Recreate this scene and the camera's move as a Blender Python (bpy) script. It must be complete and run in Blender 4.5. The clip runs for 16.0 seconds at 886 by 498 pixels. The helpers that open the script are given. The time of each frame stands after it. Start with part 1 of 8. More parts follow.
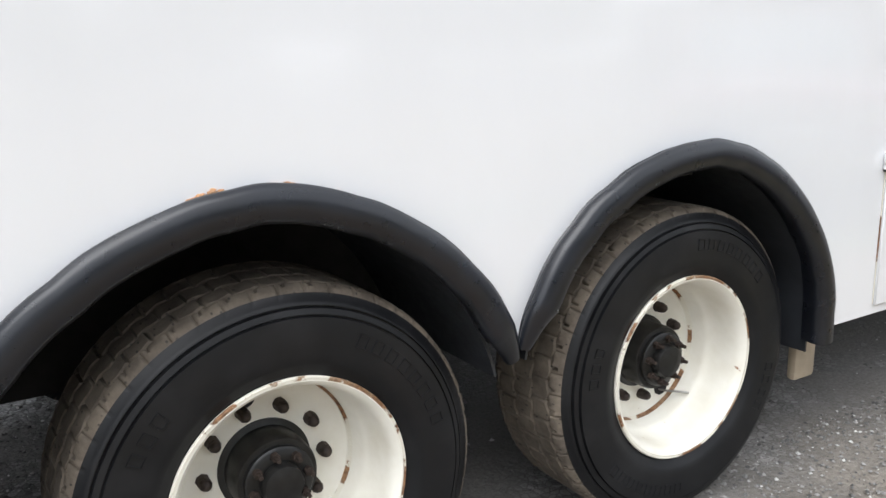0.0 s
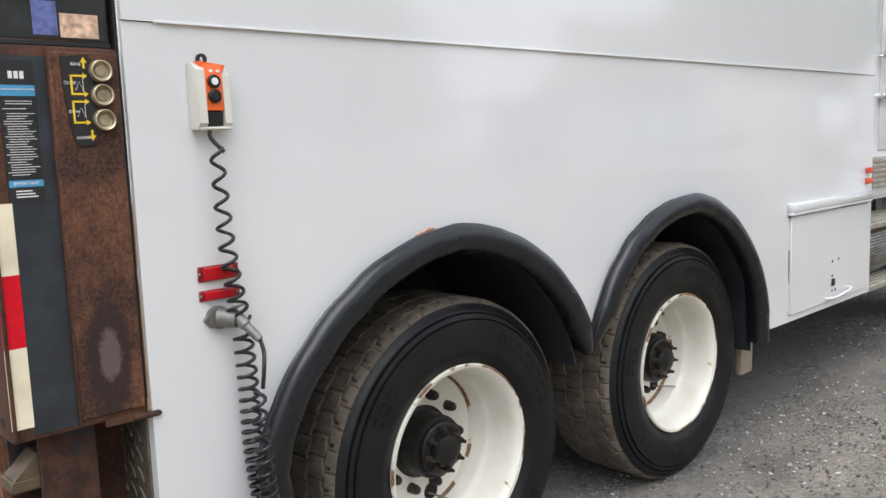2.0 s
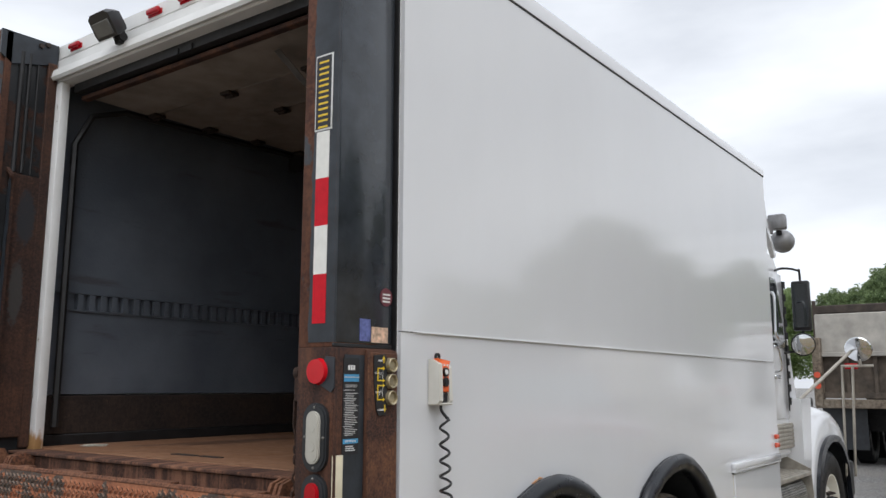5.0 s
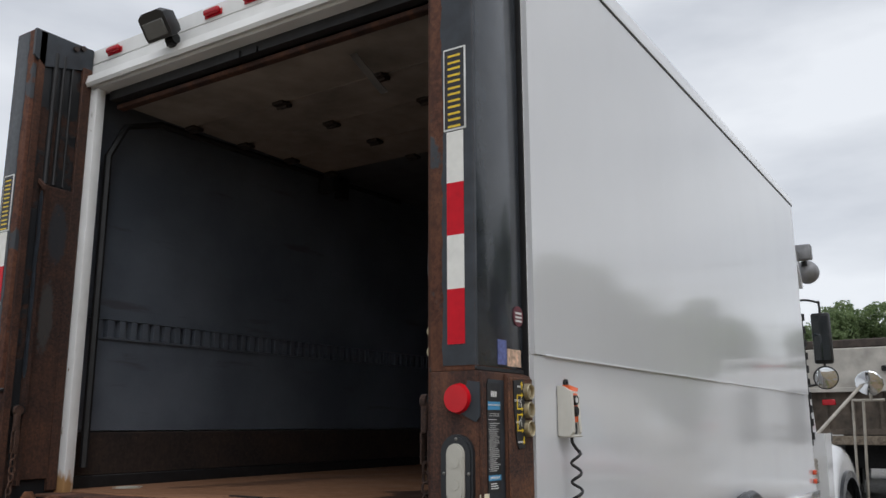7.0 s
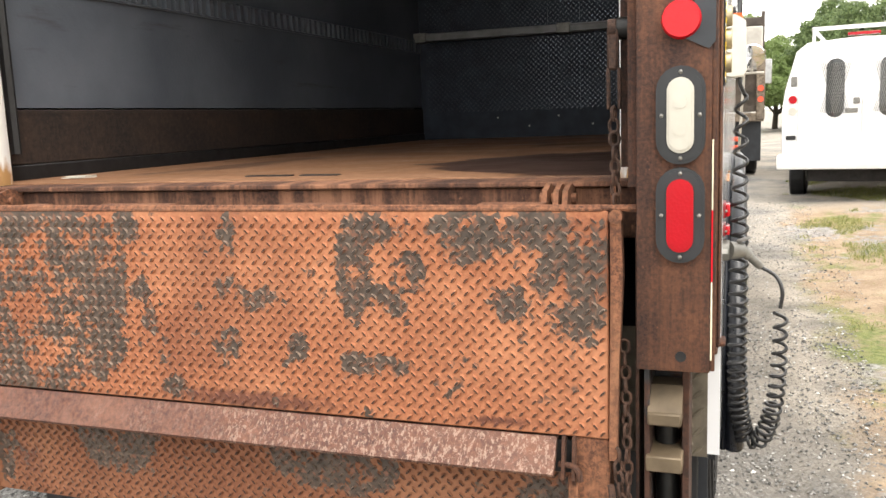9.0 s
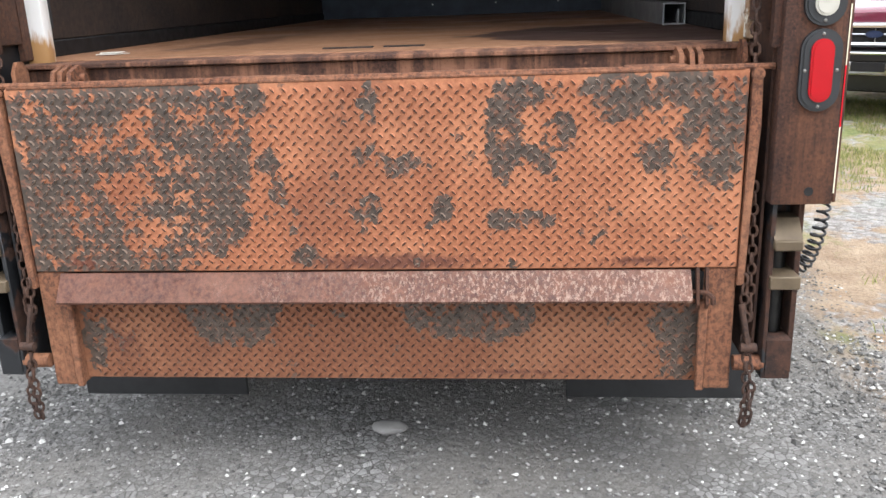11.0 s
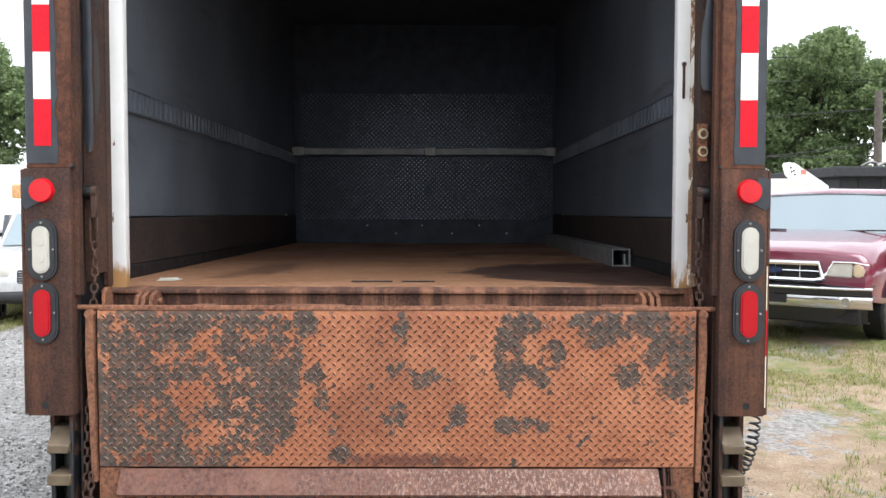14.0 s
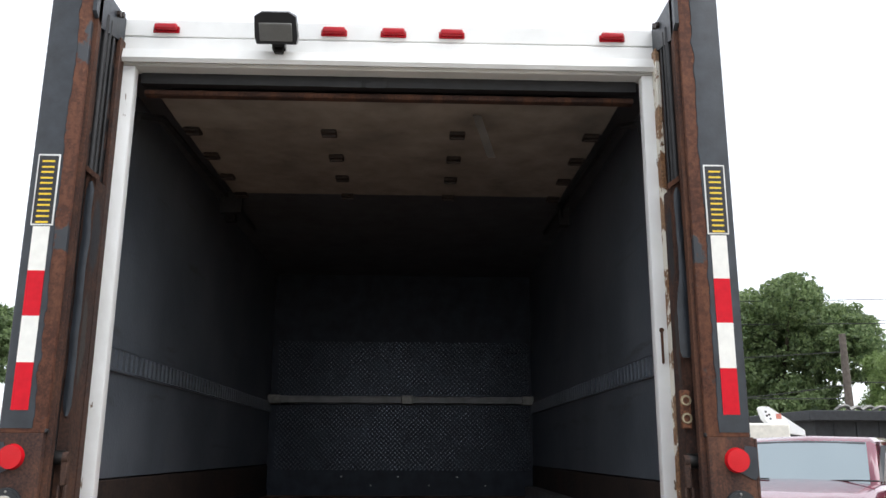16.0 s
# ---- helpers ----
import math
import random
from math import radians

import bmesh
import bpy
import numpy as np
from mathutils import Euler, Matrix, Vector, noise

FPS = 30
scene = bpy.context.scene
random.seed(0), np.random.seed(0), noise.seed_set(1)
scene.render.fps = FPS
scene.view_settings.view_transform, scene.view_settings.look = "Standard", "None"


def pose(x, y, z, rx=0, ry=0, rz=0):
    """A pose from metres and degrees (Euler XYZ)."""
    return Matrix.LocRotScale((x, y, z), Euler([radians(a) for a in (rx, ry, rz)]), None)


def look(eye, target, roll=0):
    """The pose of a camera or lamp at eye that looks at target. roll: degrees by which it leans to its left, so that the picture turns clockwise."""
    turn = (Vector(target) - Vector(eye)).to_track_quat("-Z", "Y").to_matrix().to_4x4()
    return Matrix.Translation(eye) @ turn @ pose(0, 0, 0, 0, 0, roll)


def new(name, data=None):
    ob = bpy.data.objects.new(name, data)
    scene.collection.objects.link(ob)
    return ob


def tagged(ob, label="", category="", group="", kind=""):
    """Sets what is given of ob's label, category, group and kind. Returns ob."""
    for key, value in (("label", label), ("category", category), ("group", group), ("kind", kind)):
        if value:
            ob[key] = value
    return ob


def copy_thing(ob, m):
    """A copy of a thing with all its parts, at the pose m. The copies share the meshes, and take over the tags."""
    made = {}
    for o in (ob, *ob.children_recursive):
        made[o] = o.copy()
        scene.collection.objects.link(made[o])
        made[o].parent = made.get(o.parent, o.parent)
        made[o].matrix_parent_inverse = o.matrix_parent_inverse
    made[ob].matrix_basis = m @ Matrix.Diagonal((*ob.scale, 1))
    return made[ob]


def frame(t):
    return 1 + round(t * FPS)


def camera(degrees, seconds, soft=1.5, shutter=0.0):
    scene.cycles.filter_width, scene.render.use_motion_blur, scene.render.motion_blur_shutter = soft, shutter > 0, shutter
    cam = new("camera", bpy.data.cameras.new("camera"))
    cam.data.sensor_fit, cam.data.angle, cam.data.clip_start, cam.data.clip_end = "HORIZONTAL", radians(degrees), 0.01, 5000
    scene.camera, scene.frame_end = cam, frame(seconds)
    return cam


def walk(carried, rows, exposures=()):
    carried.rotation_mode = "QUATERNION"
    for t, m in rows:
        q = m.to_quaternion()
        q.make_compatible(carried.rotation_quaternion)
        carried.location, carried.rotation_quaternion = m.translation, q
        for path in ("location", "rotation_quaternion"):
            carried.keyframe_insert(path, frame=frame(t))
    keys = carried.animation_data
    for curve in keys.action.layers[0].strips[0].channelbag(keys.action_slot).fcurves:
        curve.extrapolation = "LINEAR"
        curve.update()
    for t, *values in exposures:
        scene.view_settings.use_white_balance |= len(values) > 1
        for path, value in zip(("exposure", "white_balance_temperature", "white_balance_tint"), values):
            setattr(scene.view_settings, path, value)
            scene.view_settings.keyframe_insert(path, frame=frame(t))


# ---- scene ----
cam = camera(55.7, 16.0)
PATH = [
    (0, (0.695, -2.935, 1.500), (1.723, -1.277, 1.046), -1.2),
    (0.5, (0.384, -3.015, 1.530), (1.637, -1.497, 1.174), -1.6),
    (1, (0.08, -3.133, 1.547), (1.455, -1.712, 1.247), -0.8),
    (1.5, (-0.204, -3.157, 1.524), (1.179, -1.732, 1.282), -1.7),
    (2, (-0.478, -3.095, 1.493), (0.876, -1.645, 1.24), -2.1),
    (2.5, (-0.838, -3.087, 1.492), (0.55, -1.677, 1.198), -2.1),
    (3, (-1.096, -3.069, 1.479), (0.379, -1.754, 1.17), -0.9),
    (3.5, (-1.362, -2.981, 1.491), (0.188, -1.736, 1.279), -0.3),
    (4, (-1.606, -2.983, 1.522), (-0.028, -1.757, 1.444), -0.4),
    (4.5, (-1.766, -2.997, 1.569), (-0.171, -1.795, 1.686), -0.2),
    (5, (-1.843, -3.014, 1.607), (-0.257, -1.839, 1.928), 0.1),
    (5.2, (-1.865, -3.026, 1.622), (-0.291, -1.851, 1.997), 0.3),
    (7.5, (-1.941, -2.098, 1.569), (-0.252, -1.097, 1.947), -0.8),
    (8, (-1.858, -1.821, 1.567), (-0.092, -0.910, 1.792), -0.6),
    (8.5, (-1.77, -1.554, 1.537), (0.046, -0.717, 1.52), -1.6),
    (9, (-1.832, -1.288, 1.462), (0.03, -0.623, 1.157), -2.2),
    (9.5, (-1.833, -1.105, 1.392), (0.026, -0.556, 0.9), -1.8),
    (9.7, (-1.826, -1.005, 1.356), (0.039, -0.509, 0.832), -1.6),
    (11.8, (-2.544, -0.2, 1.514), (-0.612, -0.145, 0.999), -2.2),
    (12, (-2.608, -0.163, 1.517), (-0.664, -0.117, 1.047), -2.0),
    (12.5, (-2.72, -0.11, 1.519), (-0.767, -0.148, 1.086), -1.2),
    (13, (-2.747, -0.149, 1.529), (-0.784, -0.201, 1.15), -0.8),
    (13.5, (-2.753, -0.148, 1.558), (-0.767, -0.172, 1.317), -0.3),
    (14, (-2.771, -0.152, 1.58), (-0.773, -0.155, 1.491), 0.1),
    (14.5, (-2.796, -0.154, 1.612), (-0.798, -0.153, 1.692), 0.3),
    (15, (-2.798, -0.149, 1.638), (-0.812, -0.162, 1.876), 0.5),
    (15.5, (-2.79, -0.134, 1.656), (-0.825, -0.176, 2.023), 0.4),
    (16, (-2.789, -0.112, 1.672), (-0.846, -0.175, 2.141), 0.3),
]
EXPOSURE = [(0, 0.66, 6500, 10), (0.5, 0.5, 6500, 10), (1, 0.27, 6500, 10), (1.5, 0.22, 6500, 10), (2.5, 0.43, 6500, 10), (3, 0.45, 6500, 10), (3.5, 0.26, 6500, 10), (4, 0.18, 6500, 10), (4.5, 0.18, 6500, 10), (5, -0.2, 6500, 10), (5.2, -0.34, 6500, 10), (7.5, -0.5, 6500, 10), (8, 0.12, 6500, 10), (8.5, 0.7, 6600, 10), (9, 1.3, 7400, 10), (9.5, 1.36, 6900, 10), (12, 1.05, 6500, 10), (13, 1.0, 6500, 10), (14, 1.0, 6500, 10), (14.5, 0.95, 6500, 10), (15, 0.8, 6500, 10), (16, 0.48, 6500, 10)]
walk(cam, [(t, look(eye, target, roll)) for t, eye, target, roll in PATH], exposures=EXPOSURE)

SKY = 1.2
PICK_RZ, VAN_RZ, SUV_RZ = -40, -8, 20
TREES = [(0, 36, -17, 1.05, 0), (1, 30, -19.5, 0.85, 40), (1, 33, -24, 1.0, 80), (0, 34, 21, 1.0, 50), (0, 29, 24, 0.9, 130), (1, 44, 9.5, 1.0, 10), (0, 46, 4, 0.84, 75), (1, 47, -3, 0.72, 200), (0, 50, -9, 0.6, 260),
         (1, 45, -14, 0.7, 300), (0, 4, -24, 1.0, 10), (0, -3, -26, 0.9, 90), (1, 10, -25, 0.95, 160), (0, 17, -27, 1.0, 220), (1, -9, -24, 0.9, 280), (0, 48, 14, 0.7, 140),
         (1, 0, -22, 0.7, 33), (1, 7, -23, 0.65, 120), (0, 13, -24, 0.75, 200), (1, 20, -25, 0.9, 15), (1, 3.5, -21, 0.5, 250), (0, 24, -30, 0.9, 70), (0, 39, -12.5, 0.8, 190), (1, 35, -10.5, 0.85, 60), (0, 43, -6, 0.70, 100), (1, 41, -1, 0.8, 170)]

# ---- sky, sun ----
world = bpy.data.worlds.new("overcast")
scene.world = world
world.use_nodes = True
wn = world.node_tree
for n_ in list(wn.nodes):
    wn.nodes.remove(n_)
w_out = wn.nodes.new("ShaderNodeOutputWorld")
w_bg = wn.nodes.new("ShaderNodeBackground")
w_sky = wn.nodes.new("ShaderNodeTexSky")
w_sky.sky_type, w_sky.sun_disc = "NISHITA", False
w_sky.sun_elevation, w_sky.sun_rotation = radians(57), radians(217)
w_gain = wn.nodes.new("ShaderNodeMix")
w_gain.data_type, w_gain.blend_type = "RGBA", "MULTIPLY"
w_gain.inputs["Factor"].default_value = 1.0
w_gain.inputs["B"].default_value = (0.10, 0.10, 0.10, 1)
w_co = wn.nodes.new("ShaderNodeTexCoord")
w_map = wn.nodes.new("ShaderNodeMapping")
w_map.inputs["Scale"].default_value = (1.0, 1.0, 3.2)
w_noise = wn.nodes.new("ShaderNodeTexNoise")
w_noise.inputs["Scale"].default_value, w_noise.inputs["Detail"].default_value = 2.3, 6.0
w_ramp = wn.nodes.new("ShaderNodeValToRGB")
w_ramp.color_ramp.elements[0].position, w_ramp.color_ramp.elements[0].color = 0.36, (0.74, 0.78, 0.85, 1)
w_ramp.color_ramp.elements[1].position, w_ramp.color_ramp.elements[1].color = 0.62, (1.06, 1.10, 1.16, 1)
w_mix = wn.nodes.new("ShaderNodeMix")
w_mix.data_type = "RGBA"
w_mix.inputs["Factor"].default_value = 0.90
wn.links.new(w_sky.outputs[0], w_gain.inputs["A"])
wn.links.new(w_co.outputs["Generated"], w_map.inputs[0])
wn.links.new(w_map.outputs[0], w_noise.inputs["Vector"])
wn.links.new(w_noise.outputs[0], w_ramp.inputs[0])
wn.links.new(w_gain.outputs["Result"], w_mix.inputs["A"])
wn.links.new(w_ramp.outputs[0], w_mix.inputs["B"])
wn.links.new(w_mix.outputs["Result"], w_bg.inputs[0])
wn.links.new(w_bg.outputs[0], w_out.inputs[0])
w_bg.inputs[1].default_value = SKY

sun = new("sun", bpy.data.lights.new("sun", "SUN"))
sun.data.energy, sun.data.angle, sun.data.color = 1.75, radians(50), (0.985, 0.99, 1.01)
sun.matrix_world = look((-9, -12, 23), (0, 0, 0))


# ---- materials ----
class Nodes:
    """A material under construction."""

    def __init__(self, name, color=(0.5, 0.5, 0.5), rough=0.6, metal=0.0, coat=0.0, spec=0.5):
        self.m = bpy.data.materials.new(name)
        self.m.use_nodes = True
        self.t = self.m.node_tree
        self.b = self.t.nodes["Principled BSDF"]
        self.b.inputs["Base Color"].default_value = (*color, 1)
        self.b.inputs["Roughness"].default_value = rough
        self.b.inputs["Metallic"].default_value = metal
        self.b.inputs["Coat Weight"].default_value = coat
        self.b.inputs["Coat Roughness"].default_value = 0.06
        self.b.inputs["Specular IOR Level"].default_value = spec
        self.co = self.t.nodes.new("ShaderNodeTexCoord").outputs["Object"]

    def link(self, a, b):
        self.t.links.new(a, b)

    def put(self, sock, v):
        if isinstance(v, (int, float)):
            sock.default_value = v
        elif isinstance(v, tuple):
            sock.default_value = (*v, 1) if len(v) == 3 and sock.type == "RGBA" else v
        else:
            self.link(v, sock)

    def mapped(self, scale, loc=(0, 0, 0), rot=(0, 0, 0)):
        n = self.t.nodes.new("ShaderNodeMapping")
        self.link(self.co, n.inputs[0])
        n.inputs["Location"].default_value = loc
        n.inputs["Rotation"].default_value = rot
        n.inputs["Scale"].default_value = scale
        return n.outputs[0]

    def noise(self, scale, detail=5.0, rough=0.55, vec=None, warp=0.0):
        n = self.t.nodes.new("ShaderNodeTexNoise")
        self.link(vec if vec is not None else self.co, n.inputs["Vector"])
        n.inputs["Scale"].default_value, n.inputs["Detail"].default_value = scale, detail
        n.inputs["Roughness"].default_value, n.inputs["Distortion"].default_value = rough, warp
        return n.outputs[0]

    def cells(self, scale, feature="F1", vec=None, out="Distance"):
        n = self.t.nodes.new("ShaderNodeTexVoronoi")
        n.feature = feature
        self.link(vec if vec is not None else self.co, n.inputs["Vector"])
        n.inputs["Scale"].default_value = scale
        return n.outputs[out]

    def ramp(self, v, *stops):
        n = self.t.nodes.new("ShaderNodeValToRGB")
        self.link(v, n.inputs[0])
        r = n.color_ramp
        while len(r.elements) < len(stops):
            r.elements.new(0.5)
        for e, (p, c) in zip(r.elements, stops):
            e.position, e.color = p, ((c, c, c, 1) if isinstance(c, (int, float)) else (*c, 1))
        return n.outputs[0]

    def mix(self, f, a, b, blend="MIX"):
        n = self.t.nodes.new("ShaderNodeMix")
        n.data_type, n.blend_type = "RGBA", blend
        self.put(n.inputs["Factor"], f)
        self.put(n.inputs["A"], a)
        self.put(n.inputs["B"], b)
        return n.outputs["Result"]

    def math(self, op, a, b=0.0, c=0.0):
        n = self.t.nodes.new("ShaderNodeMath")
        n.operation = op
        for s, v in zip(n.inputs, (a, b, c)):
            self.put(s, v)
        return n.outputs[0]

    def xyz(self):
        n = self.t.nodes.new("ShaderNodeSeparateXYZ")
        self.link(self.co, n.inputs[0])
        return n.outputs

    def blob(self, at, size):
        """1 at the middle of an ellipsoid, 0 from its rim outwards."""
        n = self.t.nodes.new("ShaderNodeVectorMath")
        n.operation = "SUBTRACT"
        self.link(self.co, n.inputs[0])
        n.inputs[1].default_value = at
        k = self.t.nodes.new("ShaderNodeVectorMath")
        k.operation = "DIVIDE"
        self.link(n.outputs[0], k.inputs[0])
        k.inputs[1].default_value = size
        d = self.t.nodes.new("ShaderNodeVectorMath")
        d.operation = "LENGTH"
        self.link(k.outputs[0], d.inputs[0])
        return self.math("SUBTRACT", 1.0, d.outputs["Value"])

    def color(self, v):
        self.put(self.b.inputs["Base Color"], v)
        return self

    def rough(self, v):
        self.put(self.b.inputs["Roughness"], v)
        return self

    def bump(self, h, strength=0.3, dist=0.005):
        n = self.t.nodes.new("ShaderNodeBump")
        n.inputs["Strength"].default_value, n.inputs["Distance"].default_value = strength, dist
        self.link(h, n.inputs["Height"])
        self.link(n.outputs[0], self.b.inputs["Normal"])
        return self


def plain(name, color, rough=0.5, metal=0.0, coat=0.0, var=0.12, scale=9.0, bump=0.0):
    k = Nodes(name, color, rough, metal, coat)
    lo, hi = tuple(c * (1 - var) for c in color), tuple(min(1, c * (1 + var)) for c in color)
    k.color(k.mix(k.ramp(k.noise(scale), (0.3, 0.0), (0.7, 1.0)), lo, hi))
    k.rough(k.ramp(k.noise(scale * 3.1), (0.2, max(0.02, rough * 0.8)), (0.8, min(1, rough * 1.2))))
    if bump:
        k.bump(k.noise(scale * 8), bump, 0.002)
    return k.m


def rust_mat(name, deep, mid, light, scale=18.0, paint=None, cover=0.5, runs=0.0, spots=()):
    k = Nodes(name, mid, 0.85, 0.0)
    big = k.noise(scale * 0.12, 6.0, 0.6)
    fine = k.noise(scale * 2.6, 9.0, 0.72)
    col = k.mix(k.ramp(fine, (0.43, 0.0), (0.57, 1.0)), deep, mid)
    grain = k.ramp(k.noise(scale * 1.9, 9.0, 0.75, vec=k.mapped((1, 1, 0.8), (5, 1, 3))), (0.44, 0.35), (0.58, 1.0))
    col = k.mix(k.math('MULTIPLY', grain, k.ramp(big, (0.42, 0.0), (0.72, 1.0))), col, light)
    streak = k.noise(scale * 0.5, 5.0, 0.6, vec=k.mapped((7, 7, 0.6)))
    col = k.mix(k.ramp(streak, (0.5, 0.0), (0.75, 0.55)), col, deep)
    if runs:
        run = k.noise(1.0, 6.0, 0.65, vec=k.mapped((2.0, 13.0, 0.7)))
        col = k.mix(k.ramp(run, (0.40, runs), (0.52, 0.0)), col, deep)
        col = k.mix(k.ramp(run, (0.52, 0.0), (0.62, runs)), col, tuple(c * 1.25 for c in light))
    for at, size, tone in spots:
        edge = k.math("ADD", k.math("MAXIMUM", k.blob(at, size), 0.0), k.math("MULTIPLY", k.math("SUBTRACT", k.noise(scale * 0.9, 7.0, 0.7), 0.5), 0.9))
        col = k.mix(k.ramp(edge, (0.22, 0.0), (0.42, 0.9)), col, tone)
    pit = k.ramp(k.cells(scale * 5.0), (0.10, 1.0), (0.30, 0.0))
    col = k.mix(k.math("MULTIPLY", pit, k.ramp(k.noise(scale * 0.35), (0.4, 0.0), (0.65, 0.8))), col, tuple(c * 0.45 for c in deep))
    flake = k.ramp(k.noise(scale * 1.6, 8.0, 0.7), (0.62, 0.0), (0.70, 0.6))
    col = k.mix(flake, col, tuple(min(1, c * 1.35) for c in light))
    h = k.math("SUBTRACT", fine, k.math("MULTIPLY", pit, 0.5))
    if paint:
        mask = k.ramp(k.noise(scale * 0.22, 8.0, 0.62), (cover - 0.012, 0.0), (cover + 0.012, 1.0))
        col = k.mix(mask, col, paint)
        h = k.math("ADD", fine, k.math("MULTIPLY", mask, 0.6))
        k.rough(k.ramp(mask, (0.0, 0.88), (1.0, 0.5)))
    k.color(col)
    return k.bump(h, 0.55, 0.003).m


def white_paint():
    k = Nodes("white_enamel", (0.8, 0.8, 0.8), 0.22, 0.0, 0.6)
    k.b.inputs["Coat Roughness"].default_value = 0.07
    dirt = k.noise(1.1, 7.0, 0.6, vec=k.mapped((1.0, 1.0, 0.35)))
    col = k.mix(k.ramp(dirt, (0.45, 0.0), (0.8, 0.35)), (0.685, 0.692, 0.708), (0.58, 0.583, 0.59))
    speck = k.ramp(k.cells(26.0), (0.0, 1.0), (0.018, 0.0))
    gate = k.ramp(k.noise(1.7), (0.55, 0.0), (0.65, 1.0))
    col = k.mix(k.math("MULTIPLY", speck, gate), col, (0.35, 0.30, 0.25))
    k.color(col)
    k.rough(k.ramp(k.noise(3.0), (0.3, 0.085), (0.75, 0.155)))
    wave = k.noise(1.6, 2.0, 0.4, vec=k.mapped((1.0, 1.0, 0.6)))
    return k.bump(k.math("ADD", wave, k.math("MULTIPLY", k.noise(160, 2.0), 0.004)), 0.17, 0.02).m


def jamb_paint():
    k = Nodes("worn_white_paint", (0.8, 0.8, 0.78), 0.4)
    chips = k.ramp(k.noise(9.0, 8.0, 0.6, vec=k.mapped((1, 3.0, 1))), (0.665, 0.0), (0.685, 1.0))
    low = k.ramp(k.math("SUBTRACT", k.xyz()[2], 1.0), (0.32, 1.0), (0.50, 0.0))
    stain = k.ramp(k.math("MULTIPLY", low, k.noise(1.0, 7.0, 0.65, vec=k.mapped((30.0, 30.0, 7.0)))), (0.30, 0.0), (0.42, 0.95))
    col = k.mix(k.ramp(k.noise(5.0), (0.4, 0.0), (0.7, 1.0)), (0.82, 0.82, 0.81), (0.74, 0.74, 0.72))
    col = k.mix(stain, col, (0.42, 0.22, 0.07))
    col = k.mix(chips, col, (0.16, 0.10, 0.06))
    k.color(col)
    return k.bump(k.math("ADD", k.noise(60), chips), 0.2, 0.002).m


# Dark brown patches, most of them along the lower edges of the plates.
DARK_SPOTS = [(-0.05, 0.735, 0.55, 0.06, 0.55), (0.80, 0.74, 0.30, 0.05, 0.6), (-0.75, 0.735, 0.30, 0.035, 0.45), (0.80, 0.48, 0.20, 0.20, 0.4), (-0.4, 0.38, 0.6, 0.03, 0.4)]


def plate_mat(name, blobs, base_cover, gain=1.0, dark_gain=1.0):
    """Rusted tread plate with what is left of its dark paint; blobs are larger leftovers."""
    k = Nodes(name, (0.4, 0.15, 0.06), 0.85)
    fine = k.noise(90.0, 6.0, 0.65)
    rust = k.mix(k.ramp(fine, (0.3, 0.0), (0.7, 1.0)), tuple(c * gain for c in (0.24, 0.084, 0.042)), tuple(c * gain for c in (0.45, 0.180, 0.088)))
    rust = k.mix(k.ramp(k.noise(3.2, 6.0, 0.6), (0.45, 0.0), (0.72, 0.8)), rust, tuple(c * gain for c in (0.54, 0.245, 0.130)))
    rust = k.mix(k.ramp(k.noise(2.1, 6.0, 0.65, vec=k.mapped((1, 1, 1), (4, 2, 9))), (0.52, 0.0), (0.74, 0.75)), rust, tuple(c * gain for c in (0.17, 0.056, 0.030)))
    for y, z, ry, rz, w in DARK_SPOTS:
        st = k.math("ADD", k.math("MULTIPLY", k.math("MAXIMUM", k.blob((0, y, z), (9, ry, rz)), 0.0), w), k.math("MULTIPLY", k.noise(26.0, 7.0, 0.7), 0.6))
        rust = k.mix(k.ramp(st, (0.55, 0.0), (0.72, 0.8)), rust, (0.085, 0.028, 0.020))
    smooth_co = k.co
    k.co = k.mix(0.8, smooth_co, k.cells(52.0, out="Position"))
    m = k.math("MULTIPLY", k.ramp(k.noise(1.4, 3.0), (0.4, 0.0), (0.8, 1.0)), 0.06)
    for y, z, ry, rz, w in [b for b in blobs if b[4] > 0]:
        m = k.math("MAXIMUM", m, k.math("MULTIPLY", k.blob((0, y, z), (9, ry, rz)), w))
    m = k.math("MINIMUM", k.math("MAXIMUM", m, 0.0), 0.46)
    for y, z, ry, rz, w in [b for b in blobs if b[4] < 0]:
        m = k.math("ADD", m, k.math("MULTIPLY", k.math("MAXIMUM", k.blob((0, y, z), (9, ry, rz)), 0.0), w))
    n = k.math("ADD", k.math("MULTIPLY", k.noise(13.0, 6.0, 0.65), 0.6), k.math("MULTIPLY", k.noise(44.0, 4.0, 0.6), 0.4))
    k.co = smooth_co
    mask = k.ramp(k.math("ADD", n, k.math("MULTIPLY", m, 0.34)), (base_cover - 0.014, 0.0), (base_cover + 0.014, 1.0))
    dark = k.mix(k.ramp(k.noise(40.0), (0.35, 0.0), (0.7, 1.0)), tuple(c * dark_gain for c in (0.046, 0.033, 0.025)), tuple(c * dark_gain for c in (0.105, 0.076, 0.058)))
    dark = k.mix(k.ramp(k.noise(60.0, 5.0, vec=k.mapped((1, 1, 1), (7, 7, 3))), (0.53, 0.0), (0.64, 0.7)), dark, tuple(c * min(1.0, dark_gain) for c in (0.22, 0.088, 0.05)))
    k.color(k.mix(mask, rust, dark))
    k.rough(k.ramp(mask, (0.0, 0.84), (1.0, 0.55)))
    return k.bump(k.math("ADD", fine, k.math("MULTIPLY", mask, 0.5)), 0.4, 0.002).m


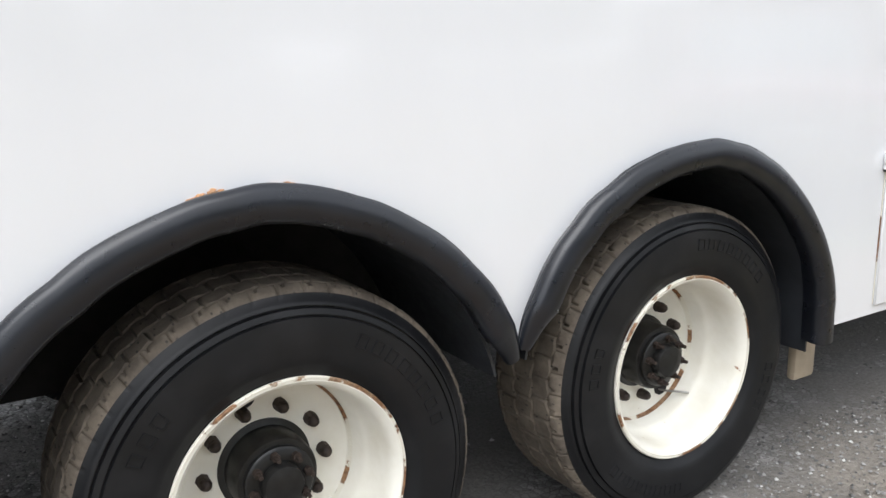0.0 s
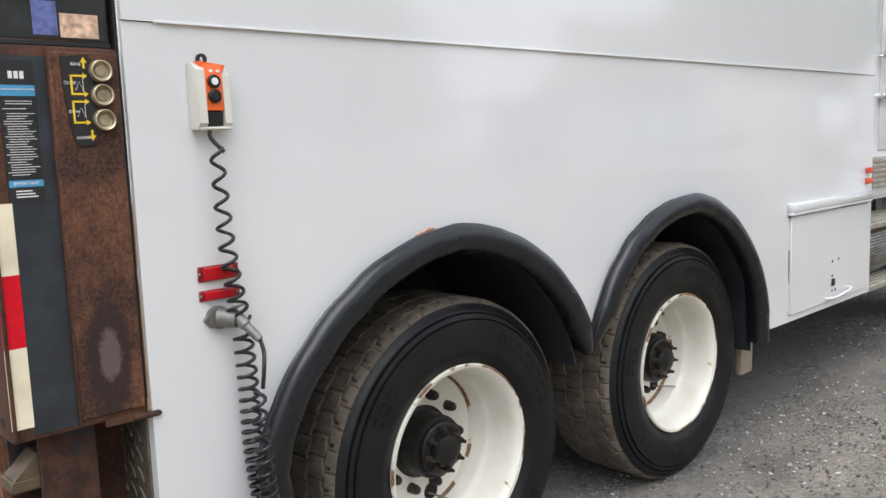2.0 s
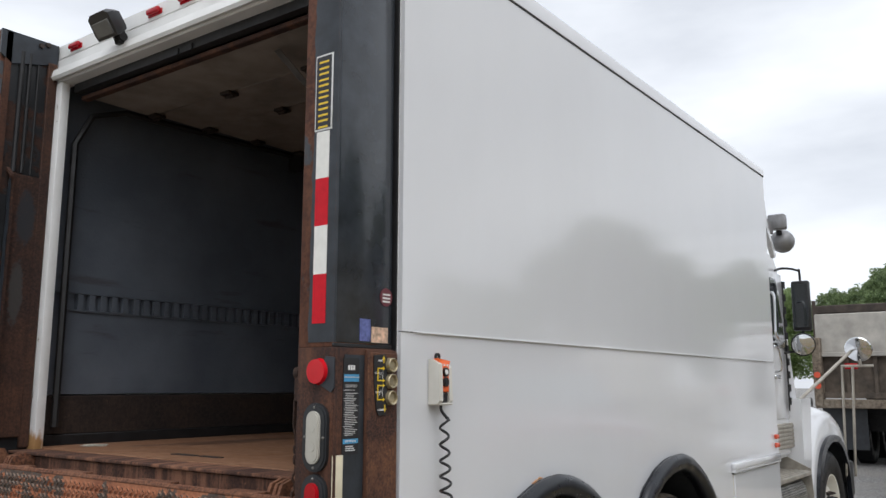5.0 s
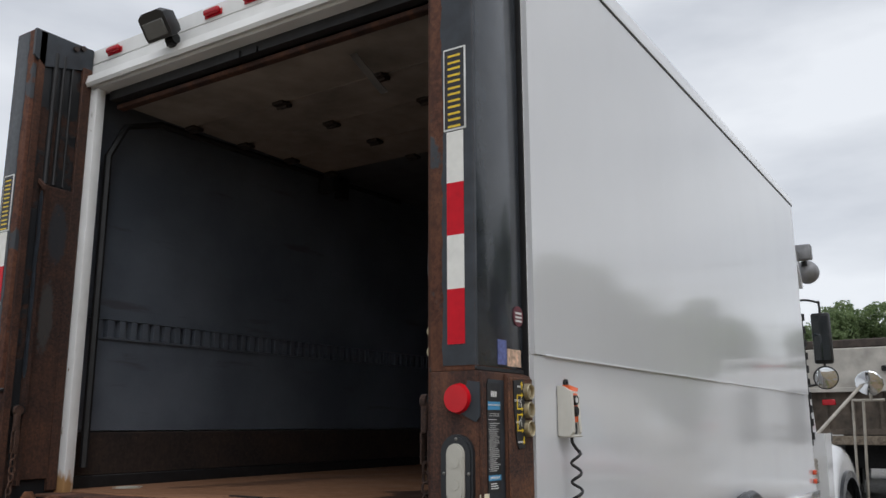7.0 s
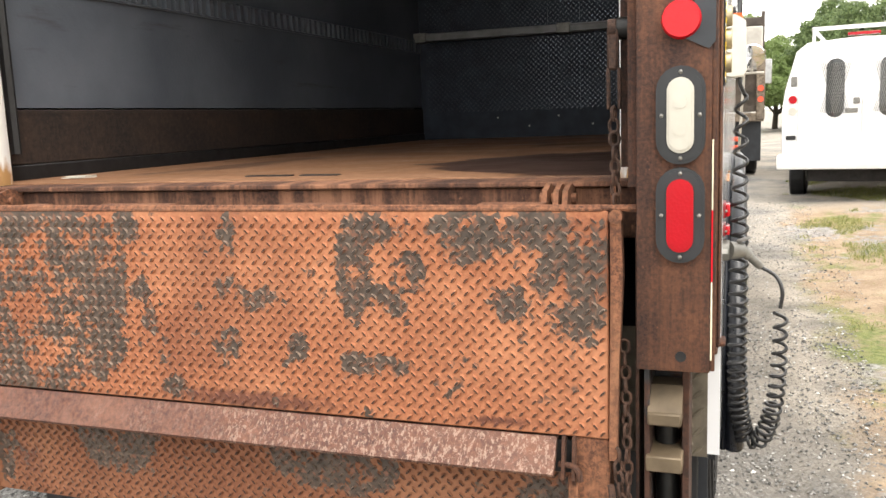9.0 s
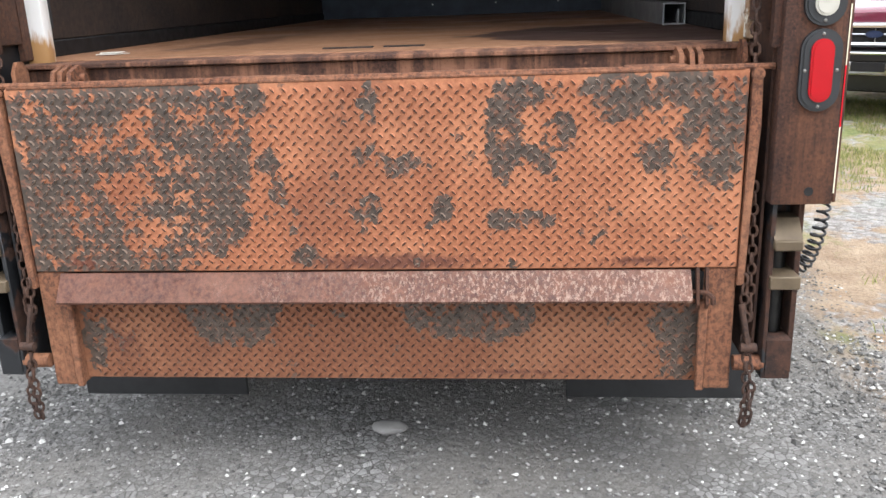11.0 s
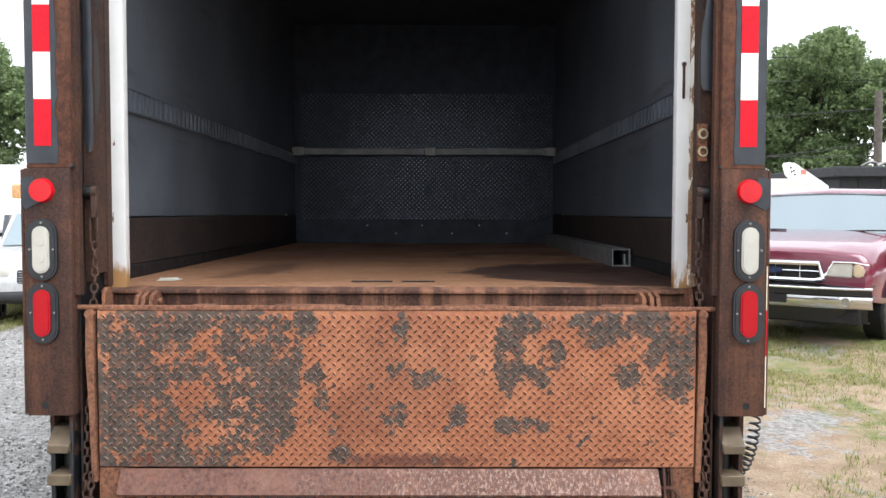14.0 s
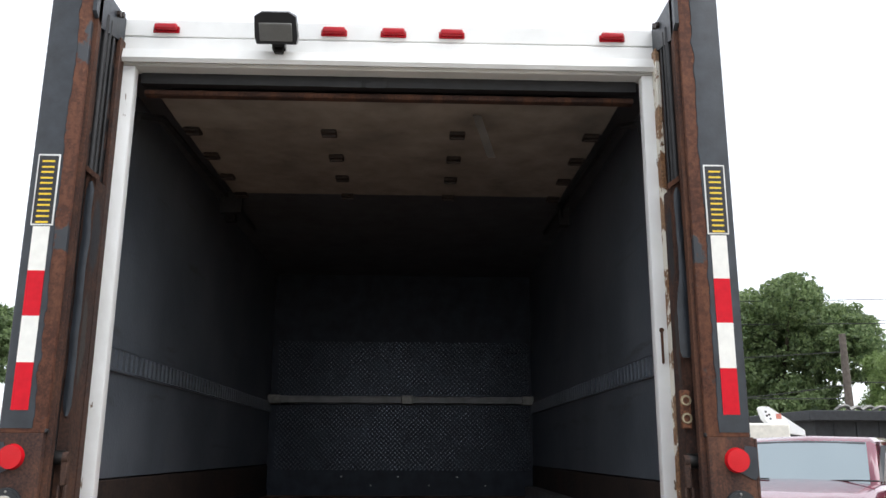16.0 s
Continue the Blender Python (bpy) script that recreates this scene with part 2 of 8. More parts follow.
def lip_mat():
    """Reddish-brown steel, rubbed pale in short scuffs."""
    k = Nodes("scuffed_reddish_steel", (0.2, 0.09, 0.06), 0.62)
    col = k.mix(k.ramp(k.noise(70.0, 7.0, 0.7), (0.36, 0.0), (0.64, 1.0)), (0.052, 0.018, 0.012), (0.150, 0.060, 0.037))
    col = k.mix(k.ramp(k.noise(4.0, 6.0, 0.6), (0.45, 0.0), (0.7, 0.55)), col, (0.22, 0.10, 0.062))
    side = k.ramp(k.math("ADD", k.math("MULTIPLY", k.xyz()[1], -0.35), k.math("MULTIPLY", k.noise(3.2, 6.0, 0.7), 0.9)), (0.26, 0.0), (0.58, 1.0))
    scuff = k.ramp(k.noise(1.0, 8.0, 0.8, vec=k.mapped((70.0, 95.0, 55.0))), (0.52, 0.0), (0.56, 1.0))
    col = k.mix(k.math("MULTIPLY", k.math("MULTIPLY", scuff, side), 0.5), col, (0.44, 0.31, 0.24))
    k.color(col)
    k.rough(k.ramp(k.noise(30.0, 6.0), (0.3, 0.45), (0.7, 0.75)))
    return k.bump(k.math("ADD", k.noise(90.0, 6.0), scuff), 0.3, 0.001).m


def perforated_mat():
    """Grey sheet with rows of punched holes."""
    k = Nodes("perforated_sheet", (0.3, 0.3, 0.3), 0.5, 0.5)
    x, y, z = k.xyz()
    row = k.math("SINE", k.math("MULTIPLY", k.math("ADD", x, z), 190.0))
    col = k.math("SINE", k.math("MULTIPLY", k.math("SUBTRACT", x, z), 190.0))
    hole = k.ramp(k.math("MULTIPLY", row, col), (0.10, 0.0), (0.22, 1.0))
    tone = k.mix(k.ramp(k.noise(9.0, 6.0), (0.35, 0.0), (0.7, 1.0)), (0.20, 0.195, 0.18), (0.40, 0.39, 0.365))
    k.color(k.mix(hole, tone, (0.012, 0.012, 0.012)))
    return k.bump(hole, -0.4, 0.002).m


def pebble_mat():
    k = Nodes("gravel_stones", (0.12, 0.12, 0.12), 0.9)
    g = k.t.nodes.new("ShaderNodeNewGeometry")
    k.color(k.ramp(g.outputs["Random Per Island"], (0.0, (0.065, 0.063, 0.060)), (0.45, (0.15, 0.146, 0.140)), (0.85, (0.30, 0.29, 0.277)), (1.0, (0.62, 0.61, 0.58))))
    return k.bump(k.noise(150.0, 4.0), 0.3, 0.002).m


def tyre_mats():
    k = Nodes("tyre_rubber", (0.018, 0.018, 0.019), 0.55, spec=0.28)
    k.color(k.mix(k.ramp(k.noise(7.0, 6.0), (0.45, 0.0), (0.75, 0.7)), (0.0065, 0.007, 0.0082), (0.018, 0.018, 0.0195)))
    k.rough(k.ramp(k.noise(5.0), (0.3, 0.36), (0.7, 0.58)))
    side = k.bump(k.noise(120.0), 0.15, 0.001).m
    k = Nodes("worn_tread", (0.08, 0.07, 0.06), 0.9)
    dust = k.mix(k.ramp(k.noise(11.0, 8.0, 0.65), (0.32, 0.0), (0.68, 1.0)), (0.062, 0.050, 0.039), (0.17, 0.14, 0.108))
    nick = k.ramp(k.cells(46.0, vec=k.mapped((1.0, 1.0, 0.45), (0, 0, 0), (0.5, 0.3, 0.6))), (0.10, 1.0), (0.17, 0.0))
    k.color(k.mix(k.math("MULTIPLY", nick, 0.85), dust, (0.022, 0.020, 0.018)))
    tread = k.bump(k.noise(70.0, 6.0), 0.5, 0.003).m
    return side, tread


def rim_mat():
    k = Nodes("cream_wheel_paint", (0.74, 0.72, 0.64), 0.35)
    col = k.mix(k.ramp(k.noise(8.0, 6.0), (0.4, 0.0), (0.72, 0.6)), (0.76, 0.74, 0.67), (0.60, 0.56, 0.46))
    chips = k.ramp(k.noise(16.0, 8.0, 0.65), (0.70, 0.0), (0.715, 1.0))
    k.color(k.mix(chips, col, (0.24, 0.11, 0.045)))
    return k.bump(chips, 0.2, 0.001).m


def deck_mat():
    k = Nodes("worn_steel_deck", (0.25, 0.13, 0.08), 0.75)
    col = k.mix(k.ramp(k.noise(26.0, 7.0, 0.65), (0.3, 0.0), (0.7, 1.0)), (0.21, 0.098, 0.052), (0.36, 0.19, 0.105))
    col = k.mix(k.ramp(k.noise(1.3, 6.0, 0.6, vec=k.mapped((0.5, 1.4, 1))), (0.56, 0.0), (0.61, 0.7)), col, (0.10, 0.05, 0.032))
    oil = k.math('ADD', k.math('MAXIMUM', k.blob((1.05, -1.02, 1.3), (0.72, 0.80, 9)), -0.3), k.math('MULTIPLY', k.math('SUBTRACT', k.noise(4.5, 6.0, 0.6), 0.5), 0.55))
    col = k.mix(k.ramp(oil, (0.02, 0.0), (0.07, 0.95)), col, (0.042, 0.020, 0.015))
    k.color(col)
    k.rough(k.ramp(k.noise(2.5, 5.0), (0.4, 0.45), (0.7, 0.85)))
    return k.bump(k.noise(35.0, 6.0), 0.4, 0.003).m


def lining_mat():
    k = Nodes("grey_lining", (0.10, 0.11, 0.12), 0.45)
    col = k.mix(k.ramp(k.noise(2.0, 6.0), (0.4, 0.0), (0.7, 1.0)), (0.085, 0.099, 0.120), (0.135, 0.153, 0.180))
    scuff = k.ramp(k.noise(3.0, 7.0, 0.6, vec=k.mapped((0.4, 1, 3.0))), (0.62, 0.0), (0.70, 0.6))
    k.color(k.mix(scuff, col, (0.05, 0.045, 0.045)))
    dots = k.cells(55.0)
    return k.bump(k.ramp(dots, (0.15, 1.0), (0.5, 0.0)), 0.35, 0.0015).m


def ground_mat():
    k = Nodes("gravel_and_grass", (0.2, 0.2, 0.2), 0.95)
    c1 = k.cells(34.0, "F1", out="Color")
    bw = k.math("MULTIPLY", k.ramp(c1, (0.0, 0.0), (1.0, 1.0)), 1.0)
    stone = k.mix(bw, (0.090, 0.088, 0.085), (0.36, 0.355, 0.345))
    stone = k.mix(k.ramp(k.cells(34.0, "DISTANCE_TO_EDGE"), (0.0, 1.0), (0.10, 0.0)), stone, (0.055, 0.050, 0.046))
    fines = k.mix(k.ramp(k.noise(70.0, 6.0, 0.7), (0.3, 0.0), (0.7, 1.0)), (0.120, 0.113, 0.104), (0.275, 0.262, 0.244))
    grav = k.mix(k.ramp(k.noise(1.3, 6.0, 0.6), (0.40, 0.0), (0.60, 1.0)), stone, fines)
    grav = k.mix(k.ramp(k.noise(0.55, 5.0, 0.6), (0.45, 0.0), (0.75, 0.45)), grav, (0.115, 0.106, 0.094))
    # browner, darker fines along the kerb side: the truck's soft shadow put into colour
    x, y, z = k.xyz()
    kerb_shade = k.math("ADD", k.blob((4.2, -2.6, 0), (4.0, 1.9, 9)), k.math("MULTIPLY", k.math("SUBTRACT", k.noise(1.6, 6.0, 0.65), 0.5), 1.1))
    grav = k.mix(k.ramp(kerb_shade, (-0.1, 0.0), (0.4, 0.72)), grav, (0.068, 0.060, 0.049))
    far = k.math("MULTIPLY", k.ramp(k.math("MULTIPLY", k.math("ADD", x, k.math("MULTIPLY", k.noise(0.5), 3.0)), 0.1), (0.18, 0.0), (0.46, 1.0)), k.ramp(k.math("MULTIPLY", y, -0.25), (0.22, 0.0), (0.42, 1.0)))
    grav = k.mix(k.math("MULTIPLY", far, k.ramp(k.noise(1.1, 6.0, 0.65), (0.36, 0.0), (0.58, 0.9))), grav, k.mix(k.ramp(k.noise(45.0, 6.0, 0.7), (0.3, 0.0), (0.7, 1.0)), (0.25, 0.215, 0.175), (0.48, 0.43, 0.365)))
    pale = k.ramp(k.math("MULTIPLY", k.math("ADD", y, k.math("MULTIPLY", k.noise(0.8, 5.0, 0.6), 1.4)), 0.1), (0.20, 0.0), (0.30, 0.75))
    grav = k.mix(k.math("MULTIPLY", pale, k.ramp(k.noise(1.6, 6.0, 0.65), (0.34, 0.25), (0.6, 1.0))), grav, k.mix(bw, (0.15, 0.145, 0.135), (0.46, 0.45, 0.43)))
    dirt = k.mix(k.ramp(k.noise(5.0, 7.0, 0.65), (0.32, 0.0), (0.7, 1.0)), (0.27, 0.182, 0.115), (0.46, 0.35, 0.24))
    dirt = k.mix(k.ramp(k.noise(55.0, 7.0, 0.75), (0.36, 0.55), (0.60, 0.0)), dirt, (0.17, 0.125, 0.09))
    lawn = k.mix(k.ramp(k.noise(24.0, 6.0, 0.7), (0.3, 0.0), (0.7, 1.0)), (0.075, 0.105, 0.028), (0.23, 0.24, 0.085))
    dry = k.mix(k.ramp(k.noise(30.0, 6.0, 0.7), (0.3, 0.0), (0.7, 1.0)), (0.175, 0.142, 0.066), (0.36, 0.285, 0.145))
    green = k.ramp(k.noise(0.42, 5.0, 0.65), (0.40, 0.0), (0.53, 1.0))
    turf = k.mix(green, dry, lawn)
    worn = k.math("ADD", k.math("MULTIPLY", k.noise(0.62, 6.0, 0.65, vec=k.mapped((0.6, 1.5, 1), (3, 1, 0))), 0.6), k.math("MULTIPLY", k.noise(3.6, 8.0, 0.72), 0.4))
    bare = k.ramp(worn, (0.435, 0.0), (0.51, 1.0))
    verge = k.mix(bare, turf, dirt)
    chips = k.mix(bw, (0.12, 0.118, 0.115), (0.42, 0.41, 0.40))
    spread = k.math("ADD", k.math("MULTIPLY", k.noise(0.75, 5.0, 0.6, vec=k.mapped((1, 1, 1), (8, 3, 0))), 0.7), k.math("MULTIPLY", k.noise(9.0, 7.0, 0.7), 0.3))
    verge = k.mix(k.ramp(spread, (0.525, 0.0), (0.57, 0.85)), verge, chips)
    wob = k.math("MULTIPLY", k.math("SUBTRACT", k.noise(0.9, 6.0, 0.6), 0.5), 1.3)
    edge = k.math("ADD", y, wob)
    right = k.ramp(k.math("ADD", k.math("MULTIPLY", edge, -0.5), 0.0), (0.86, 0.0), (0.96, 1.0))
    left = k.ramp(k.math("MULTIPLY", edge, 0.1), (0.52, 0.0), (0.56, 1.0))
    near = k.ramp(k.math("MULTIPLY", k.math("ADD", x, wob), 0.05), (0.48, 1.0), (0.56, 0.0))
    off = k.math("MULTIPLY", k.math("MAXIMUM", right, left), near)
    k.color(k.mix(off, grav, verge))
    h = k.math("ADD", k.math("MULTIPLY", k.ramp(k.cells(34.0), (0.0, 1.0), (0.6, 0.0)), 0.6), k.noise(90.0, 5.0, 0.7))
    return k.bump(h, 0.9, 0.012).m


def leaf_mat(name, a, b, through_light=0.45):
    k = Nodes(name, a, 0.55)
    g = k.t.nodes.new("ShaderNodeNewGeometry")
    k.color(k.mix(g.outputs["Random Per Island"], a, b))
    tr = k.t.nodes.new("ShaderNodeBsdfTranslucent")
    k.link(k.mix(g.outputs["Random Per Island"], tuple(c * 1.5 for c in a), tuple(c * 1.6 for c in b)), tr.inputs[0])
    mx = k.t.nodes.new("ShaderNodeMixShader")
    mx.inputs[0].default_value = through_light
    k.link(k.b.outputs[0], mx.inputs[1])
    k.link(tr.outputs[0], mx.inputs[2])
    k.link(mx.outputs[0], k.t.nodes["Material Output"].inputs[0])
    return k.m


def glass_mat(name, color, rough=0.03):
    k = Nodes(name, color, rough, 0.0, 0.6, 0.8)
    k.rough(k.ramp(k.noise(6.0), (0.3, rough), (0.7, rough * 2.2 + 0.01)))
    return k.m


def lens_mat(name, color, scale=140.0):
    k = Nodes(name, color, 0.2, 0.0, 0.15, 0.3)
    k.color(k.mix(k.ramp(k.noise(14.0), (0.3, 0.0), (0.7, 1.0)), tuple(c * 0.85 for c in color), color))
    return k.bump(k.cells(scale), 0.25, 0.001).m


WHITE = white_paint()
JAMB = jamb_paint()
HEADER = plain("dusty_white_paint", (0.78, 0.78, 0.76), 0.42, var=0.07, scale=5.0, bump=0.05)
RUST = rust_mat("dark_brown_rust", (0.018, 0.0075, 0.0055), (0.062, 0.0235, 0.0135), (0.135, 0.053, 0.025), 46.0, runs=0.35)
WEB = rust_mat("flaking_black_channel", (0.010, 0.005, 0.004), (0.042, 0.017, 0.010), (0.085, 0.034, 0.018), 16.0, (0.010, 0.011, 0.013), 0.49)
INNER = rust_mat("inner_plate_rust", (0.016, 0.007, 0.005), (0.050, 0.020, 0.012), (0.105, 0.042, 0.020), 36.0, spots=(((0.19, 0, 2.42), (0.065, 9, 0.20), (0.020, 0.023, 0.028)), ((0.17, 0, 2.05), (0.05, 9, 0.22), (0.045, 0.042, 0.040))))
COVER = rust_mat("stained_cover_rust", (0.020, 0.008, 0.006), (0.085, 0.033, 0.018), (0.23, 0.095, 0.042), 62.0, spots=(((0.22, 0, 1.04), (0.075, 9, 0.20), (0.022, 0.010, 0.009)), ((0.222, 0, 1.05), (0.036, 9, 0.085), (0.115, 0.085, 0.078))))
RUST_LIGHT = rust_mat("orange_brown_rust", (0.065, 0.025, 0.014), (0.215, 0.085, 0.043), (0.32, 0.145, 0.075), 26.0)
SCAB = rust_mat("flaking_orange_rust", (0.20, 0.075, 0.03), (0.55, 0.24, 0.10), (0.72, 0.50, 0.30), 60.0)
CHAIN = rust_mat("chain_rust", (0.022, 0.011, 0.008), (0.058, 0.028, 0.018), (0.11, 0.05, 0.028), 40.0)
PINK = lip_mat()
SILLM = rust_mat("streaked_sill_rust", (0.040, 0.017, 0.011), (0.13, 0.055, 0.033), (0.25, 0.115, 0.065), 26.0, runs=0.75)
CLADDING = plain("glossy_blue_black_paint", (0.024, 0.029, 0.036), 0.22, coat=0.3, var=0.35, scale=14.0, bump=0.10)
BLUEBLACK = plain("scuffed_blue_black_paint", (0.022, 0.027, 0.034), 0.42, var=0.35, scale=14.0, bump=0.25)
POST_PAINT = rust_mat("peeling_column_paint", (0.06, 0.022, 0.013), (0.12, 0.045, 0.024), (0.18, 0.075, 0.038), 16.0, (0.030, 0.034, 0.040), 0.60)
PAINT_UP = [
    (0.442, 1.01, 0.15, 0.30, 1.6), (0.84, 1.00, 0.44, 0.60, 2.0), (0.60, 1.12, 0.20, 0.16, 1.0), (0.62, 0.86, 0.12, 0.10, 0.9), (0.64, 1.20, 0.34, 0.08, 0.9), (0.75, 0.755, 0.34, 0.08, 1.0), (0.31, 1.205, 0.05, 0.07, 1.5), (0.28, 1.03, 0.05, 0.05, 0.9), (0.256, 0.925, 0.035, 0.07, 1.1), (0.19, 0.76, 0.05, 0.04, 1.0),
    (0.76, 1.09, 0.09, 0.06, -0.4), (0.69, 0.96, 0.11, 0.07, -0.6), (0.60, 0.83, 0.16, 0.07, -0.4), (0.64, 1.15, 0.08, 0.05, -0.4), (0.54, 0.925, 0.05, 0.06, -0.4),
    (-0.014, 1.19, 0.035, 0.10, 1.3), (-0.005, 1.03, 0.05, 0.06, 1.1), (-0.098, 1.02, 0.07, 0.045, 1.1), (0.004, 0.895, 0.05, 0.055, 1.0), (0.21, 0.856, 0.03, 0.055, 1.1), (-0.21, 0.885, 0.04, 0.06, 0.9),
    (-0.377, 1.106, 0.055, 0.16, 1.8), (-0.47, 1.21, 0.10, 0.06, 1.1), (-0.526, 1.087, 0.055, 0.07, 1.5), (-0.452, 1.02, 0.09, 0.045, 1.6), (-0.684, 1.19, 0.11, 0.085, 1.2), (-0.77, 1.03, 0.06, 0.06, 0.9),
    (-0.93, 1.125, 0.12, 0.19, 0.6), (-0.945, 0.99, 0.08, 0.08, 0.8), (-0.85, 1.20, 0.14, 0.07, 0.8), (-0.424, 0.856, 0.12, 0.035, 1.7)]
PAINT_LOW = [(0.44, 0.60, 0.17, 0.16, 2.6), (0.44, 0.52, 0.06, 0.06, 2.0), (-0.28, 0.60, 0.24, 0.13, 2.6), (-0.33, 0.53, 0.09, 0.06, 2.0), (-0.86, 0.50, 0.09, 0.18, 1.5), (0.88, 0.5, 0.05, 0.15, 1.2)]
# Bar sides are rubbed pale; the dark crowns carry the bars' shade as colour.
UPPER_PLATE, UPPER_BAR, UPPER_TOP = plate_mat("rusted_tread_plate", PAINT_UP, 0.606, 1.0), plate_mat("worn_tread_bar", PAINT_UP, 0.612, 0.95, 2.4), plate_mat("shaded_bar_crown", PAINT_UP, 0.602, 0.17, 0.4)
# The recessed plate repeats the rust at half gain, its shade put into colour.
LOWER_PLATE, LOWER_BAR, LOWER_TOP = plate_mat("shaded_rusted_plate", PAINT_LOW, 0.604, 0.56), plate_mat("shaded_worn_bar", PAINT_LOW, 0.612, 0.55, 2.2), plate_mat("shaded_lower_crown", PAINT_LOW, 0.602, 0.11, 0.4)
GALV_PLATE = plain("dull_tread_plate", (0.15, 0.128, 0.098), 0.5, 0.5, var=0.45, scale=14.0)
RUBBER, TREAD = tyre_mats()
FLARE = plain("black_rubber_flare", (0.0075, 0.009, 0.013), 0.30, var=0.3, bump=0.03)
BLACK = plain("black_steel", (0.013, 0.013, 0.014), 0.55, var=0.4)
UNDER = plain("road_grime", (0.012, 0.011, 0.011), 0.9, var=0.4)
LINER = plain("black_liner", (0.022, 0.0245, 0.029), 0.45, var=0.3)
HUBM = plain("greasy_hub", (0.012, 0.012, 0.012), 0.4, 0.3, var=0.5, scale=30)
NUT = plain("rusty_nut", (0.040, 0.029, 0.024), 0.6, 0.4, var=0.5, scale=60)
RIM = rim_mat()
RIM_RUST = rust_mat("rim_rust", (0.10, 0.045, 0.02), (0.27, 0.135, 0.06), (0.45, 0.33, 0.22), 30.0, (0.70, 0.67, 0.58), 0.50)
DECK = deck_mat()
LINING = lining_mat()
KICK = rust_mat("rusted_kick_plate", (0.012, 0.008, 0.0075), (0.030, 0.019, 0.0145), (0.065, 0.038, 0.025), 22.0)
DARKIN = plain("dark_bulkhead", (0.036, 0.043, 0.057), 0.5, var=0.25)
CEIL = plain("dull_ceiling", (0.085, 0.09, 0.10), 0.7, var=0.2, scale=3.0)
DARKIN.node_tree.nodes["Principled BSDF"].inputs["Specular IOR Level"].default_value = 0.15
ALU = plain("aluminium", (0.42, 0.42, 0.42), 0.42, 0.8, var=0.2)
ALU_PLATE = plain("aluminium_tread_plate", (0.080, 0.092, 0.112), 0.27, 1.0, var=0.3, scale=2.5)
PERF = perforated_mat()
TUBE_GREY = plain("grey_tube", (0.20, 0.20, 0.20), 0.5, 0.2, var=0.25)
CHROME = plain("chrome", (0.66, 0.67, 0.68), 0.09, 1.0, var=0.05)
DOORPANEL = plain("beige_door_panel", (0.25, 0.215, 0.18), 0.7, var=0.3, scale=5.0)
STEPM = plain("dirty_aluminium_step", (0.40, 0.37, 0.32), 0.5, 0.6, var=0.25)
CREAM = plain("cream_plastic", (0.62, 0.60, 0.54), 0.45, var=0.08)
ORANGE = plain("orange_plastic", (0.80, 0.13, 0.02), 0.4, var=0.1)
BLACKPL = plain("black_plastic", (0.012, 0.012, 0.013), 0.35, var=0.2)
GROMMET = plain("rubber_grommet", (0.016, 0.018, 0.021), 0.45, var=0.3)
RED_L = lens_mat("red_lens", (0.42, 0.004, 0.012))
RED_ROUND = lens_mat("red_reflector", (0.60, 0.006, 0.014), 260.0)
WHITE_L = lens_mat("clear_lens", (0.52, 0.50, 0.44), 60.0)
PALE_AMBER = lens_mat("pale_amber_lens", (0.62, 0.50, 0.34), 60.0)
WORK_L = lens_mat("dusty_lens", (0.20, 0.20, 0.19), 60.0)
MARKER_L = lens_mat("marker_lens", (0.70, 0.10, 0.05))
TAPE_W = plain("white_reflective_tape", (0.80, 0.79, 0.74), 0.4, var=0.05, scale=30)
TAPE_C = plain("yellowed_tape", (0.74, 0.67, 0.50), 0.5, var=0.15, scale=12)
TAPE_R = plain("red_reflective_tape", (0.58, 0.010, 0.022), 0.35, var=0.1, scale=30)
for m_ in (TAPE_R, TAPE_W, TAPE_C):
    m_.node_tree.nodes["Principled BSDF"].inputs["Specular IOR Level"].default_value = 0.15
DECAL = plain("black_decal", (0.014, 0.014, 0.016), 0.45, var=0.3)
PRINT = plain("white_print", (0.72, 0.72, 0.70), 0.5, var=0.1)
BLUEP = plain("blue_print", (0.06, 0.27, 0.48), 0.45, var=0.15)
YELLOWP = plain("yellow_print", (0.80, 0.56, 0.03), 0.45, var=0.08)
BRASS = plain("dirty_brass", (0.42, 0.36, 0.24), 0.42, 0.7, var=0.3, scale=40)
ZINC = plain("grey_cast_zinc", (0.21, 0.205, 0.19), 0.5, 0.6, var=0.25, scale=30)
GLASS = glass_mat("dark_glass", (0.012, 0.016, 0.018))
SHIELD = glass_mat("tinted_windscreen", (0.22, 0.27, 0.29))
SHIELD.node_tree.nodes["Principled BSDF"].inputs["Metallic"].default_value = 0.22
MIRROR = Nodes("mirror", (0.70, 0.71, 0.72), 0.03, 1.0).m
GROUND = ground_mat()
BARK = rust_mat("bark", (0.035, 0.026, 0.019), (0.075, 0.057, 0.042), (0.12, 0.095, 0.07), 9.0)
LEAF = leaf_mat("leaves", (0.075, 0.118, 0.050), (0.23, 0.295, 0.135))
LEAF_B = leaf_mat("light_leaves", (0.11, 0.17, 0.055), (0.25, 0.32, 0.13))
BLADE = leaf_mat("grass_blades", (0.09, 0.13, 0.03), (0.33, 0.31, 0.12))
PEBBLE = pebble_mat()
MAROON = plain("maroon_car_paint", (0.15, 0.018, 0.040), 0.2, 0.0, 1.0, var=0.06)
SILVER = plain("silver_car_paint", (0.50, 0.51, 0.52), 0.3, 0.3, 0.6, var=0.06)
VANWHITE = plain("white_van_paint", (0.78, 0.78, 0.78), 0.35, 0.0, 0.4, var=0.05)
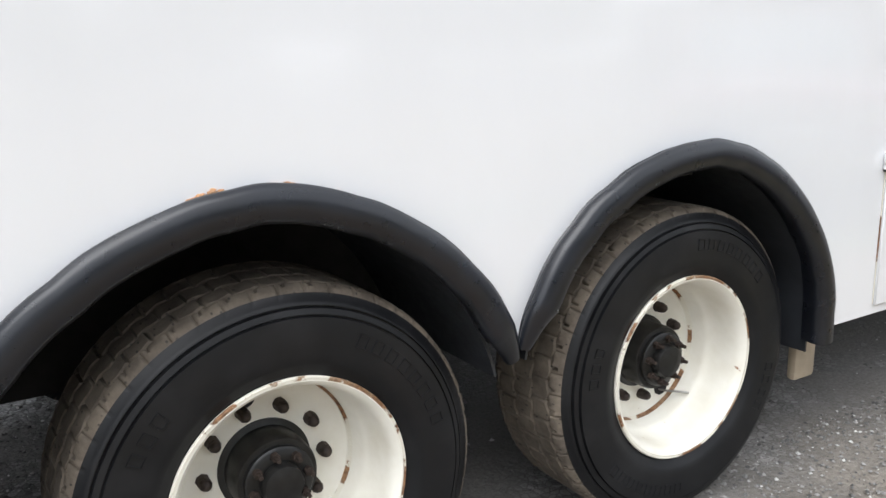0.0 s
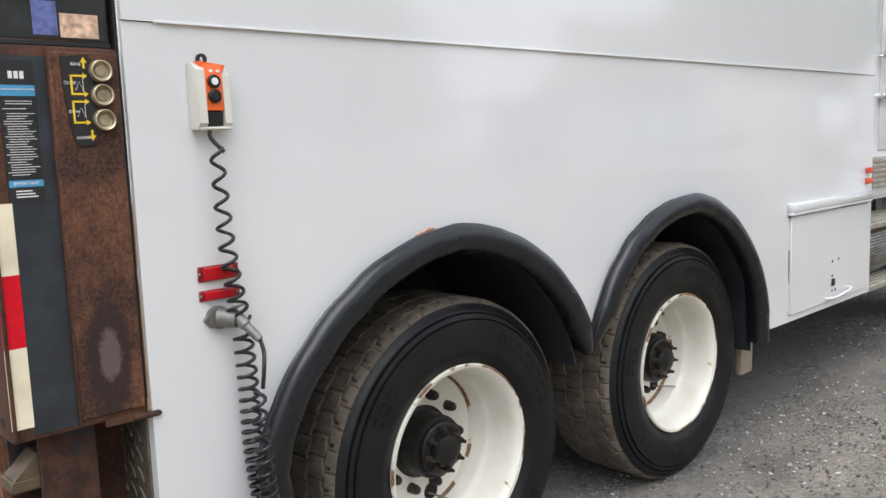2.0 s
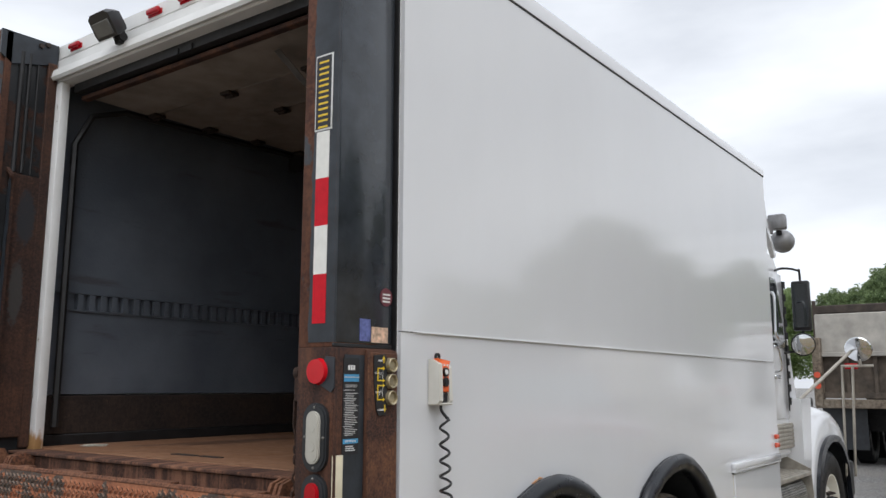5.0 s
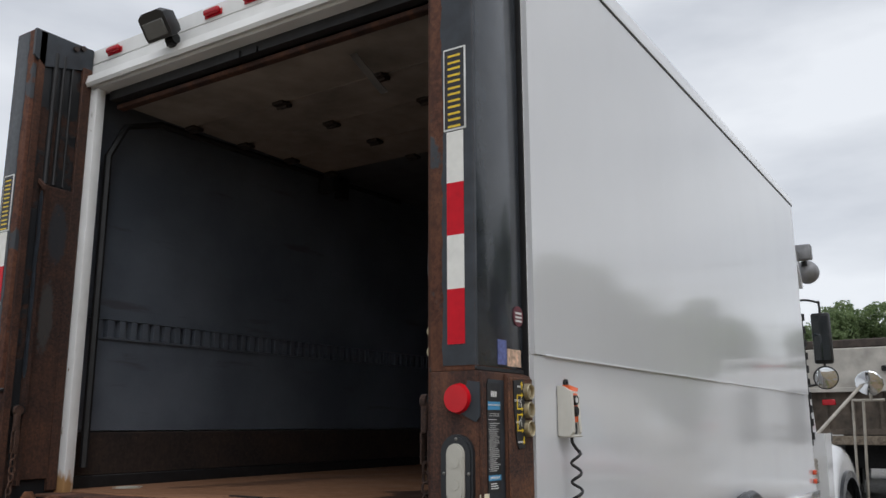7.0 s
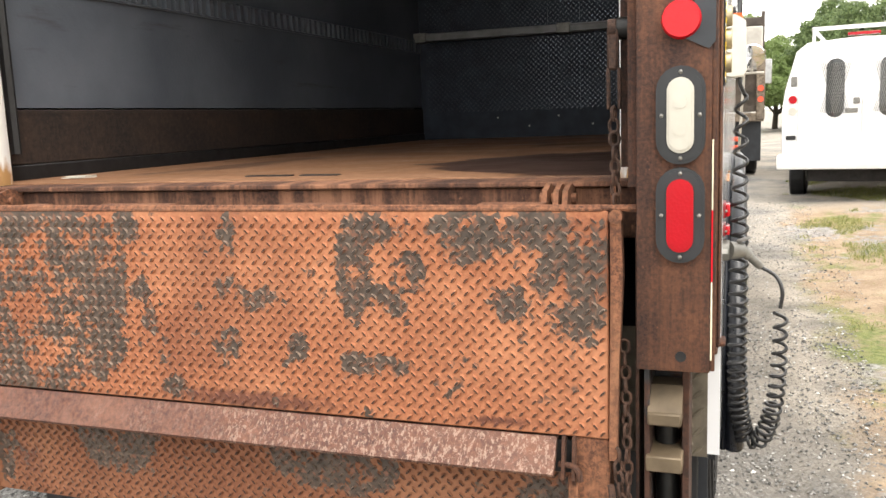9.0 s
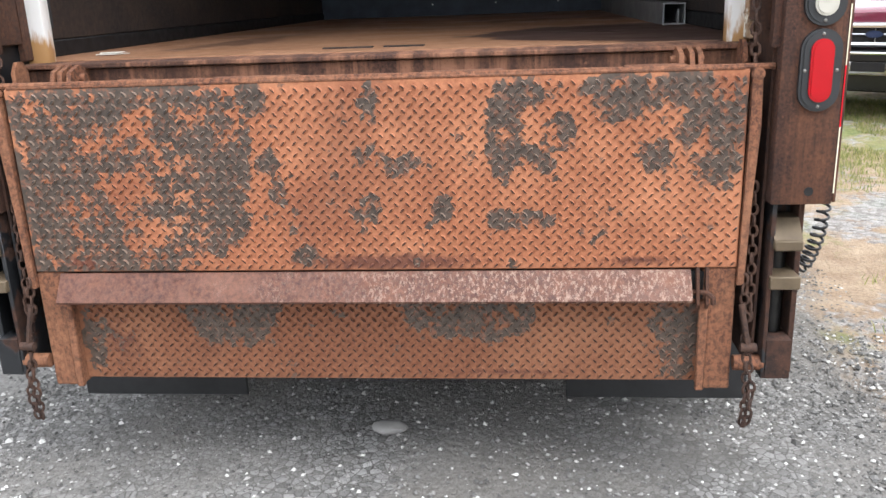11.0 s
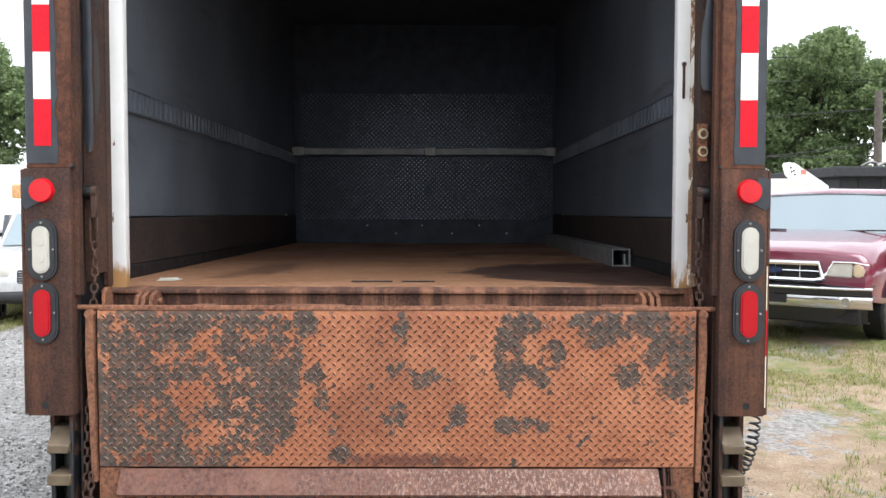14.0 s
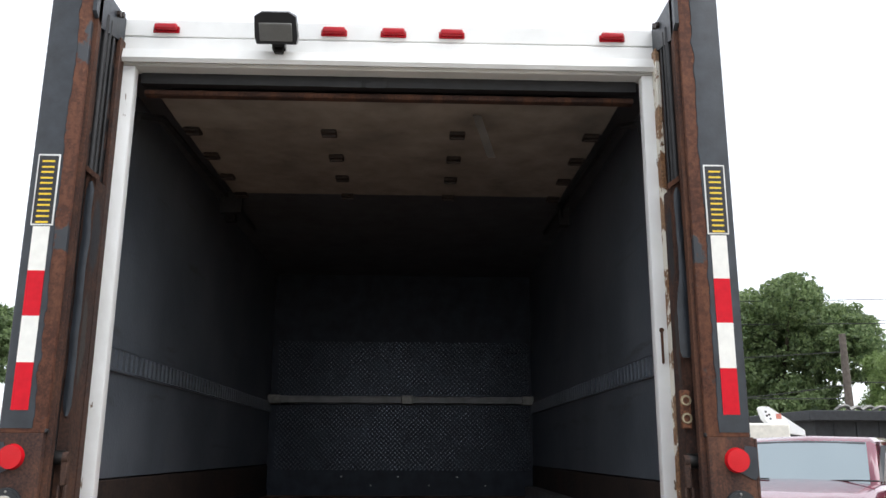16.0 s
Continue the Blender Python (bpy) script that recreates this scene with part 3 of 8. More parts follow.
TAN = rust_mat("muddy_tan_paint", (0.09, 0.065, 0.045), (0.19, 0.15, 0.11), (0.30, 0.26, 0.205), 6.0)
POLEWOOD = plain("weathered_pole", (0.115, 0.095, 0.08), 0.85, var=0.3)
SHED = plain("black_shed_cladding", (0.022, 0.024, 0.028), 0.6, var=0.3)
WIRE = plain("wire_sheath", (0.03, 0.03, 0.03), 0.6)


# ---- mesh helpers ----
def box(bm, x0, x1, y0, y1, z0, z1, bev=0.0, seg=1, m=None):
    r = bmesh.ops.create_cube(bm, size=1.0)
    vs = r["verts"]
    t = Matrix.Translation(((x0 + x1) / 2, (y0 + y1) / 2, (z0 + z1) / 2)) @ Matrix.Diagonal((abs(x1 - x0), abs(y1 - y0), abs(z1 - z0), 1))
    bmesh.ops.transform(bm, matrix=t, verts=vs)
    if bev:
        es = list({e for v in vs for e in v.link_edges})
        g = bmesh.ops.bevel(bm, geom=es, offset=bev, segments=seg, profile=0.5, affect="EDGES")
        vs = list({v for f in g["faces"] for v in f.verts} | {v for v in vs if v.is_valid})
    if m is not None:
        bmesh.ops.transform(bm, matrix=m, verts=[v for v in vs if v.is_valid])
    return bm


def cyl(bm, p0, p1, r, r2=None, n=16):
    p0, p1 = Vector(p0), Vector(p1)
    d = p1 - p0
    m = Matrix.Translation((p0 + p1) / 2) @ d.to_track_quat("Z", "Y").to_matrix().to_4x4()
    bmesh.ops.create_cone(bm, cap_ends=True, cap_tris=False, segments=n, radius1=r, radius2=r if r2 is None else r2, depth=d.length, matrix=m)
    return bm


def lathe(bm, prof, n=48, m=None, closed=False, mats=None):
    rings = []
    for i in range(n):
        a = 2 * math.pi * i / n
        rings.append([bm.verts.new((r * math.cos(a), r * math.sin(a), h)) for r, h in prof])
    k = len(prof)
    for i in range(n):
        a, b = rings[i], rings[(i + 1) % n]
        for j in range(k if closed else k - 1):
            f = bm.faces.new((a[j], b[j], b[(j + 1) % k], a[(j + 1) % k]))
            if mats:
                f.material_index = mats[j]
    if m is not None:
        bmesh.ops.transform(bm, matrix=m, verts=[v for g in rings for v in g])
    return rings


def tube(bm, pts, r, n=8, cap=True):
    pts = [Vector(p) for p in pts]
    up = Vector((0, 0, 1))
    prev, rings = None, []
    for i, p in enumerate(pts):
        d = (pts[min(i + 1, len(pts) - 1)] - pts[max(i - 1, 0)]).normalized()
        side = prev if prev is not None else d.cross(up if abs(d.z) < 0.9 else Vector((1, 0, 0)))
        side = (side - d * side.dot(d)).normalized()
        prev = side
        o = d.cross(side)
        rr = r[i] if isinstance(r, (list, tuple)) else r
        rings.append([bm.verts.new(p + (side * math.cos(2 * math.pi * k / n) + o * math.sin(2 * math.pi * k / n)) * rr) for k in range(n)])
    for a, b in zip(rings, rings[1:]):
        for k in range(n):
            bm.faces.new((a[k], a[(k + 1) % n], b[(k + 1) % n], b[k]))
    if cap:
        bm.faces.new(rings[0][::-1])
        bm.faces.new(rings[-1])
    return bm


def smooth_path(pts, k=6):
    """Catmull-Rom through the points."""
    pts = [Vector(p) for p in pts]
    q = [pts[0] * 2 - pts[1], *pts, pts[-1] * 2 - pts[-2]]
    out = []
    for i in range(1, len(q) - 2):
        a, b, c, d = q[i - 1:i + 3]
        for s in range(k):
            t = s / k
            out.append(0.5 * ((2 * b) + (c - a) * t + (2 * a - 5 * b + 4 * c - d) * t * t + (3 * b - a - 3 * c + d) * t ** 3))
    return out + [pts[-1]]


def prism(bm, poly, plane, a, b):
    """A polygon, given in the plane 'xz', 'yz' or 'xy', drawn out from a to b along the third axis."""
    put = {"xz": lambda u, v, w: (u, w, v), "yz": lambda u, v, w: (w, u, v), "xy": lambda u, v, w: (u, v, w)}[plane]
    lo = [bm.verts.new(put(u, v, a)) for u, v in poly]
    hi = [bm.verts.new(put(u, v, b)) for u, v in poly]
    bm.faces.new(lo)
    bm.faces.new(hi[::-1])
    for i in range(len(poly)):
        j = (i + 1) % len(poly)
        bm.faces.new((lo[i], hi[i], hi[j], lo[j]))
    bmesh.ops.recalc_face_normals(bm, faces=bm.faces)
    return bm


def loft(bm, sections, cap=True):
    rows = [[bm.verts.new(p) for p in s] for s in sections]
    for a, b in zip(rows, rows[1:]):
        for j in range(len(a) - 1):
            bm.faces.new((a[j], a[j + 1], b[j + 1], b[j]))
    if cap:
        for r in (rows[0], rows[-1]):
            if len(r) > 2:
                bm.faces.new(r)
    bmesh.ops.recalc_face_normals(bm, faces=bm.faces)
    return bm


def mesh_of(name, bm, mats, angle=38):
    me = bpy.data.meshes.new(name)
    bm.to_mesh(me)
    bm.free()
    for m in (mats if isinstance(mats, (list, tuple)) else [mats]):
        me.materials.append(m)
    me.polygons.foreach_set("use_smooth", [True] * len(me.polygons))
    me.set_sharp_from_angle(angle=radians(angle))
    return me


def part(name, bm, mats, parent, label="", m=None, angle=38):
    ob = new(name, mesh_of(name, bm, mats, angle))
    ob.parent = parent
    if m is not None:
        ob.matrix_basis = m
    if label:
        ob["label"] = label
    return ob


def again(ob, m, parent=None):
    """Another part on the same mesh."""
    o = new(ob.name.split(".")[0], ob.data)
    o.parent = parent or ob.parent
    o.matrix_basis = m
    if "label" in ob:
        o["label"] = ob["label"]
    return o


def thing(name, label, category, group="", at=(0, 0, 0), kind="", rz=0.0):
    e = new(name)
    e.empty_display_size = 0.2
    e.matrix_basis = pose(*at, 0, 0, rz)
    return tagged(e, label, category, group, kind)


def solid(name, bm, mats, label, category="", group="", kind="", m=None):
    ob = new(name, mesh_of(name, bm, mats))
    if m is not None:
        ob.matrix_basis = m
    return tagged(ob, label, category, group, kind)


def B():
    return bmesh.new()


def words(text, size, depth=0.0006):
    """A bmesh of lettering in the plane xy, its middle at the origin."""
    cu = bpy.data.curves.new("lettering", "FONT")
    cu.body, cu.size, cu.extrude, cu.align_x, cu.align_y = text, size, depth, "CENTER", "CENTER"
    tmp = new("lettering", cu)
    bpy.context.view_layer.update()
    me = bpy.data.meshes.new_from_object(tmp.evaluated_get(bpy.context.evaluated_depsgraph_get()))
    bpy.data.objects.remove(tmp)
    bm = B()
    bm.from_mesh(me)
    bpy.data.meshes.remove(me)
    return bm


# ---- ground ----
def rise(x, y):
    """The yard climbs gently ahead of the truck and towards the verge."""
    return 0.018 * min(14.0, max(0.0, x - 5)) + 0.040 * min(4.0, max(0.0, -y - 2.0))


def ground():
    bm = B()
    xs = sorted({*np.arange(-4, 9.01, 0.25).round(3), *np.arange(10, 40, 3.0), *np.arange(-40, -4, 4.0), 60, 100, 200, 500, -80, -200, -500})
    ys = sorted({*np.arange(-6, 4.01, 0.25).round(3), *np.arange(5, 40, 3.0), *np.arange(-40, -6, 3.0), 60, 100, 200, 500, -80, -200, -500})
    grid = []
    for x in xs:
        row = []
        for y in ys:
            k = max(0.0, 1 - max(abs(x - 2), abs(y + 1)) / 12)
            wheel = 0.0 if -1.4 < y < 1.4 and 0.4 < x < 7 else 1.0
            row.append(bm.verts.new((x, y, rise(x, y) + k * wheel * (0.016 * noise.noise((x * 1.3, y * 1.3, 3.0)) - 0.004))))
        grid.append(row)
    for i in range(len(xs) - 1):
        for j in range(len(ys) - 1):
            bm.faces.new((grid[i][j], grid[i + 1][j], grid[i + 1][j + 1], grid[i][j + 1]))
    return solid("ground", bm, GROUND, "grey gravel yard with a strip of bare dirt and patchy grass", kind="structure")


ground()

# ---- box truck ----
X0, X1, SIDE, ROOF, SEAM, SILL, DECKZ = 0.305, 4.66, 1.25, 3.195, 1.785, 0.53, 1.305
AXLE1, AXLE2, AXLE3, HUBZ = 1.340, 2.665, 6.68, 0.50
truck = thing("box_truck", "white box truck with black rubber wheel-arch flares, parked on gravel", "truck")


def arch(cx, a, b, zc, e, n, t0, t1):
    """Points of a wheel arch in the plane xz, from the angle t0 to t1 (degrees, 0 is forward)."""
    out = []
    for i in range(n + 1):
        t = radians(t0 + (t1 - t0) * i / n)
        c, s = math.cos(t), math.sin(t)
        q = 2 / (e if isinstance(e, (int, float)) else e[0] if c < 0 else e[1])
        w = a if isinstance(a, (int, float)) else a[0] if c < 0 else a[1]
        out.append((cx + w * math.copysign(abs(c) ** q, c), zc + b * math.copysign(abs(s) ** q, s)))
    return out


ARCH1 = arch(1.280, (0.720, 0.685), 0.606, 0.63, 1.78, 30, 177, 10)
ARCH2 = arch(2.635, (0.685, 0.652), 0.604, 0.63, (2.0, 1.72), 30, 169.5, -4)


def side_panels(s, arches):
    """The skin of one side: s is -1 for the kerb side; two sheets that meet in a lap seam, and the roof rail."""
    y = s * SIDE
    edge = [(X0 + 0.0004, 0.592), (0.50, 0.602), (0.558, 0.600), *([*((min(x, 1.958), z) for x, z in ARCH1), *((max(x, 1.960), z) for x, z in ARCH2[:-1])] if arches else []), (ARCH2[-1][0] + 0.004, SILL), (X1, SILL)]
    if not arches:
        edge = [(X0 + 0.0004, 0.6), (X1, 0.6)]
    bm = B()
    top = SEAM - 0.003
    rows = [[bm.verts.new((x, yy, zz)) for yy, zz in ((y, z), (y, top), (y - s * 0.03, top), (y - s * 0.03, z))] for x, z in edge]
    for p, q in zip(rows, rows[1:]):
        for k in range(4):
            bm.faces.new((p[k], p[(k + 1) % 4], q[(k + 1) % 4], q[k]))
    bm.faces.new(rows[0])
    bm.faces.new(rows[-1][::-1])
    bmesh.ops.recalc_face_normals(bm, faces=bm.faces)
    part("lower_side_panel", bm, WHITE, truck, angle=20)
    bm = box(B(), X0 + 0.0004, X1, y + s * 0.0045, y - s * 0.03, SEAM - 0.001, ROOF + 0.02)
    part("upper_side_panel", bm, WHITE, truck)
    bm = box(B(), X0 + 0.075, X1 - 0.01, y + s * 0.0085, y - s * 0.01, SEAM - 0.004, SEAM + 0.0015, 0.001)
    part("seam_bead", bm, WHITE, truck)
    bm = B()
    # the rail falls a little towards the cab
    ends = ((X0, 3.227, 3.312), (X1 + 0.01, 3.198, 3.256))
    loft(bm, [[(x, y - s * 0.05, z0), (x, y + s * 0.010, z0), (x, y + s * 0.010, z1 - 0.012), (x, y + s * 0.006, z1 - 0.003), (x, y - s * 0.006, z1), (x, y - s * 0.05, z1), (x, y - s * 0.05, z0)] for x, z0, z1 in ends])
    bmesh.ops.recalc_face_normals(bm, faces=bm.faces)
    part("roof_rail", bm, WHITE, truck)
    # thin dark strip just below the rail
    bm = loft(B(), [[(x, y - s * 0.02, z0 - 0.009), (x, y + s * 0.0065, z0 - 0.009), (x, y + s * 0.0065, z0 + 0.002), (x, y - s * 0.02, z0 + 0.002), (x, y - s * 0.02, z0 - 0.009)] for x, z0, z1 in ends])
    bmesh.ops.recalc_face_normals(bm, faces=bm.faces)
    part("rail_dark_line", bm, BLACK, truck, "thin dark line under the roof rail")


side_panels(-1, True)
side_panels(1, False)
bm = box(B(), X0 + 0.02, X1, -SIDE + 0.05, SIDE - 0.05, ROOF + 0.03, ROOF + 0.055)
part("roof", bm, WHITE, truck)
bm = box(B(), X1 - 0.05, X1 - 0.002, -SIDE + 0.035, SIDE - 0.035, 0.9, ROOF + 0.03)
part("front_wall", bm, WHITE, truck)
bm = B()
box(bm, X0 + 0.03, X1 - 0.05, -1.215, 1.215, DECKZ - 0.05, DECKZ)
part("deck", bm, DECK, truck, "rusty worn steel cargo deck")
for x in np.arange(0.6, 4.6, 0.4):
    bm = box(B(), x, x + 0.06, -1.2, 1.2, 1.13, 1.25)
    part("cross_member", bm, UNDER, truck)
for s in (-1, 1):
    bm = box(B(), 0.35, 7.3, s * 0.43 - 0.04, s * 0.43 + 0.04, 0.80, 1.13)
    part("chassis_rail", bm, UNDER, truck)
for x in (AXLE1, AXLE2):
    bm = B()
    cyl(bm, (x, -0.85, HUBZ), (x, 0.85, HUBZ), 0.07)
    bmesh.ops.create_uvsphere(bm, u_segments=20, v_segments=12, radius=0.22, matrix=Matrix.Translation((x, 0, HUBZ)))
    part("axle", bm, UNDER, truck)
bm = cyl(B(), (AXLE3, -0.9, HUBZ), (AXLE3, 0.9, HUBZ), 0.06)
part("axle", bm, UNDER, truck)


def flare(curve, cx, hang):
    """A rolled rubber strip round a wheel arch, wavy where it was bolted on by hand."""
    bm = B()
    sect = [(-0.003, 0.001), (0.003, -0.004), (-0.001, -0.010), (-0.006, -0.012), (0.005, -0.018), (0.011, -0.030), (0.010, -0.044), (-0.004, -0.056), (-0.034, -0.063), (-0.062, -0.058), (-0.075, -0.042), (-0.072, -0.010), (-0.060, 0.03), (-0.03, 0.03)]
    rows = []
    pts = smooth_path([(x, 0, z) for x, z in curve], 3)
    for i, p in enumerate(pts):
        d = (pts[min(i + 1, len(pts) - 1)] - pts[max(i - 1, 0)]).normalized()
        out = Vector((-d.z, 0, d.x))
        w = 0.0022 * abs(math.sin(i * 0.40 + cx * 7)) + 0.003 * noise.noise((i * 0.22, cx, 0))
        k = min(1.0, 0.45 + 0.09 * (len(pts) - 1 - i)) if cx < 2 else min(1.0, 0.45 + 0.09 * i)
        rows.append([p + out * (u * k + w) + Vector((0, -SIDE + v * k + w * 0.6, 0)) for u, v in sect])
        rows[-1].append(rows[-1][0])
    loft(bm, rows)
    bmesh.ops.remove_doubles(bm, verts=bm.verts, dist=0.0005)
    part("wheel_arch_flare", bm, FLARE, truck, "black rolled rubber wheel-arch flare", angle=60)
    bm = B()
    inner = [(x + (cx - x) * 0.06, z - 0.05) for x, z in curve]
    loft(bm, [[(x, y, z) for x, z in inner] for y in (-SIDE + 0.02, -0.62)], cap=False)
    bmesh.ops.solidify(bm, geom=bm.faces[:], thickness=0.008)
    part("wheel_arch_liner", bm, LINER, truck)


bm = box(B(), 0.580, 0.588, -1.215, -0.625, 0.14, 0.66, 0.003)
part("wheel_arch_liner", bm, LINER, truck)
flare([(0.574, 0.50), (0.573, 0.60), *ARCH1], 1.27, 0.0)
flare([*ARCH2, (3.289, 0.54), (3.290, 0.50)], 2.66, 0.0)
for s in (-1, 1):
    bm = box(B(), 0.42, 4.5, s * 0.62, s * 0.66, 0.66, 1.25)
    part("wheel_well_backing", bm, UNDER, truck)


def scab(at, along, long, tall, seed):
    """A flat ragged flake of rust on the panel, drawn along the edge of the flare."""
    bm = B()
    n = 22
    ring = []
    for k in range(n):
        a = 2 * math.pi * k / n
        q = 1 + 0.55 * noise.noise((math.cos(a) * 2.2 + seed, math.sin(a) * 2.2, seed * 3.1)) + 0.3 * noise.noise((k * 1.7, seed, 4))
        u, v = math.cos(a) * long * q, math.sin(a) * tall * q
        ring.append((at[0] + u * along[0] - v * along[1], at[1] + u * along[1] + v * along[0]))
    lo = [bm.verts.new((x, -SIDE + 0.001, z)) for x, z in ring]
    hi = [bm.verts.new((x, -SIDE - 0.0035 - 0.003 * abs(noise.noise((x * 60, z * 60, 1))), z)) for x, z in ring]
    mid = bm.verts.new((at[0], -SIDE - 0.006, at[1]))
    for k in range(n):
        bm.faces.new((lo[k], lo[(k + 1) % n], hi[(k + 1) % n], hi[k]))
        bm.faces.new((hi[k], hi[(k + 1) % n], mid))
    bmesh.ops.recalc_face_normals(bm, faces=bm.faces)
    part("rust_scab", bm, SCAB, truck, "flaking orange rust along the edge of the flare", angle=15)


for x_, long, tall, seed in ((1.145, 0.010, 0.003, 7), (1.165, 0.014, 0.0045, 1), (1.190, 0.010, 0.006, 8), (1.207, 0.007, 0.003, 2), (1.32, 0.016, 0.0025, 9), (1.355, 0.015, 0.004, 3), (1.465, 0.011, 0.003, 4), (1.855, 0.030, 0.006, 5), (1.885, 0.016, 0.005, 6)):
    i = max(k for k in range(30) if ARCH1[k][0] <= x_)
    p0, p1 = Vector(ARCH1[i]), Vector(ARCH1[i + 1])
    dr = (p1 - p0).normalized()
    scab(p0 + (p1 - p0) * ((x_ - p0.x) / (p1.x - p0.x)) + Vector((-dr.y, dr.x)) * (tall * 0.6 + 0.005), dr, long, tall, seed)


def tyre_mesh(width=0.385, r=0.535, bead=0.288):
    """A worn wide tyre round the z axis, outer side up."""
    bm = B()
    w = width / 2
    prof = [(bead, -w + 0.05), (bead + 0.03, -w + 0.025), (0.40, -w), (0.47, -w + 0.012), (r - 0.03, -w + 0.03), (r - 0.006, -w + 0.045)]
    for g in (-0.62, -0.22, 0.22, 0.62):
        prof += [(r, w * (g - 0.040)), (r - 0.006, w * (g - 0.022)), (r - 0.006, w * (g + 0.022)), (r, w * (g + 0.040))]
    prof += [(r - 0.005, w - 0.045), (r - 0.018, w - 0.034), (r - 0.034, w - 0.028), (r - 0.036, w - 0.024), (r - 0.046, w - 0.020), (r - 0.0475, w - 0.026), (r - 0.051, w - 0.026), (r - 0.0525, w - 0.014), (r - 0.066, w - 0.009), (r - 0.0675, w - 0.015), (r - 0.071, w - 0.015), (r - 0.0725, w - 0.004), (r - 0.08, w - 0.003),
             (0.42, w), (0.37, w - 0.002), (0.345, w - 0.006), (0.342, w - 0.009), (0.325, w - 0.014), (bead + 0.024, w - 0.026), (bead, w - 0.05)]
    tr = [1 if 5 <= j <= 22 else 0 for j in range(len(prof) - 1)]
    rings = lathe(bm, prof, 588, mats=tr)
    for i, ring in enumerate(rings):
        for j, v in enumerate(ring):
            if 5 <= j <= 22:
                cut = 0.0
                if j in (5, 6, 7, 20, 21, 22) and i % 12 == 3 * ((j // 2) % 2):
                    cut = 0.012 + 0.006 * noise.noise((i * 0.9, j, 2.0))
                elif 8 <= j <= 19 and (i + 4 * (j // 4)) % 12 == 0:
                    cut = 0.007
                k = (r - cut + 0.0018 * noise.noise((i * 0.3, j * 0.9, 1.0))) / r
                v.co.x *= k
                v.co.y *= k
                v.co.z += 0.005 * math.sin(i * math.pi / 6) if 6 < j < 21 else 0.0
    lo = [v for v in bm.verts if v.co.y < -0.522]
    for v in lo:
        v.co.y = -0.522 + (v.co.y + 0.522) * 0.15
    bmesh.ops.recalc_face_normals(bm, faces=bm.faces)
    return bm


MARKS = [a0 - 6.6 * i for a0, n in ((62, 8), (150, 3), (242, 8), (325, 4)) for i in range(n)]


def tyre_mark():
    """One raised plain mark on a sidewall: a thin upright outline."""
    bm = B()
    rings = []
    for h, w, z in ((0.0185, 0.0155, 0), (0.0180, 0.0150, 0.0022), (0.0145, 0.0110, 0.0022), (0.0140, 0.0105, 0)):
        rings.append([bm.verts.new((0.4185 + h * u, w * v, 0.192 + z)) for u, v in ((-1, -1), (1, -1), (1, 1), (-1, 1))])
    for p, q in zip(rings, rings[1:]):
        for k in range(4):
            bm.faces.new((p[k], p[(k + 1) % 4], q[(k + 1) % 4], q[k]))
    return bm


OUT = pose(0, 0, 0, 90, 0, 0)
WHEEL_PARTS = {}


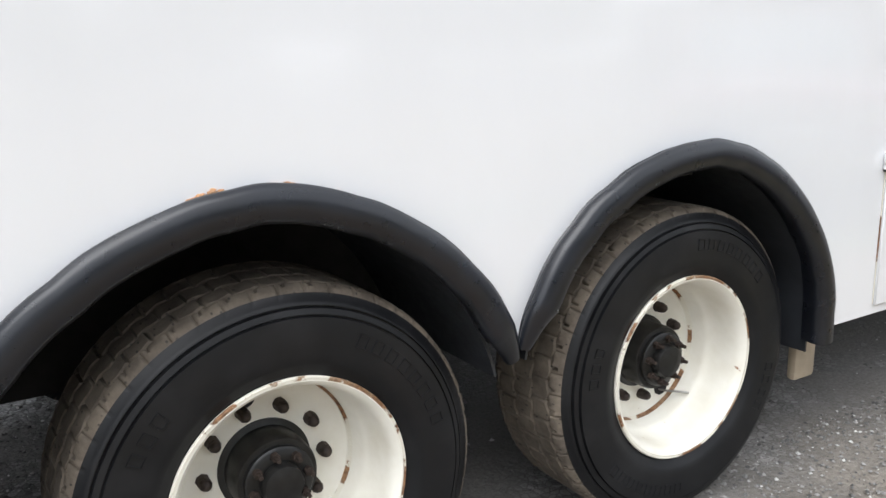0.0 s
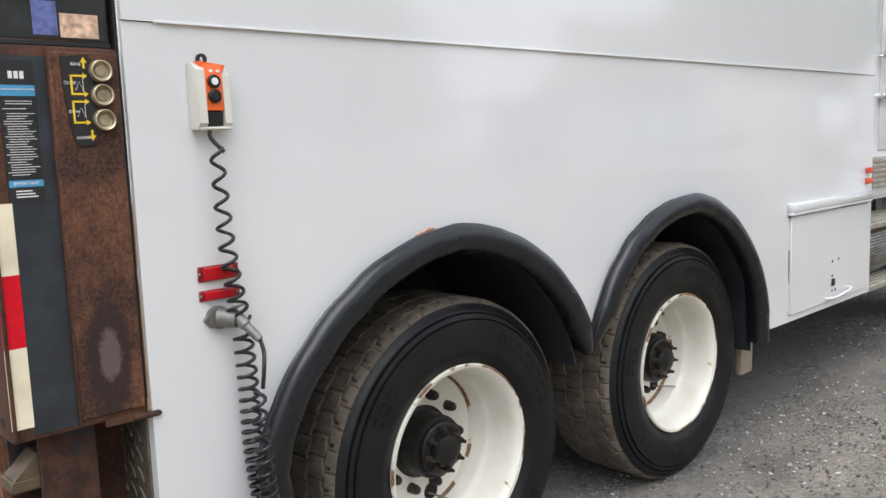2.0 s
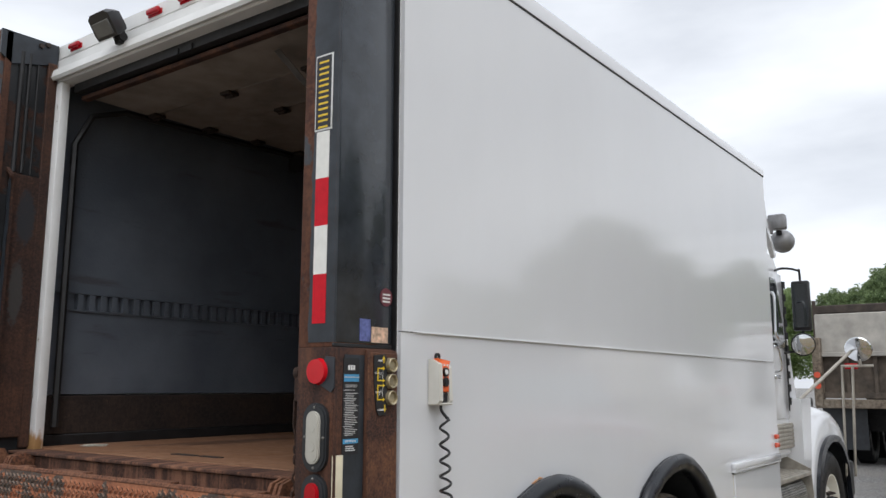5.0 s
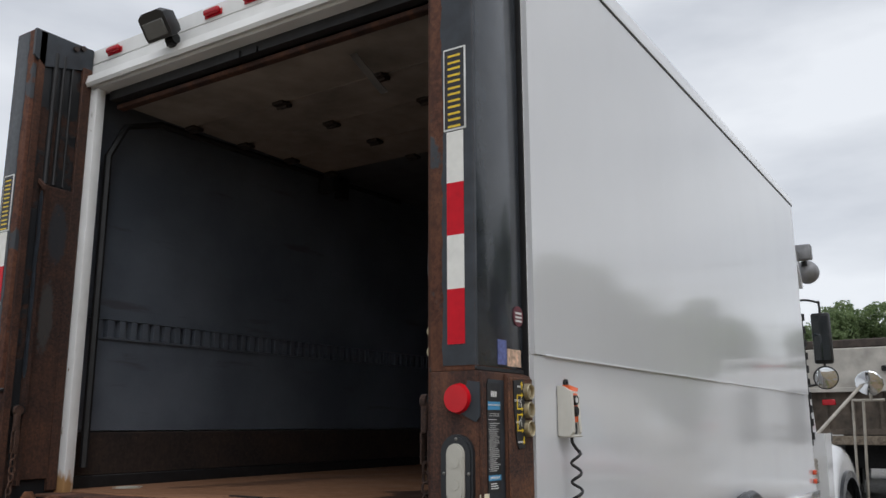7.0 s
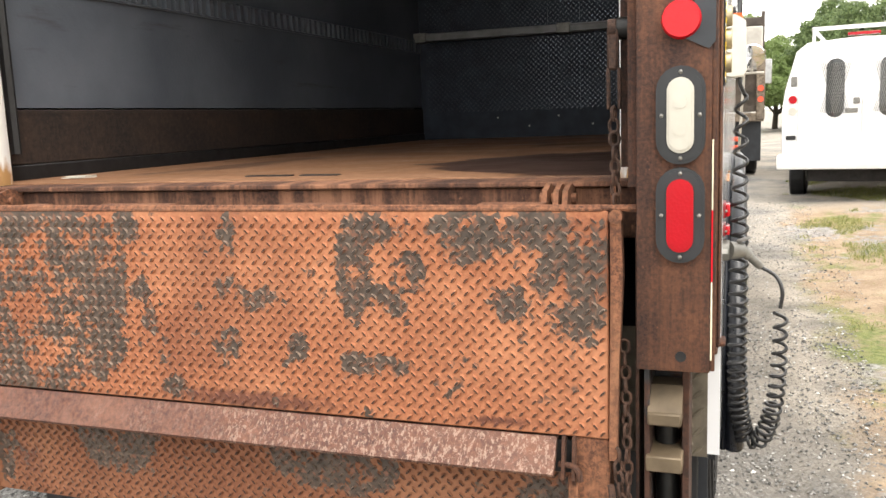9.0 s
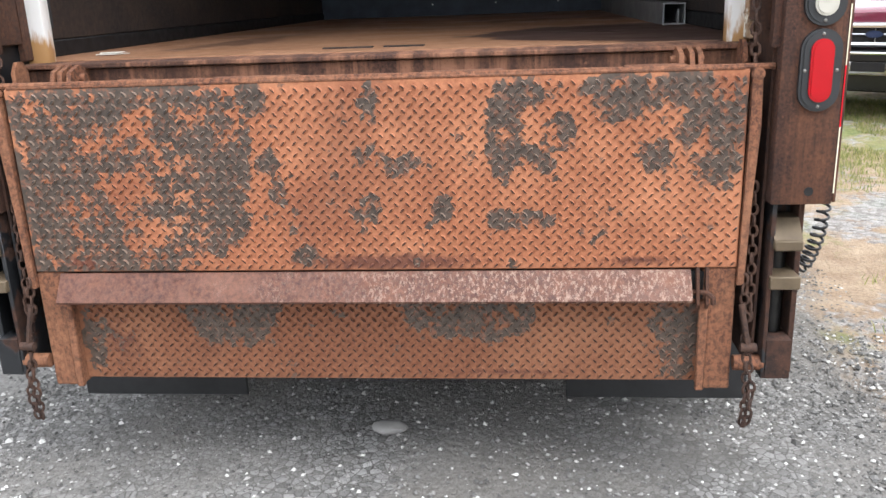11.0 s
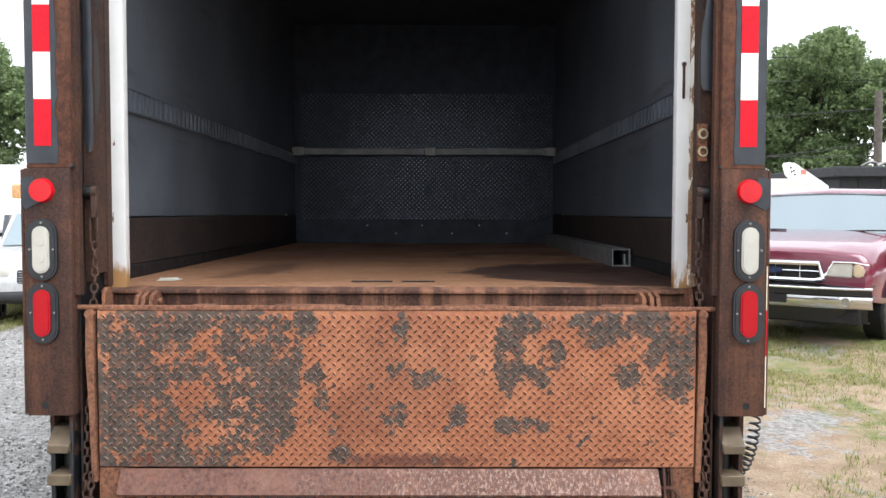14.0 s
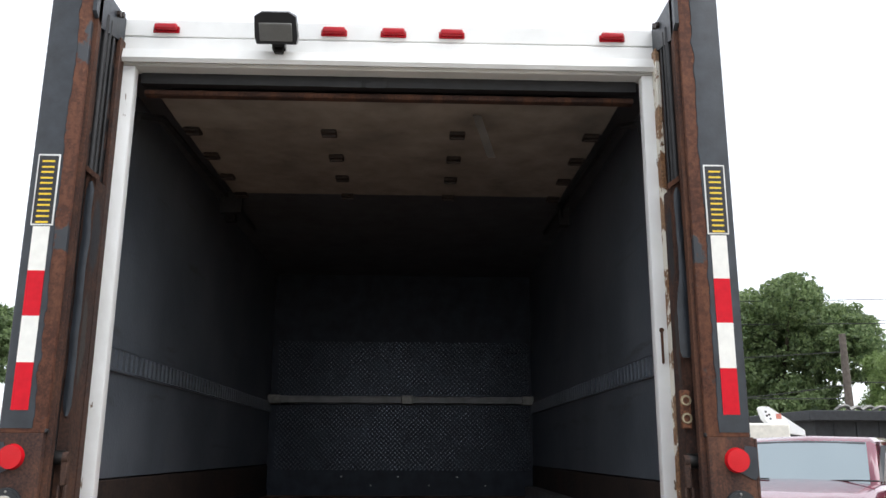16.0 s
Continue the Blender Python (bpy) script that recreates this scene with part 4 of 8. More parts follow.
def rear_wheel(x, y, z, turn, mirror_side=False):
    """A deep-dished wheel; its axis points outwards along the local z."""
    m = pose(x, y, z) @ (pose(0, 0, 0, -90, 0, 0) if mirror_side else OUT) @ Matrix.Diagonal((0.962, 0.962, 1.0, 1.0))
    if not WHEEL_PARTS:
        tyre = part("wheel", tyre_mesh(), [RUBBER, TREAD], truck, "worn wide truck tyre on a cream deep-dish rim", m, angle=50)
        rim = B()
        prof = [(0.293, 0.155), (0.306, 0.160), (0.313, 0.170), (0.311, 0.178), (0.302, 0.180), (0.292, 0.172), (0.282, 0.150), (0.279, 0.10), (0.276, 0.06), (0.266, 0.045), (0.258, 0.03), (0.254, -0.02), (0.244, -0.034), (0.22, -0.036), (0.12, -0.030), (0.05, -0.030), (0.05, -0.045), (0.262, -0.05), (0.288, 0.0), (0.288, 0.14)]
        lathe(rim, prof, 72, closed=True)
        ob = part("rim", rim, RIM, tyre, "cream-painted steel rim", pose(0, 0, 0))
        WHEEL_PARTS["tyre"], WHEEL_PARTS["sub"] = tyre, [(ob, pose(0, 0, 0))]
        ring = B()
        lathe(ring, [(0.2545, -0.023), (0.2530, -0.016), (0.2500, -0.022), (0.246, -0.0295), (0.250, -0.034)], 72, closed=True)
        ob2 = part("rust_band", ring, RIM_RUST, tyre, "rusty band where disc and barrel meet", pose(0, 0, 0))
        edge = B()
        lathe(edge, [(0.3045, 0.1805), (0.3105, 0.1785), (0.3125, 0.174), (0.3145, 0.176), (0.311, 0.1815)], 72, closed=True)
        ob3 = part("rim_edge", edge, RIM_RUST, tyre, "", pose(0, 0, 0))
        hub = B()
        lathe(hub, [(0.0, 0.118), (0.03, 0.118), (0.052, 0.112), (0.058, 0.10), (0.058, 0.084), (0.088, 0.083), (0.094, 0.078), (0.094, 0.066), (0.108, 0.064), (0.112, 0.055), (0.114, -0.02), (0.13, -0.026), (0.13, -0.036), (0.0, -0.036)], 40)
        ob4 = part("hub", hub, HUBM, tyre, "greasy black hub", pose(0, 0, 0))
        sub_parts = [(o, pose(0, 0, 0)) for o in (ob2, ob3, ob4)]
        stud = cyl(B(), (0.076, 0, 0.075), (0.076, 0, 0.098), 0.0125, n=6)
        cyl(stud, (0.076, 0, 0.095), (0.076, 0, 0.118), 0.0075, 0.006, 8)
        lug = cyl(B(), (0.1675, 0, -0.034), (0.1675, 0, -0.006), 0.0195, 0.018, 8)
        bmesh.ops.create_uvsphere(lug, u_segments=10, v_segments=6, radius=0.0165, matrix=Matrix.Translation((0.1675, 0, -0.004)))
        hole = cyl(B(), (0.205, 0, -0.0365), (0.205, 0, -0.0325), 0.032, n=24)
        for nm, bmx, mat, turns, lab in (("axle_stud", stud, NUT, [10 + 45 * i for i in range(8)], ""), ("wheel_nut", lug, NUT, [36 * i for i in range(10)], "dark rusty wheel nut"), ("hand_hole", hole, UNDER, [-78, 102], "")):
            o = part(nm, bmx, mat, tyre, lab, pose(0, 0, 0, 0, 0, turns[0]))
            sub_parts.append((o, o.matrix_basis.copy()))
            for q in turns[1:]:
                o2 = again(o, pose(0, 0, 0, 0, 0, q))
                sub_parts.append((o2, pose(0, 0, 0, 0, 0, q)))
        valve = B()
        tube(valve, [(0.03, -0.205, -0.034), (0.045, -0.21, 0.0), (0.075, -0.225, 0.03), (0.09, -0.235, 0.045)], 0.004, 6)
        ob8 = part("valve_stem", valve, ZINC, tyre, "", pose(0, 0, 0))
        mk = part("sidewall_mark", tyre_mark(), RUBBER, tyre, "", pose(0, 0, 0, 0, 0, MARKS[0]))
        sub_parts += [(mk if k == 0 else again(mk, pose(0, 0, 0, 0, 0, q)), pose(0, 0, 0, 0, 0, q)) for k, q in enumerate(MARKS)]
        WHEEL_PARTS["sub"] += sub_parts + [(ob8, pose(0, 0, 0))]
        return tyre
    tyre = again(WHEEL_PARTS["tyre"], m)
    for o, q in WHEEL_PARTS["sub"]:
        again(o, pose(0, 0, 0, 0, 0, turn) @ q, tyre)
    return tyre


rear_wheel(AXLE1, -1.03, 0.479, 0)
rear_wheel(AXLE2, -1.03, 0.511, 24)
rear_wheel(AXLE1, 1.03, 0.479, 12, True)
rear_wheel(AXLE2, 1.03, 0.511, 40, True)


def front_wheel(y, flip):
    m = pose(AXLE3, y, HUBZ) @ (pose(0, 0, 0, -90, 0, 0) if flip else OUT)
    bm = B()
    prof = [(0.288, -0.10), (0.31, -0.135), (0.40, -0.15), (0.48, -0.135), (0.515, -0.11)]
    for g in (-0.5, 0.0, 0.5):
        prof += [(0.52, 0.14 * (g - 0.05)), (0.509, 0.14 * (g - 0.03)), (0.509, 0.14 * (g + 0.03)), (0.52, 0.14 * (g + 0.05))]
    prof += [(0.515, 0.11), (0.49, 0.132), (0.47, 0.142), (0.468, 0.146), (0.40, 0.15), (0.31, 0.135), (0.288, 0.10)]
    lathe(bm, prof, 96, mats=[1 if 4 <= j <= 16 else 0 for j in range(len(prof) - 1)])
    bmesh.ops.recalc_face_normals(bm, faces=bm.faces)
    w = part("wheel", bm, [RUBBER, TREAD], truck, "front tyre on a white steel rim", m, angle=50)
    rim = B()
    lathe(rim, [(0.295, 0.11), (0.308, 0.125), (0.306, 0.134), (0.295, 0.132), (0.283, 0.11), (0.275, 0.06), (0.262, 0.03), (0.22, 0.05), (0.19, 0.085), (0.15, 0.092), (0.11, 0.092), (0.11, 0.07), (0.26, 0.0), (0.288, 0.05)], 56, closed=True)
    part("rim", rim, RIM, w, "", pose(0, 0, 0))
    hub = B()
    lathe(hub, [(0.0, 0.20), (0.05, 0.20), (0.065, 0.19), (0.07, 0.15), (0.10, 0.145), (0.11, 0.13), (0.112, 0.07), (0, 0.07)], 32)
    part("hub", hub, HUBM, w, "", pose(0, 0, 0))
    nut = cyl(B(), (0.14, 0, 0.09), (0.14, 0, 0.12), 0.017, 0.016, 6)
    cyl(nut, (0.14, 0, 0.12), (0.14, 0, 0.15), 0.010, 0.009, 8)
    first_nut = part("wheel_nut", nut, NUT, w, "", pose(0, 0, 0))
    for i in range(1, 10):
        again(first_nut, pose(0, 0, 0, 0, 0, 36 * i))


front_wheel(-1.02, False)
front_wheel(1.02, True)

# belly hatch on the kerb side
bm = B()
box(bm, 3.60, 4.585, -SIDE - 0.012, -SIDE - 0.0005, SILL + 0.035, 1.062, 0.003)
hatch = part("hatch_door", bm, WHITE, truck, "white locker door with worn paint along its foot")
bm = B()
box(bm, 3.575, 4.60, -SIDE - 0.034, -SIDE - 0.0005, 1.085, 1.128, 0.008, 2)
box(bm, 3.575, 4.60, -SIDE - 0.030, -SIDE - 0.001, 1.068, 1.086, 0.004)
part("drip_rail", bm, WHITE, truck, "white drip rail over the locker door")
bm = B()
box(bm, 3.585, 4.59, -SIDE - 0.008, -SIDE - 0.0008, 1.060, 1.069)
part("hatch_gap", bm, BLACK, truck)
for x in (3.594, 4.5865):
    part("hatch_edge", box(B(), x, x + 0.0045, -SIDE - 0.0035, -SIDE - 0.0008, SILL + 0.04, 1.06), RIM_RUST, truck)
bm = B()
tube(bm, smooth_path([(4.02, -1.262, 0.585), (4.03, -1.287, 0.59), (4.10, -1.292, 0.588), (4.22, -1.292, 0.598), (4.30, -1.287, 0.606), (4.31, -1.262, 0.61)], 4), 0.008, 8)
part("hatch_handle", bm, WHITE, hatch, "white wire handle")
for x, z in ((4.10, 0.78), (4.18, 0.785), (4.10, 0.70), (4.10, 0.62), (4.14, 0.62)):
    part("hatch_bolt", cyl(B(), (x, -SIDE - 0.011, z), (x, -SIDE - 0.0145, z), 0.007, n=10), NUT, hatch)
bm = B()
box(bm, 4.09, 4.125, -SIDE - 0.02, -SIDE - 0.011, 0.645, 0.685, 0.004)
part("hatch_catch", bm, NUT, hatch)
for z in (1.185, 1.245):
    bm = box(B(), 4.555, 4.625, -SIDE - 0.022, -SIDE - 0.0005, z - 0.016, z + 0.016, 0.006, 2)
    part("side_marker", bm, MARKER_L, truck, "small red-orange side marker")

# mudflaps, mud guard bracket
for s in (-1, 1):
    bm = box(B(), 0.50, 0.512, s * 0.575, s * 1.19, 0.082, 0.80, 0.004)
    part("mudflap", bm, BLACK, truck, "black rubber mudflap")
bm = B()
box(bm, 3.30, 3.42, -1.16, -1.12, 0.30, 0.56, 0.015, 2)
part("mud_guard_bracket", bm, plain("tan_bracket", (0.33, 0.27, 0.2), 0.6, var=0.2), truck)

# ---- cargo space ----
for s in (-1, 1):
    for z0, z1 in ((1.56, 1.985), (2.085, ROOF + 0.02)):
        bm = box(B(), X0 + 0.1, X1 - 0.06, s * 1.13, s * 1.215, z0, z1)
        part("wall_lining", bm, LINING, truck, "dark grey dimpled wall lining")
    bm = box(B(), X0 + 0.1, X1 - 0.06, s * 1.125, s * 1.215, DECKZ + 0.055, 1.552, 0.003)
    part("kick_plate", bm, KICK, truck, "rusty kick plate along the deck")
    part("wall_foot", box(B(), X0 + 0.1, X1 - 0.06, s * 1.118, s * 1.215, DECKZ, DECKZ + 0.053, 0.003), BLACK, truck, "black foot angle along the wall")
for s in (-1, 1):
    bm = B()
    box(bm, X0 + 0.1, X1 - 0.06, s * 1.15, s * 1.215, 1.985, 2.085)
    for z in (1.985, 2.078):
        box(bm, X0 + 0.1, X1 - 0.06, s * 1.118, s * 1.15, z, z + 0.008)
    for x in np.arange(X0 + 0.16, X1 - 0.1, 0.066):
        box(bm, x, x + 0.032, s * 1.118, s * 1.152, 1.995, 2.075)
    part("lashing_rail", bm, LINING, truck, "slotted lashing rail along the wall")
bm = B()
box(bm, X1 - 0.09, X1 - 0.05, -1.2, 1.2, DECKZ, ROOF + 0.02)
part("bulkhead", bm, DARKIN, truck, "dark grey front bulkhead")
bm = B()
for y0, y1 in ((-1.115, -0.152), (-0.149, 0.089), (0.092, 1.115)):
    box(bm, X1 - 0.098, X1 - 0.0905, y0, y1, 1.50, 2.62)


def lugs(bm, y0, y1, z0, z1, x, pitch, length, width, height, sx=-1.0, crown=0):
    """Raised tread-plate bars, two directions in turn, on a plate that faces along x."""
    for i in range(int((z1 - z0) / (pitch / 2))):
        for j in range(int((y1 - y0) / pitch)):
            y, z = y0 + (j + (0.75 if i % 2 else 0.25)) * pitch, z0 + (i + 0.5) * pitch / 2
            a = radians(45 if i % 2 else -45)
            c, s = math.cos(a), math.sin(a)
            pts = [(-length / 2, -width * 0.12), (-length * 0.12, -width / 2), (length * 0.30, -width * 0.42), (length / 2, width * 0.12), (length * 0.12, width / 2), (-length * 0.30, width * 0.42)]
            vs = [bm.verts.new((x, y + u * c - v * s, z + u * s + v * c)) for u, v in pts]
            top = [bm.verts.new((x + sx * height, y + u * 0.82 * c - v * 0.56 * s, z + u * 0.82 * s + v * 0.56 * c)) for u, v in pts]
            bm.faces.new(top if sx < 0 else top[::-1]).material_index = crown
            for k in range(6):
                q = (vs[k], vs[(k + 1) % 6], top[(k + 1) % 6], top[k])
                bm.faces.new(q)


# Flats are coloured dark as if unlit; only the aluminium crowns catch a glint.
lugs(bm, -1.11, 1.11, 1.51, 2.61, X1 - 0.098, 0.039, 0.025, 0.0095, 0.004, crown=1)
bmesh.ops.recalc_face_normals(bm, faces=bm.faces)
part("tread_plate_panel", bm, [DARKIN, ALU_PLATE], truck, "tread-plate panel on the bulkhead, flats coloured dark so its aluminium bars glint", angle=20)
bm = B()
box(bm, X1 - 0.21, X1 - 0.12, -1.125, 1.125, 2.065, 2.125, 0.006)
beam = solid("shoring_beam", bm, TUBE_GREY, "aluminium shoring beam spanning the cargo space", "cargo beam")
for y in (1.08, -1.08, -0.05):
    bm = box(B(), X1 - 0.222, X1 - 0.115, y - 0.05, y + 0.05, 2.058, 2.132, 0.005)
    part("beam_sleeve", bm, ZINC, beam)
bm = B()
box(bm, X0 + 0.1, X1 - 0.06, -1.2, 1.2, ROOF + 0.001, ROOF + 0.028)
part("ceiling", bm, CEIL, truck, "dull grey ceiling sheet")
for y, z in ((0.5, 1.46), (0.02, 1.46), (-0.48, 1.46), (0.25, 1.39), (-0.24, 1.39), (-0.72, 1.39)):
    part("bulkhead_rivet", cyl(B(), (X1 - 0.09, y, z), (X1 - 0.096, y, z), 0.006, n=8), PRINT, truck)

# roll-up door, run back under the roof
DZ = 3.075
for i, x in enumerate((0.44, 0.80, 1.16, 1.52)):
    bm = B()
    box(bm, x + 0.004, x + 0.344, -0.95, 0.95, DZ + 0.012 * i, DZ + 0.022 + 0.012 * i, 0.006)
    part("door_panel", bm, DOORPANEL, truck, "grimy beige roll-up door panel under the roof")
    part("panel_joint", box(B(), x + 0.336, x + 0.370, -0.95, 0.95, DZ + 0.018 + 0.012 * i, DZ + 0.032 + 0.012 * i), UNDER, truck)
    for y in (-0.29, 0.29, -0.9, 0.9):
        bm_hinge = B()
        box(bm_hinge, x + 0.315, x + 0.385, y - 0.035, y + 0.035, DZ - 0.018 + 0.012 * i, DZ + 0.012 * i, 0.004)
        cyl(bm_hinge, (x + 0.352, y - 0.03, DZ - 0.02 + 0.012 * i), (x + 0.352, y + 0.03, DZ - 0.02 + 0.012 * i), 0.008, n=8)
        part("door_hinge", bm_hinge, NUT, truck)
bm = B()
box(bm, 0.40, 0.442, -1.0, 1.0, DZ - 0.006, DZ + 0.018, 0.005)
part("door_bottom_bar", bm, RUST, truck, "rusty bottom bar of the roll-up door")
for s in (-1, 1):
    bm = B()
    tube(bm, [(0.42, s * 1.06, 1.4), (0.42, s * 1.06, 2.85), (0.50, s * 1.05, 3.02), (0.66, s * 1.0, 3.07), (2.7, s * 0.985, 3.12)], 0.018, 6)
    box(bm, 2.05, 2.12, s * 1.0 - 0.03, s * 1.0 + 0.03, 3.0, 3.14)
    box(bm, 1.88, 1.93, s * 0.93 - 0.03, s * 0.99 + 0.03, 3.0, 3.12)
    part("door_track", bm, BLACK, truck)
bm = B()
loft(bm, [[(0.52 + 0.03 * k, -0.36 - 0.018 * k + w, DZ - 0.02 - 0.036 * k - 0.004 * (k % 2)) for w in (-0.018, 0.018)] for k in range(5)], cap=False)
bmesh.ops.solidify(bm, geom=bm.faces[:], thickness=0.003)
part("pull_strap", bm, plain("frayed_webbing", (0.06, 0.05, 0.042), 0.9, var=0.3), truck, "frayed pull strap hanging from the door")
bm = B()
box(bm, 0.36, 0.40, -1.0, 1.0, 3.10, 3.20)
for y0, y1 in ((0.02, 0.10), (0.12, 0.24)):
    box(bm, 0.352, 0.36, y0, y1, 3.095, 3.125)
part("door_header_seal", bm, BLACK, truck)

# square tube left lying on the deck
bm = B()
for q in ((-0.046, 0.046, 0.0, 0.006), (-0.046, 0.046, 0.082, 0.088), (-0.046, -0.04, 0.006, 0.082), (0.04, 0.046, 0.006, 0.082)):
    box(bm, 0.0, 2.9, q[0], q[1], q[2], q[3])
box(bm, 0.01, 0.05, -0.022, -0.016, 0.006, 0.06)
solid("metal_tube", bm, TUBE_GREY, "grey square metal tube lying on the rusty deck", "tube", m=pose(1.46, -1.060, DECKZ, 0, 0, -0.3))
bm = B()
for k in range(2):
    box(bm, -0.05, 0.05, -0.035, 0.035, 0.001 + 0.004 * k, 0.004 + 0.004 * k, 0, 1, pose(0.02 * k, 0.01 * k, 0, 0, 2, 20 * k))
solid("flat_scrap", bm, CREAM, "scrap of pale card lying on the deck", "litter", m=pose(0.56, 0.93, DECKZ))
for x, y, l_ in ((0.50, 0.12, 0.16), (0.50, -0.06, 0.13)):
    bm = box(B(), x - 0.015, x + 0.015, y - l_ / 2, y + l_ / 2, DECKZ - 0.001, DECKZ + 0.004)
    part("deck_slot", bm, UNDER, truck)

# ---- rear frame ----
for s in (-1, 1):
    bm = B()
    box(bm, X0 - 0.01, X0 + 0.038, s * 1.005, s * 1.10, DECKZ - 0.01, 3.145, 0.006, 2)
    box(bm, X0 - 0.004, X0 + 0.07, s * 1.097, s * 1.235, 0.9, ROOF + 0.02)
    jamb = part("door_jamb", bm, JAMB, truck, "worn white door jamb with rust at its foot")
    if s < 0:
        bm = box(B(), X0 - 0.016, X0 - 0.0105, s * 1.024, s * 1.034, 1.99, 2.115, 0.003)
        cyl(bm, (X0 - 0.018, s * 1.029, 2.115), (X0 - 0.0105, s * 1.029, 2.115), 0.0085, n=12)
        part("latch_pin", bm, RUST, jamb, "rusty latch pin on the jamb")
bm = B()
box(bm, X0 - 0.008, X0 + 0.07, -1.11, 1.11, 3.145, 3.27, 0.004)
box(bm, X0 - 0.004, X0 + 0.07, -1.11, 1.11, 3.274, 3.35, 0.004)
part("header", bm, HEADER, truck, "white header over the cargo door")
bm = B()
prism(bm, [(X0 - 0.008, 3.215), (X0 - 0.035, 3.205), (X0 - 0.045, 3.165), (X0 - 0.035, 3.15), (X0 - 0.008, 3.158)], "xz", -1.075, 1.055)
part("drip_rail", bm, HEADER, truck)
for y in (0.897, 0.230, -0.008, -0.243, -0.894):
    bm_l, bm_b = B(), B()
    box(bm_l, X0 - 0.030, X0 - 0.010, y - 0.046, y + 0.046, 3.296, 3.324, 0.009, 3)
    box(bm_b, X0 - 0.012, X0 - 0.003, y - 0.052, y + 0.052, 3.290, 3.318, 0.003)
    k = part("marker_lamp", bm_l, RED_L, truck, "small red marker lamp on the header")
    part("marker_base", bm_b, RED_L, k)


def work_lamp():
    lamp = thing("work_lamp", "black square work lamp with a ribbed lens, bolted over the door", "lamp")
    m = pose(X0 - 0.10, 0.440, 3.268, 0, -36, 0) @ Matrix.Scale(0.84, 4)
    bm = B()
    loft(bm, [[(-0.055 + d, y * k, z * k) for y, z in ((-0.09, -0.062), (0.09, -0.062), (0.098, -0.03), (0.094, 0.062), (0.06, 0.082), (-0.06, 0.082), (-0.094, 0.062), (-0.098, -0.03), (-0.09, -0.062))] for d, k in ((0.0, 1.0), (0.03, 1.02), (0.09, 0.8), (0.105, 0.5))])
    part("housing", bm, BLACKPL, lamp, "", m)
    bm = box(B(), -0.062, -0.054, -0.075, 0.075, -0.048, 0.035, 0.003)
    part("lens", bm, WORK_L, lamp, "ribbed dusty lens", m)
    for i in range(9):
        part("lens_rib", box(B(), -0.066, -0.0625, -0.07, 0.07, -0.044 + i * 0.0085, -0.040 + i * 0.0085), WORK_L, lamp, "", m)
    bm = B()
    cyl(bm, (X0 - 0.045, 0.415, 3.225), (X0 - 0.045, 0.465, 3.225), 0.022, n=14)
    box(bm, X0 - 0.065, X0 - 0.004, 0.422, 0.458, 3.190, 3.212, 0.004)
    box(bm, X0 - 0.060, X0 - 0.030, 0.424, 0.456, 3.200, 3.260, 0.004)
    part("bracket", bm, HUBM, lamp)


work_lamp()
bm = B()
box(bm, 0.22, X0 + 0.02, -1.06, 1.06, 1.16, 1.285, 0.004)
box(bm, 0.20, X0 + 0.03, -1.06, 1.06, 1.287, DECKZ - 0.004, 0.003)
part("rear_sill", bm, SILLM, truck, "rust-streaked rear sill")

# ---- tail lift ----
lift = thing("tail_lift", "rusty column tail lift with a folded tread-plate platform", "tail lift")


def chain(path, link=0.032, r=0.0042):
    """Oval links along a path, each turned a quarter against the last."""
    bm = B()
    pts = smooth_path(path, 10)
    d, last, n = 0.0, pts[0], 0
    for a, b in zip(pts, pts[1:]):
        d += (b - a).length
        if d >= link * 0.72:
            d = 0.0
            ax = (b - last).normalized()
            m = Matrix.Translation((last + b) / 2) @ ax.to_track_quat("X", "Z").to_matrix().to_4x4() @ pose(0, 0, 0, 45 + 90 * (n % 2), 0, 0)
            ring = []
            for k in range(12):
                t = 2 * math.pi * k / 12
                u = (link * 0.5 - 0.009) * (1 if math.cos(t) > 0 else -1) * (abs(math.cos(t)) ** 0.5)
                ring.append(m @ Vector((u + 0.008 * math.cos(t), 0.0105 * math.sin(t), 0)))
            ring.append(ring[0])
            tube(bm, ring, r, 5, cap=False)
            last = b
            n += 1
    return bm


def oval(bm, x0, x1, cy, cz, w, h, n=10):
    """A flat stadium that faces along x."""
    poly = []
    for k in range(n + 1):
        a = math.pi * k / n
        poly.append((cy + w * math.cos(a), cz + h - w + w * math.sin(a)))
    for k in range(n + 1):
        a = math.pi + math.pi * k / n
        poly.append((cy + w * math.cos(a), cz - h + w + w * math.sin(a)))
    return prism(bm, poly, "yz", x0, x1)


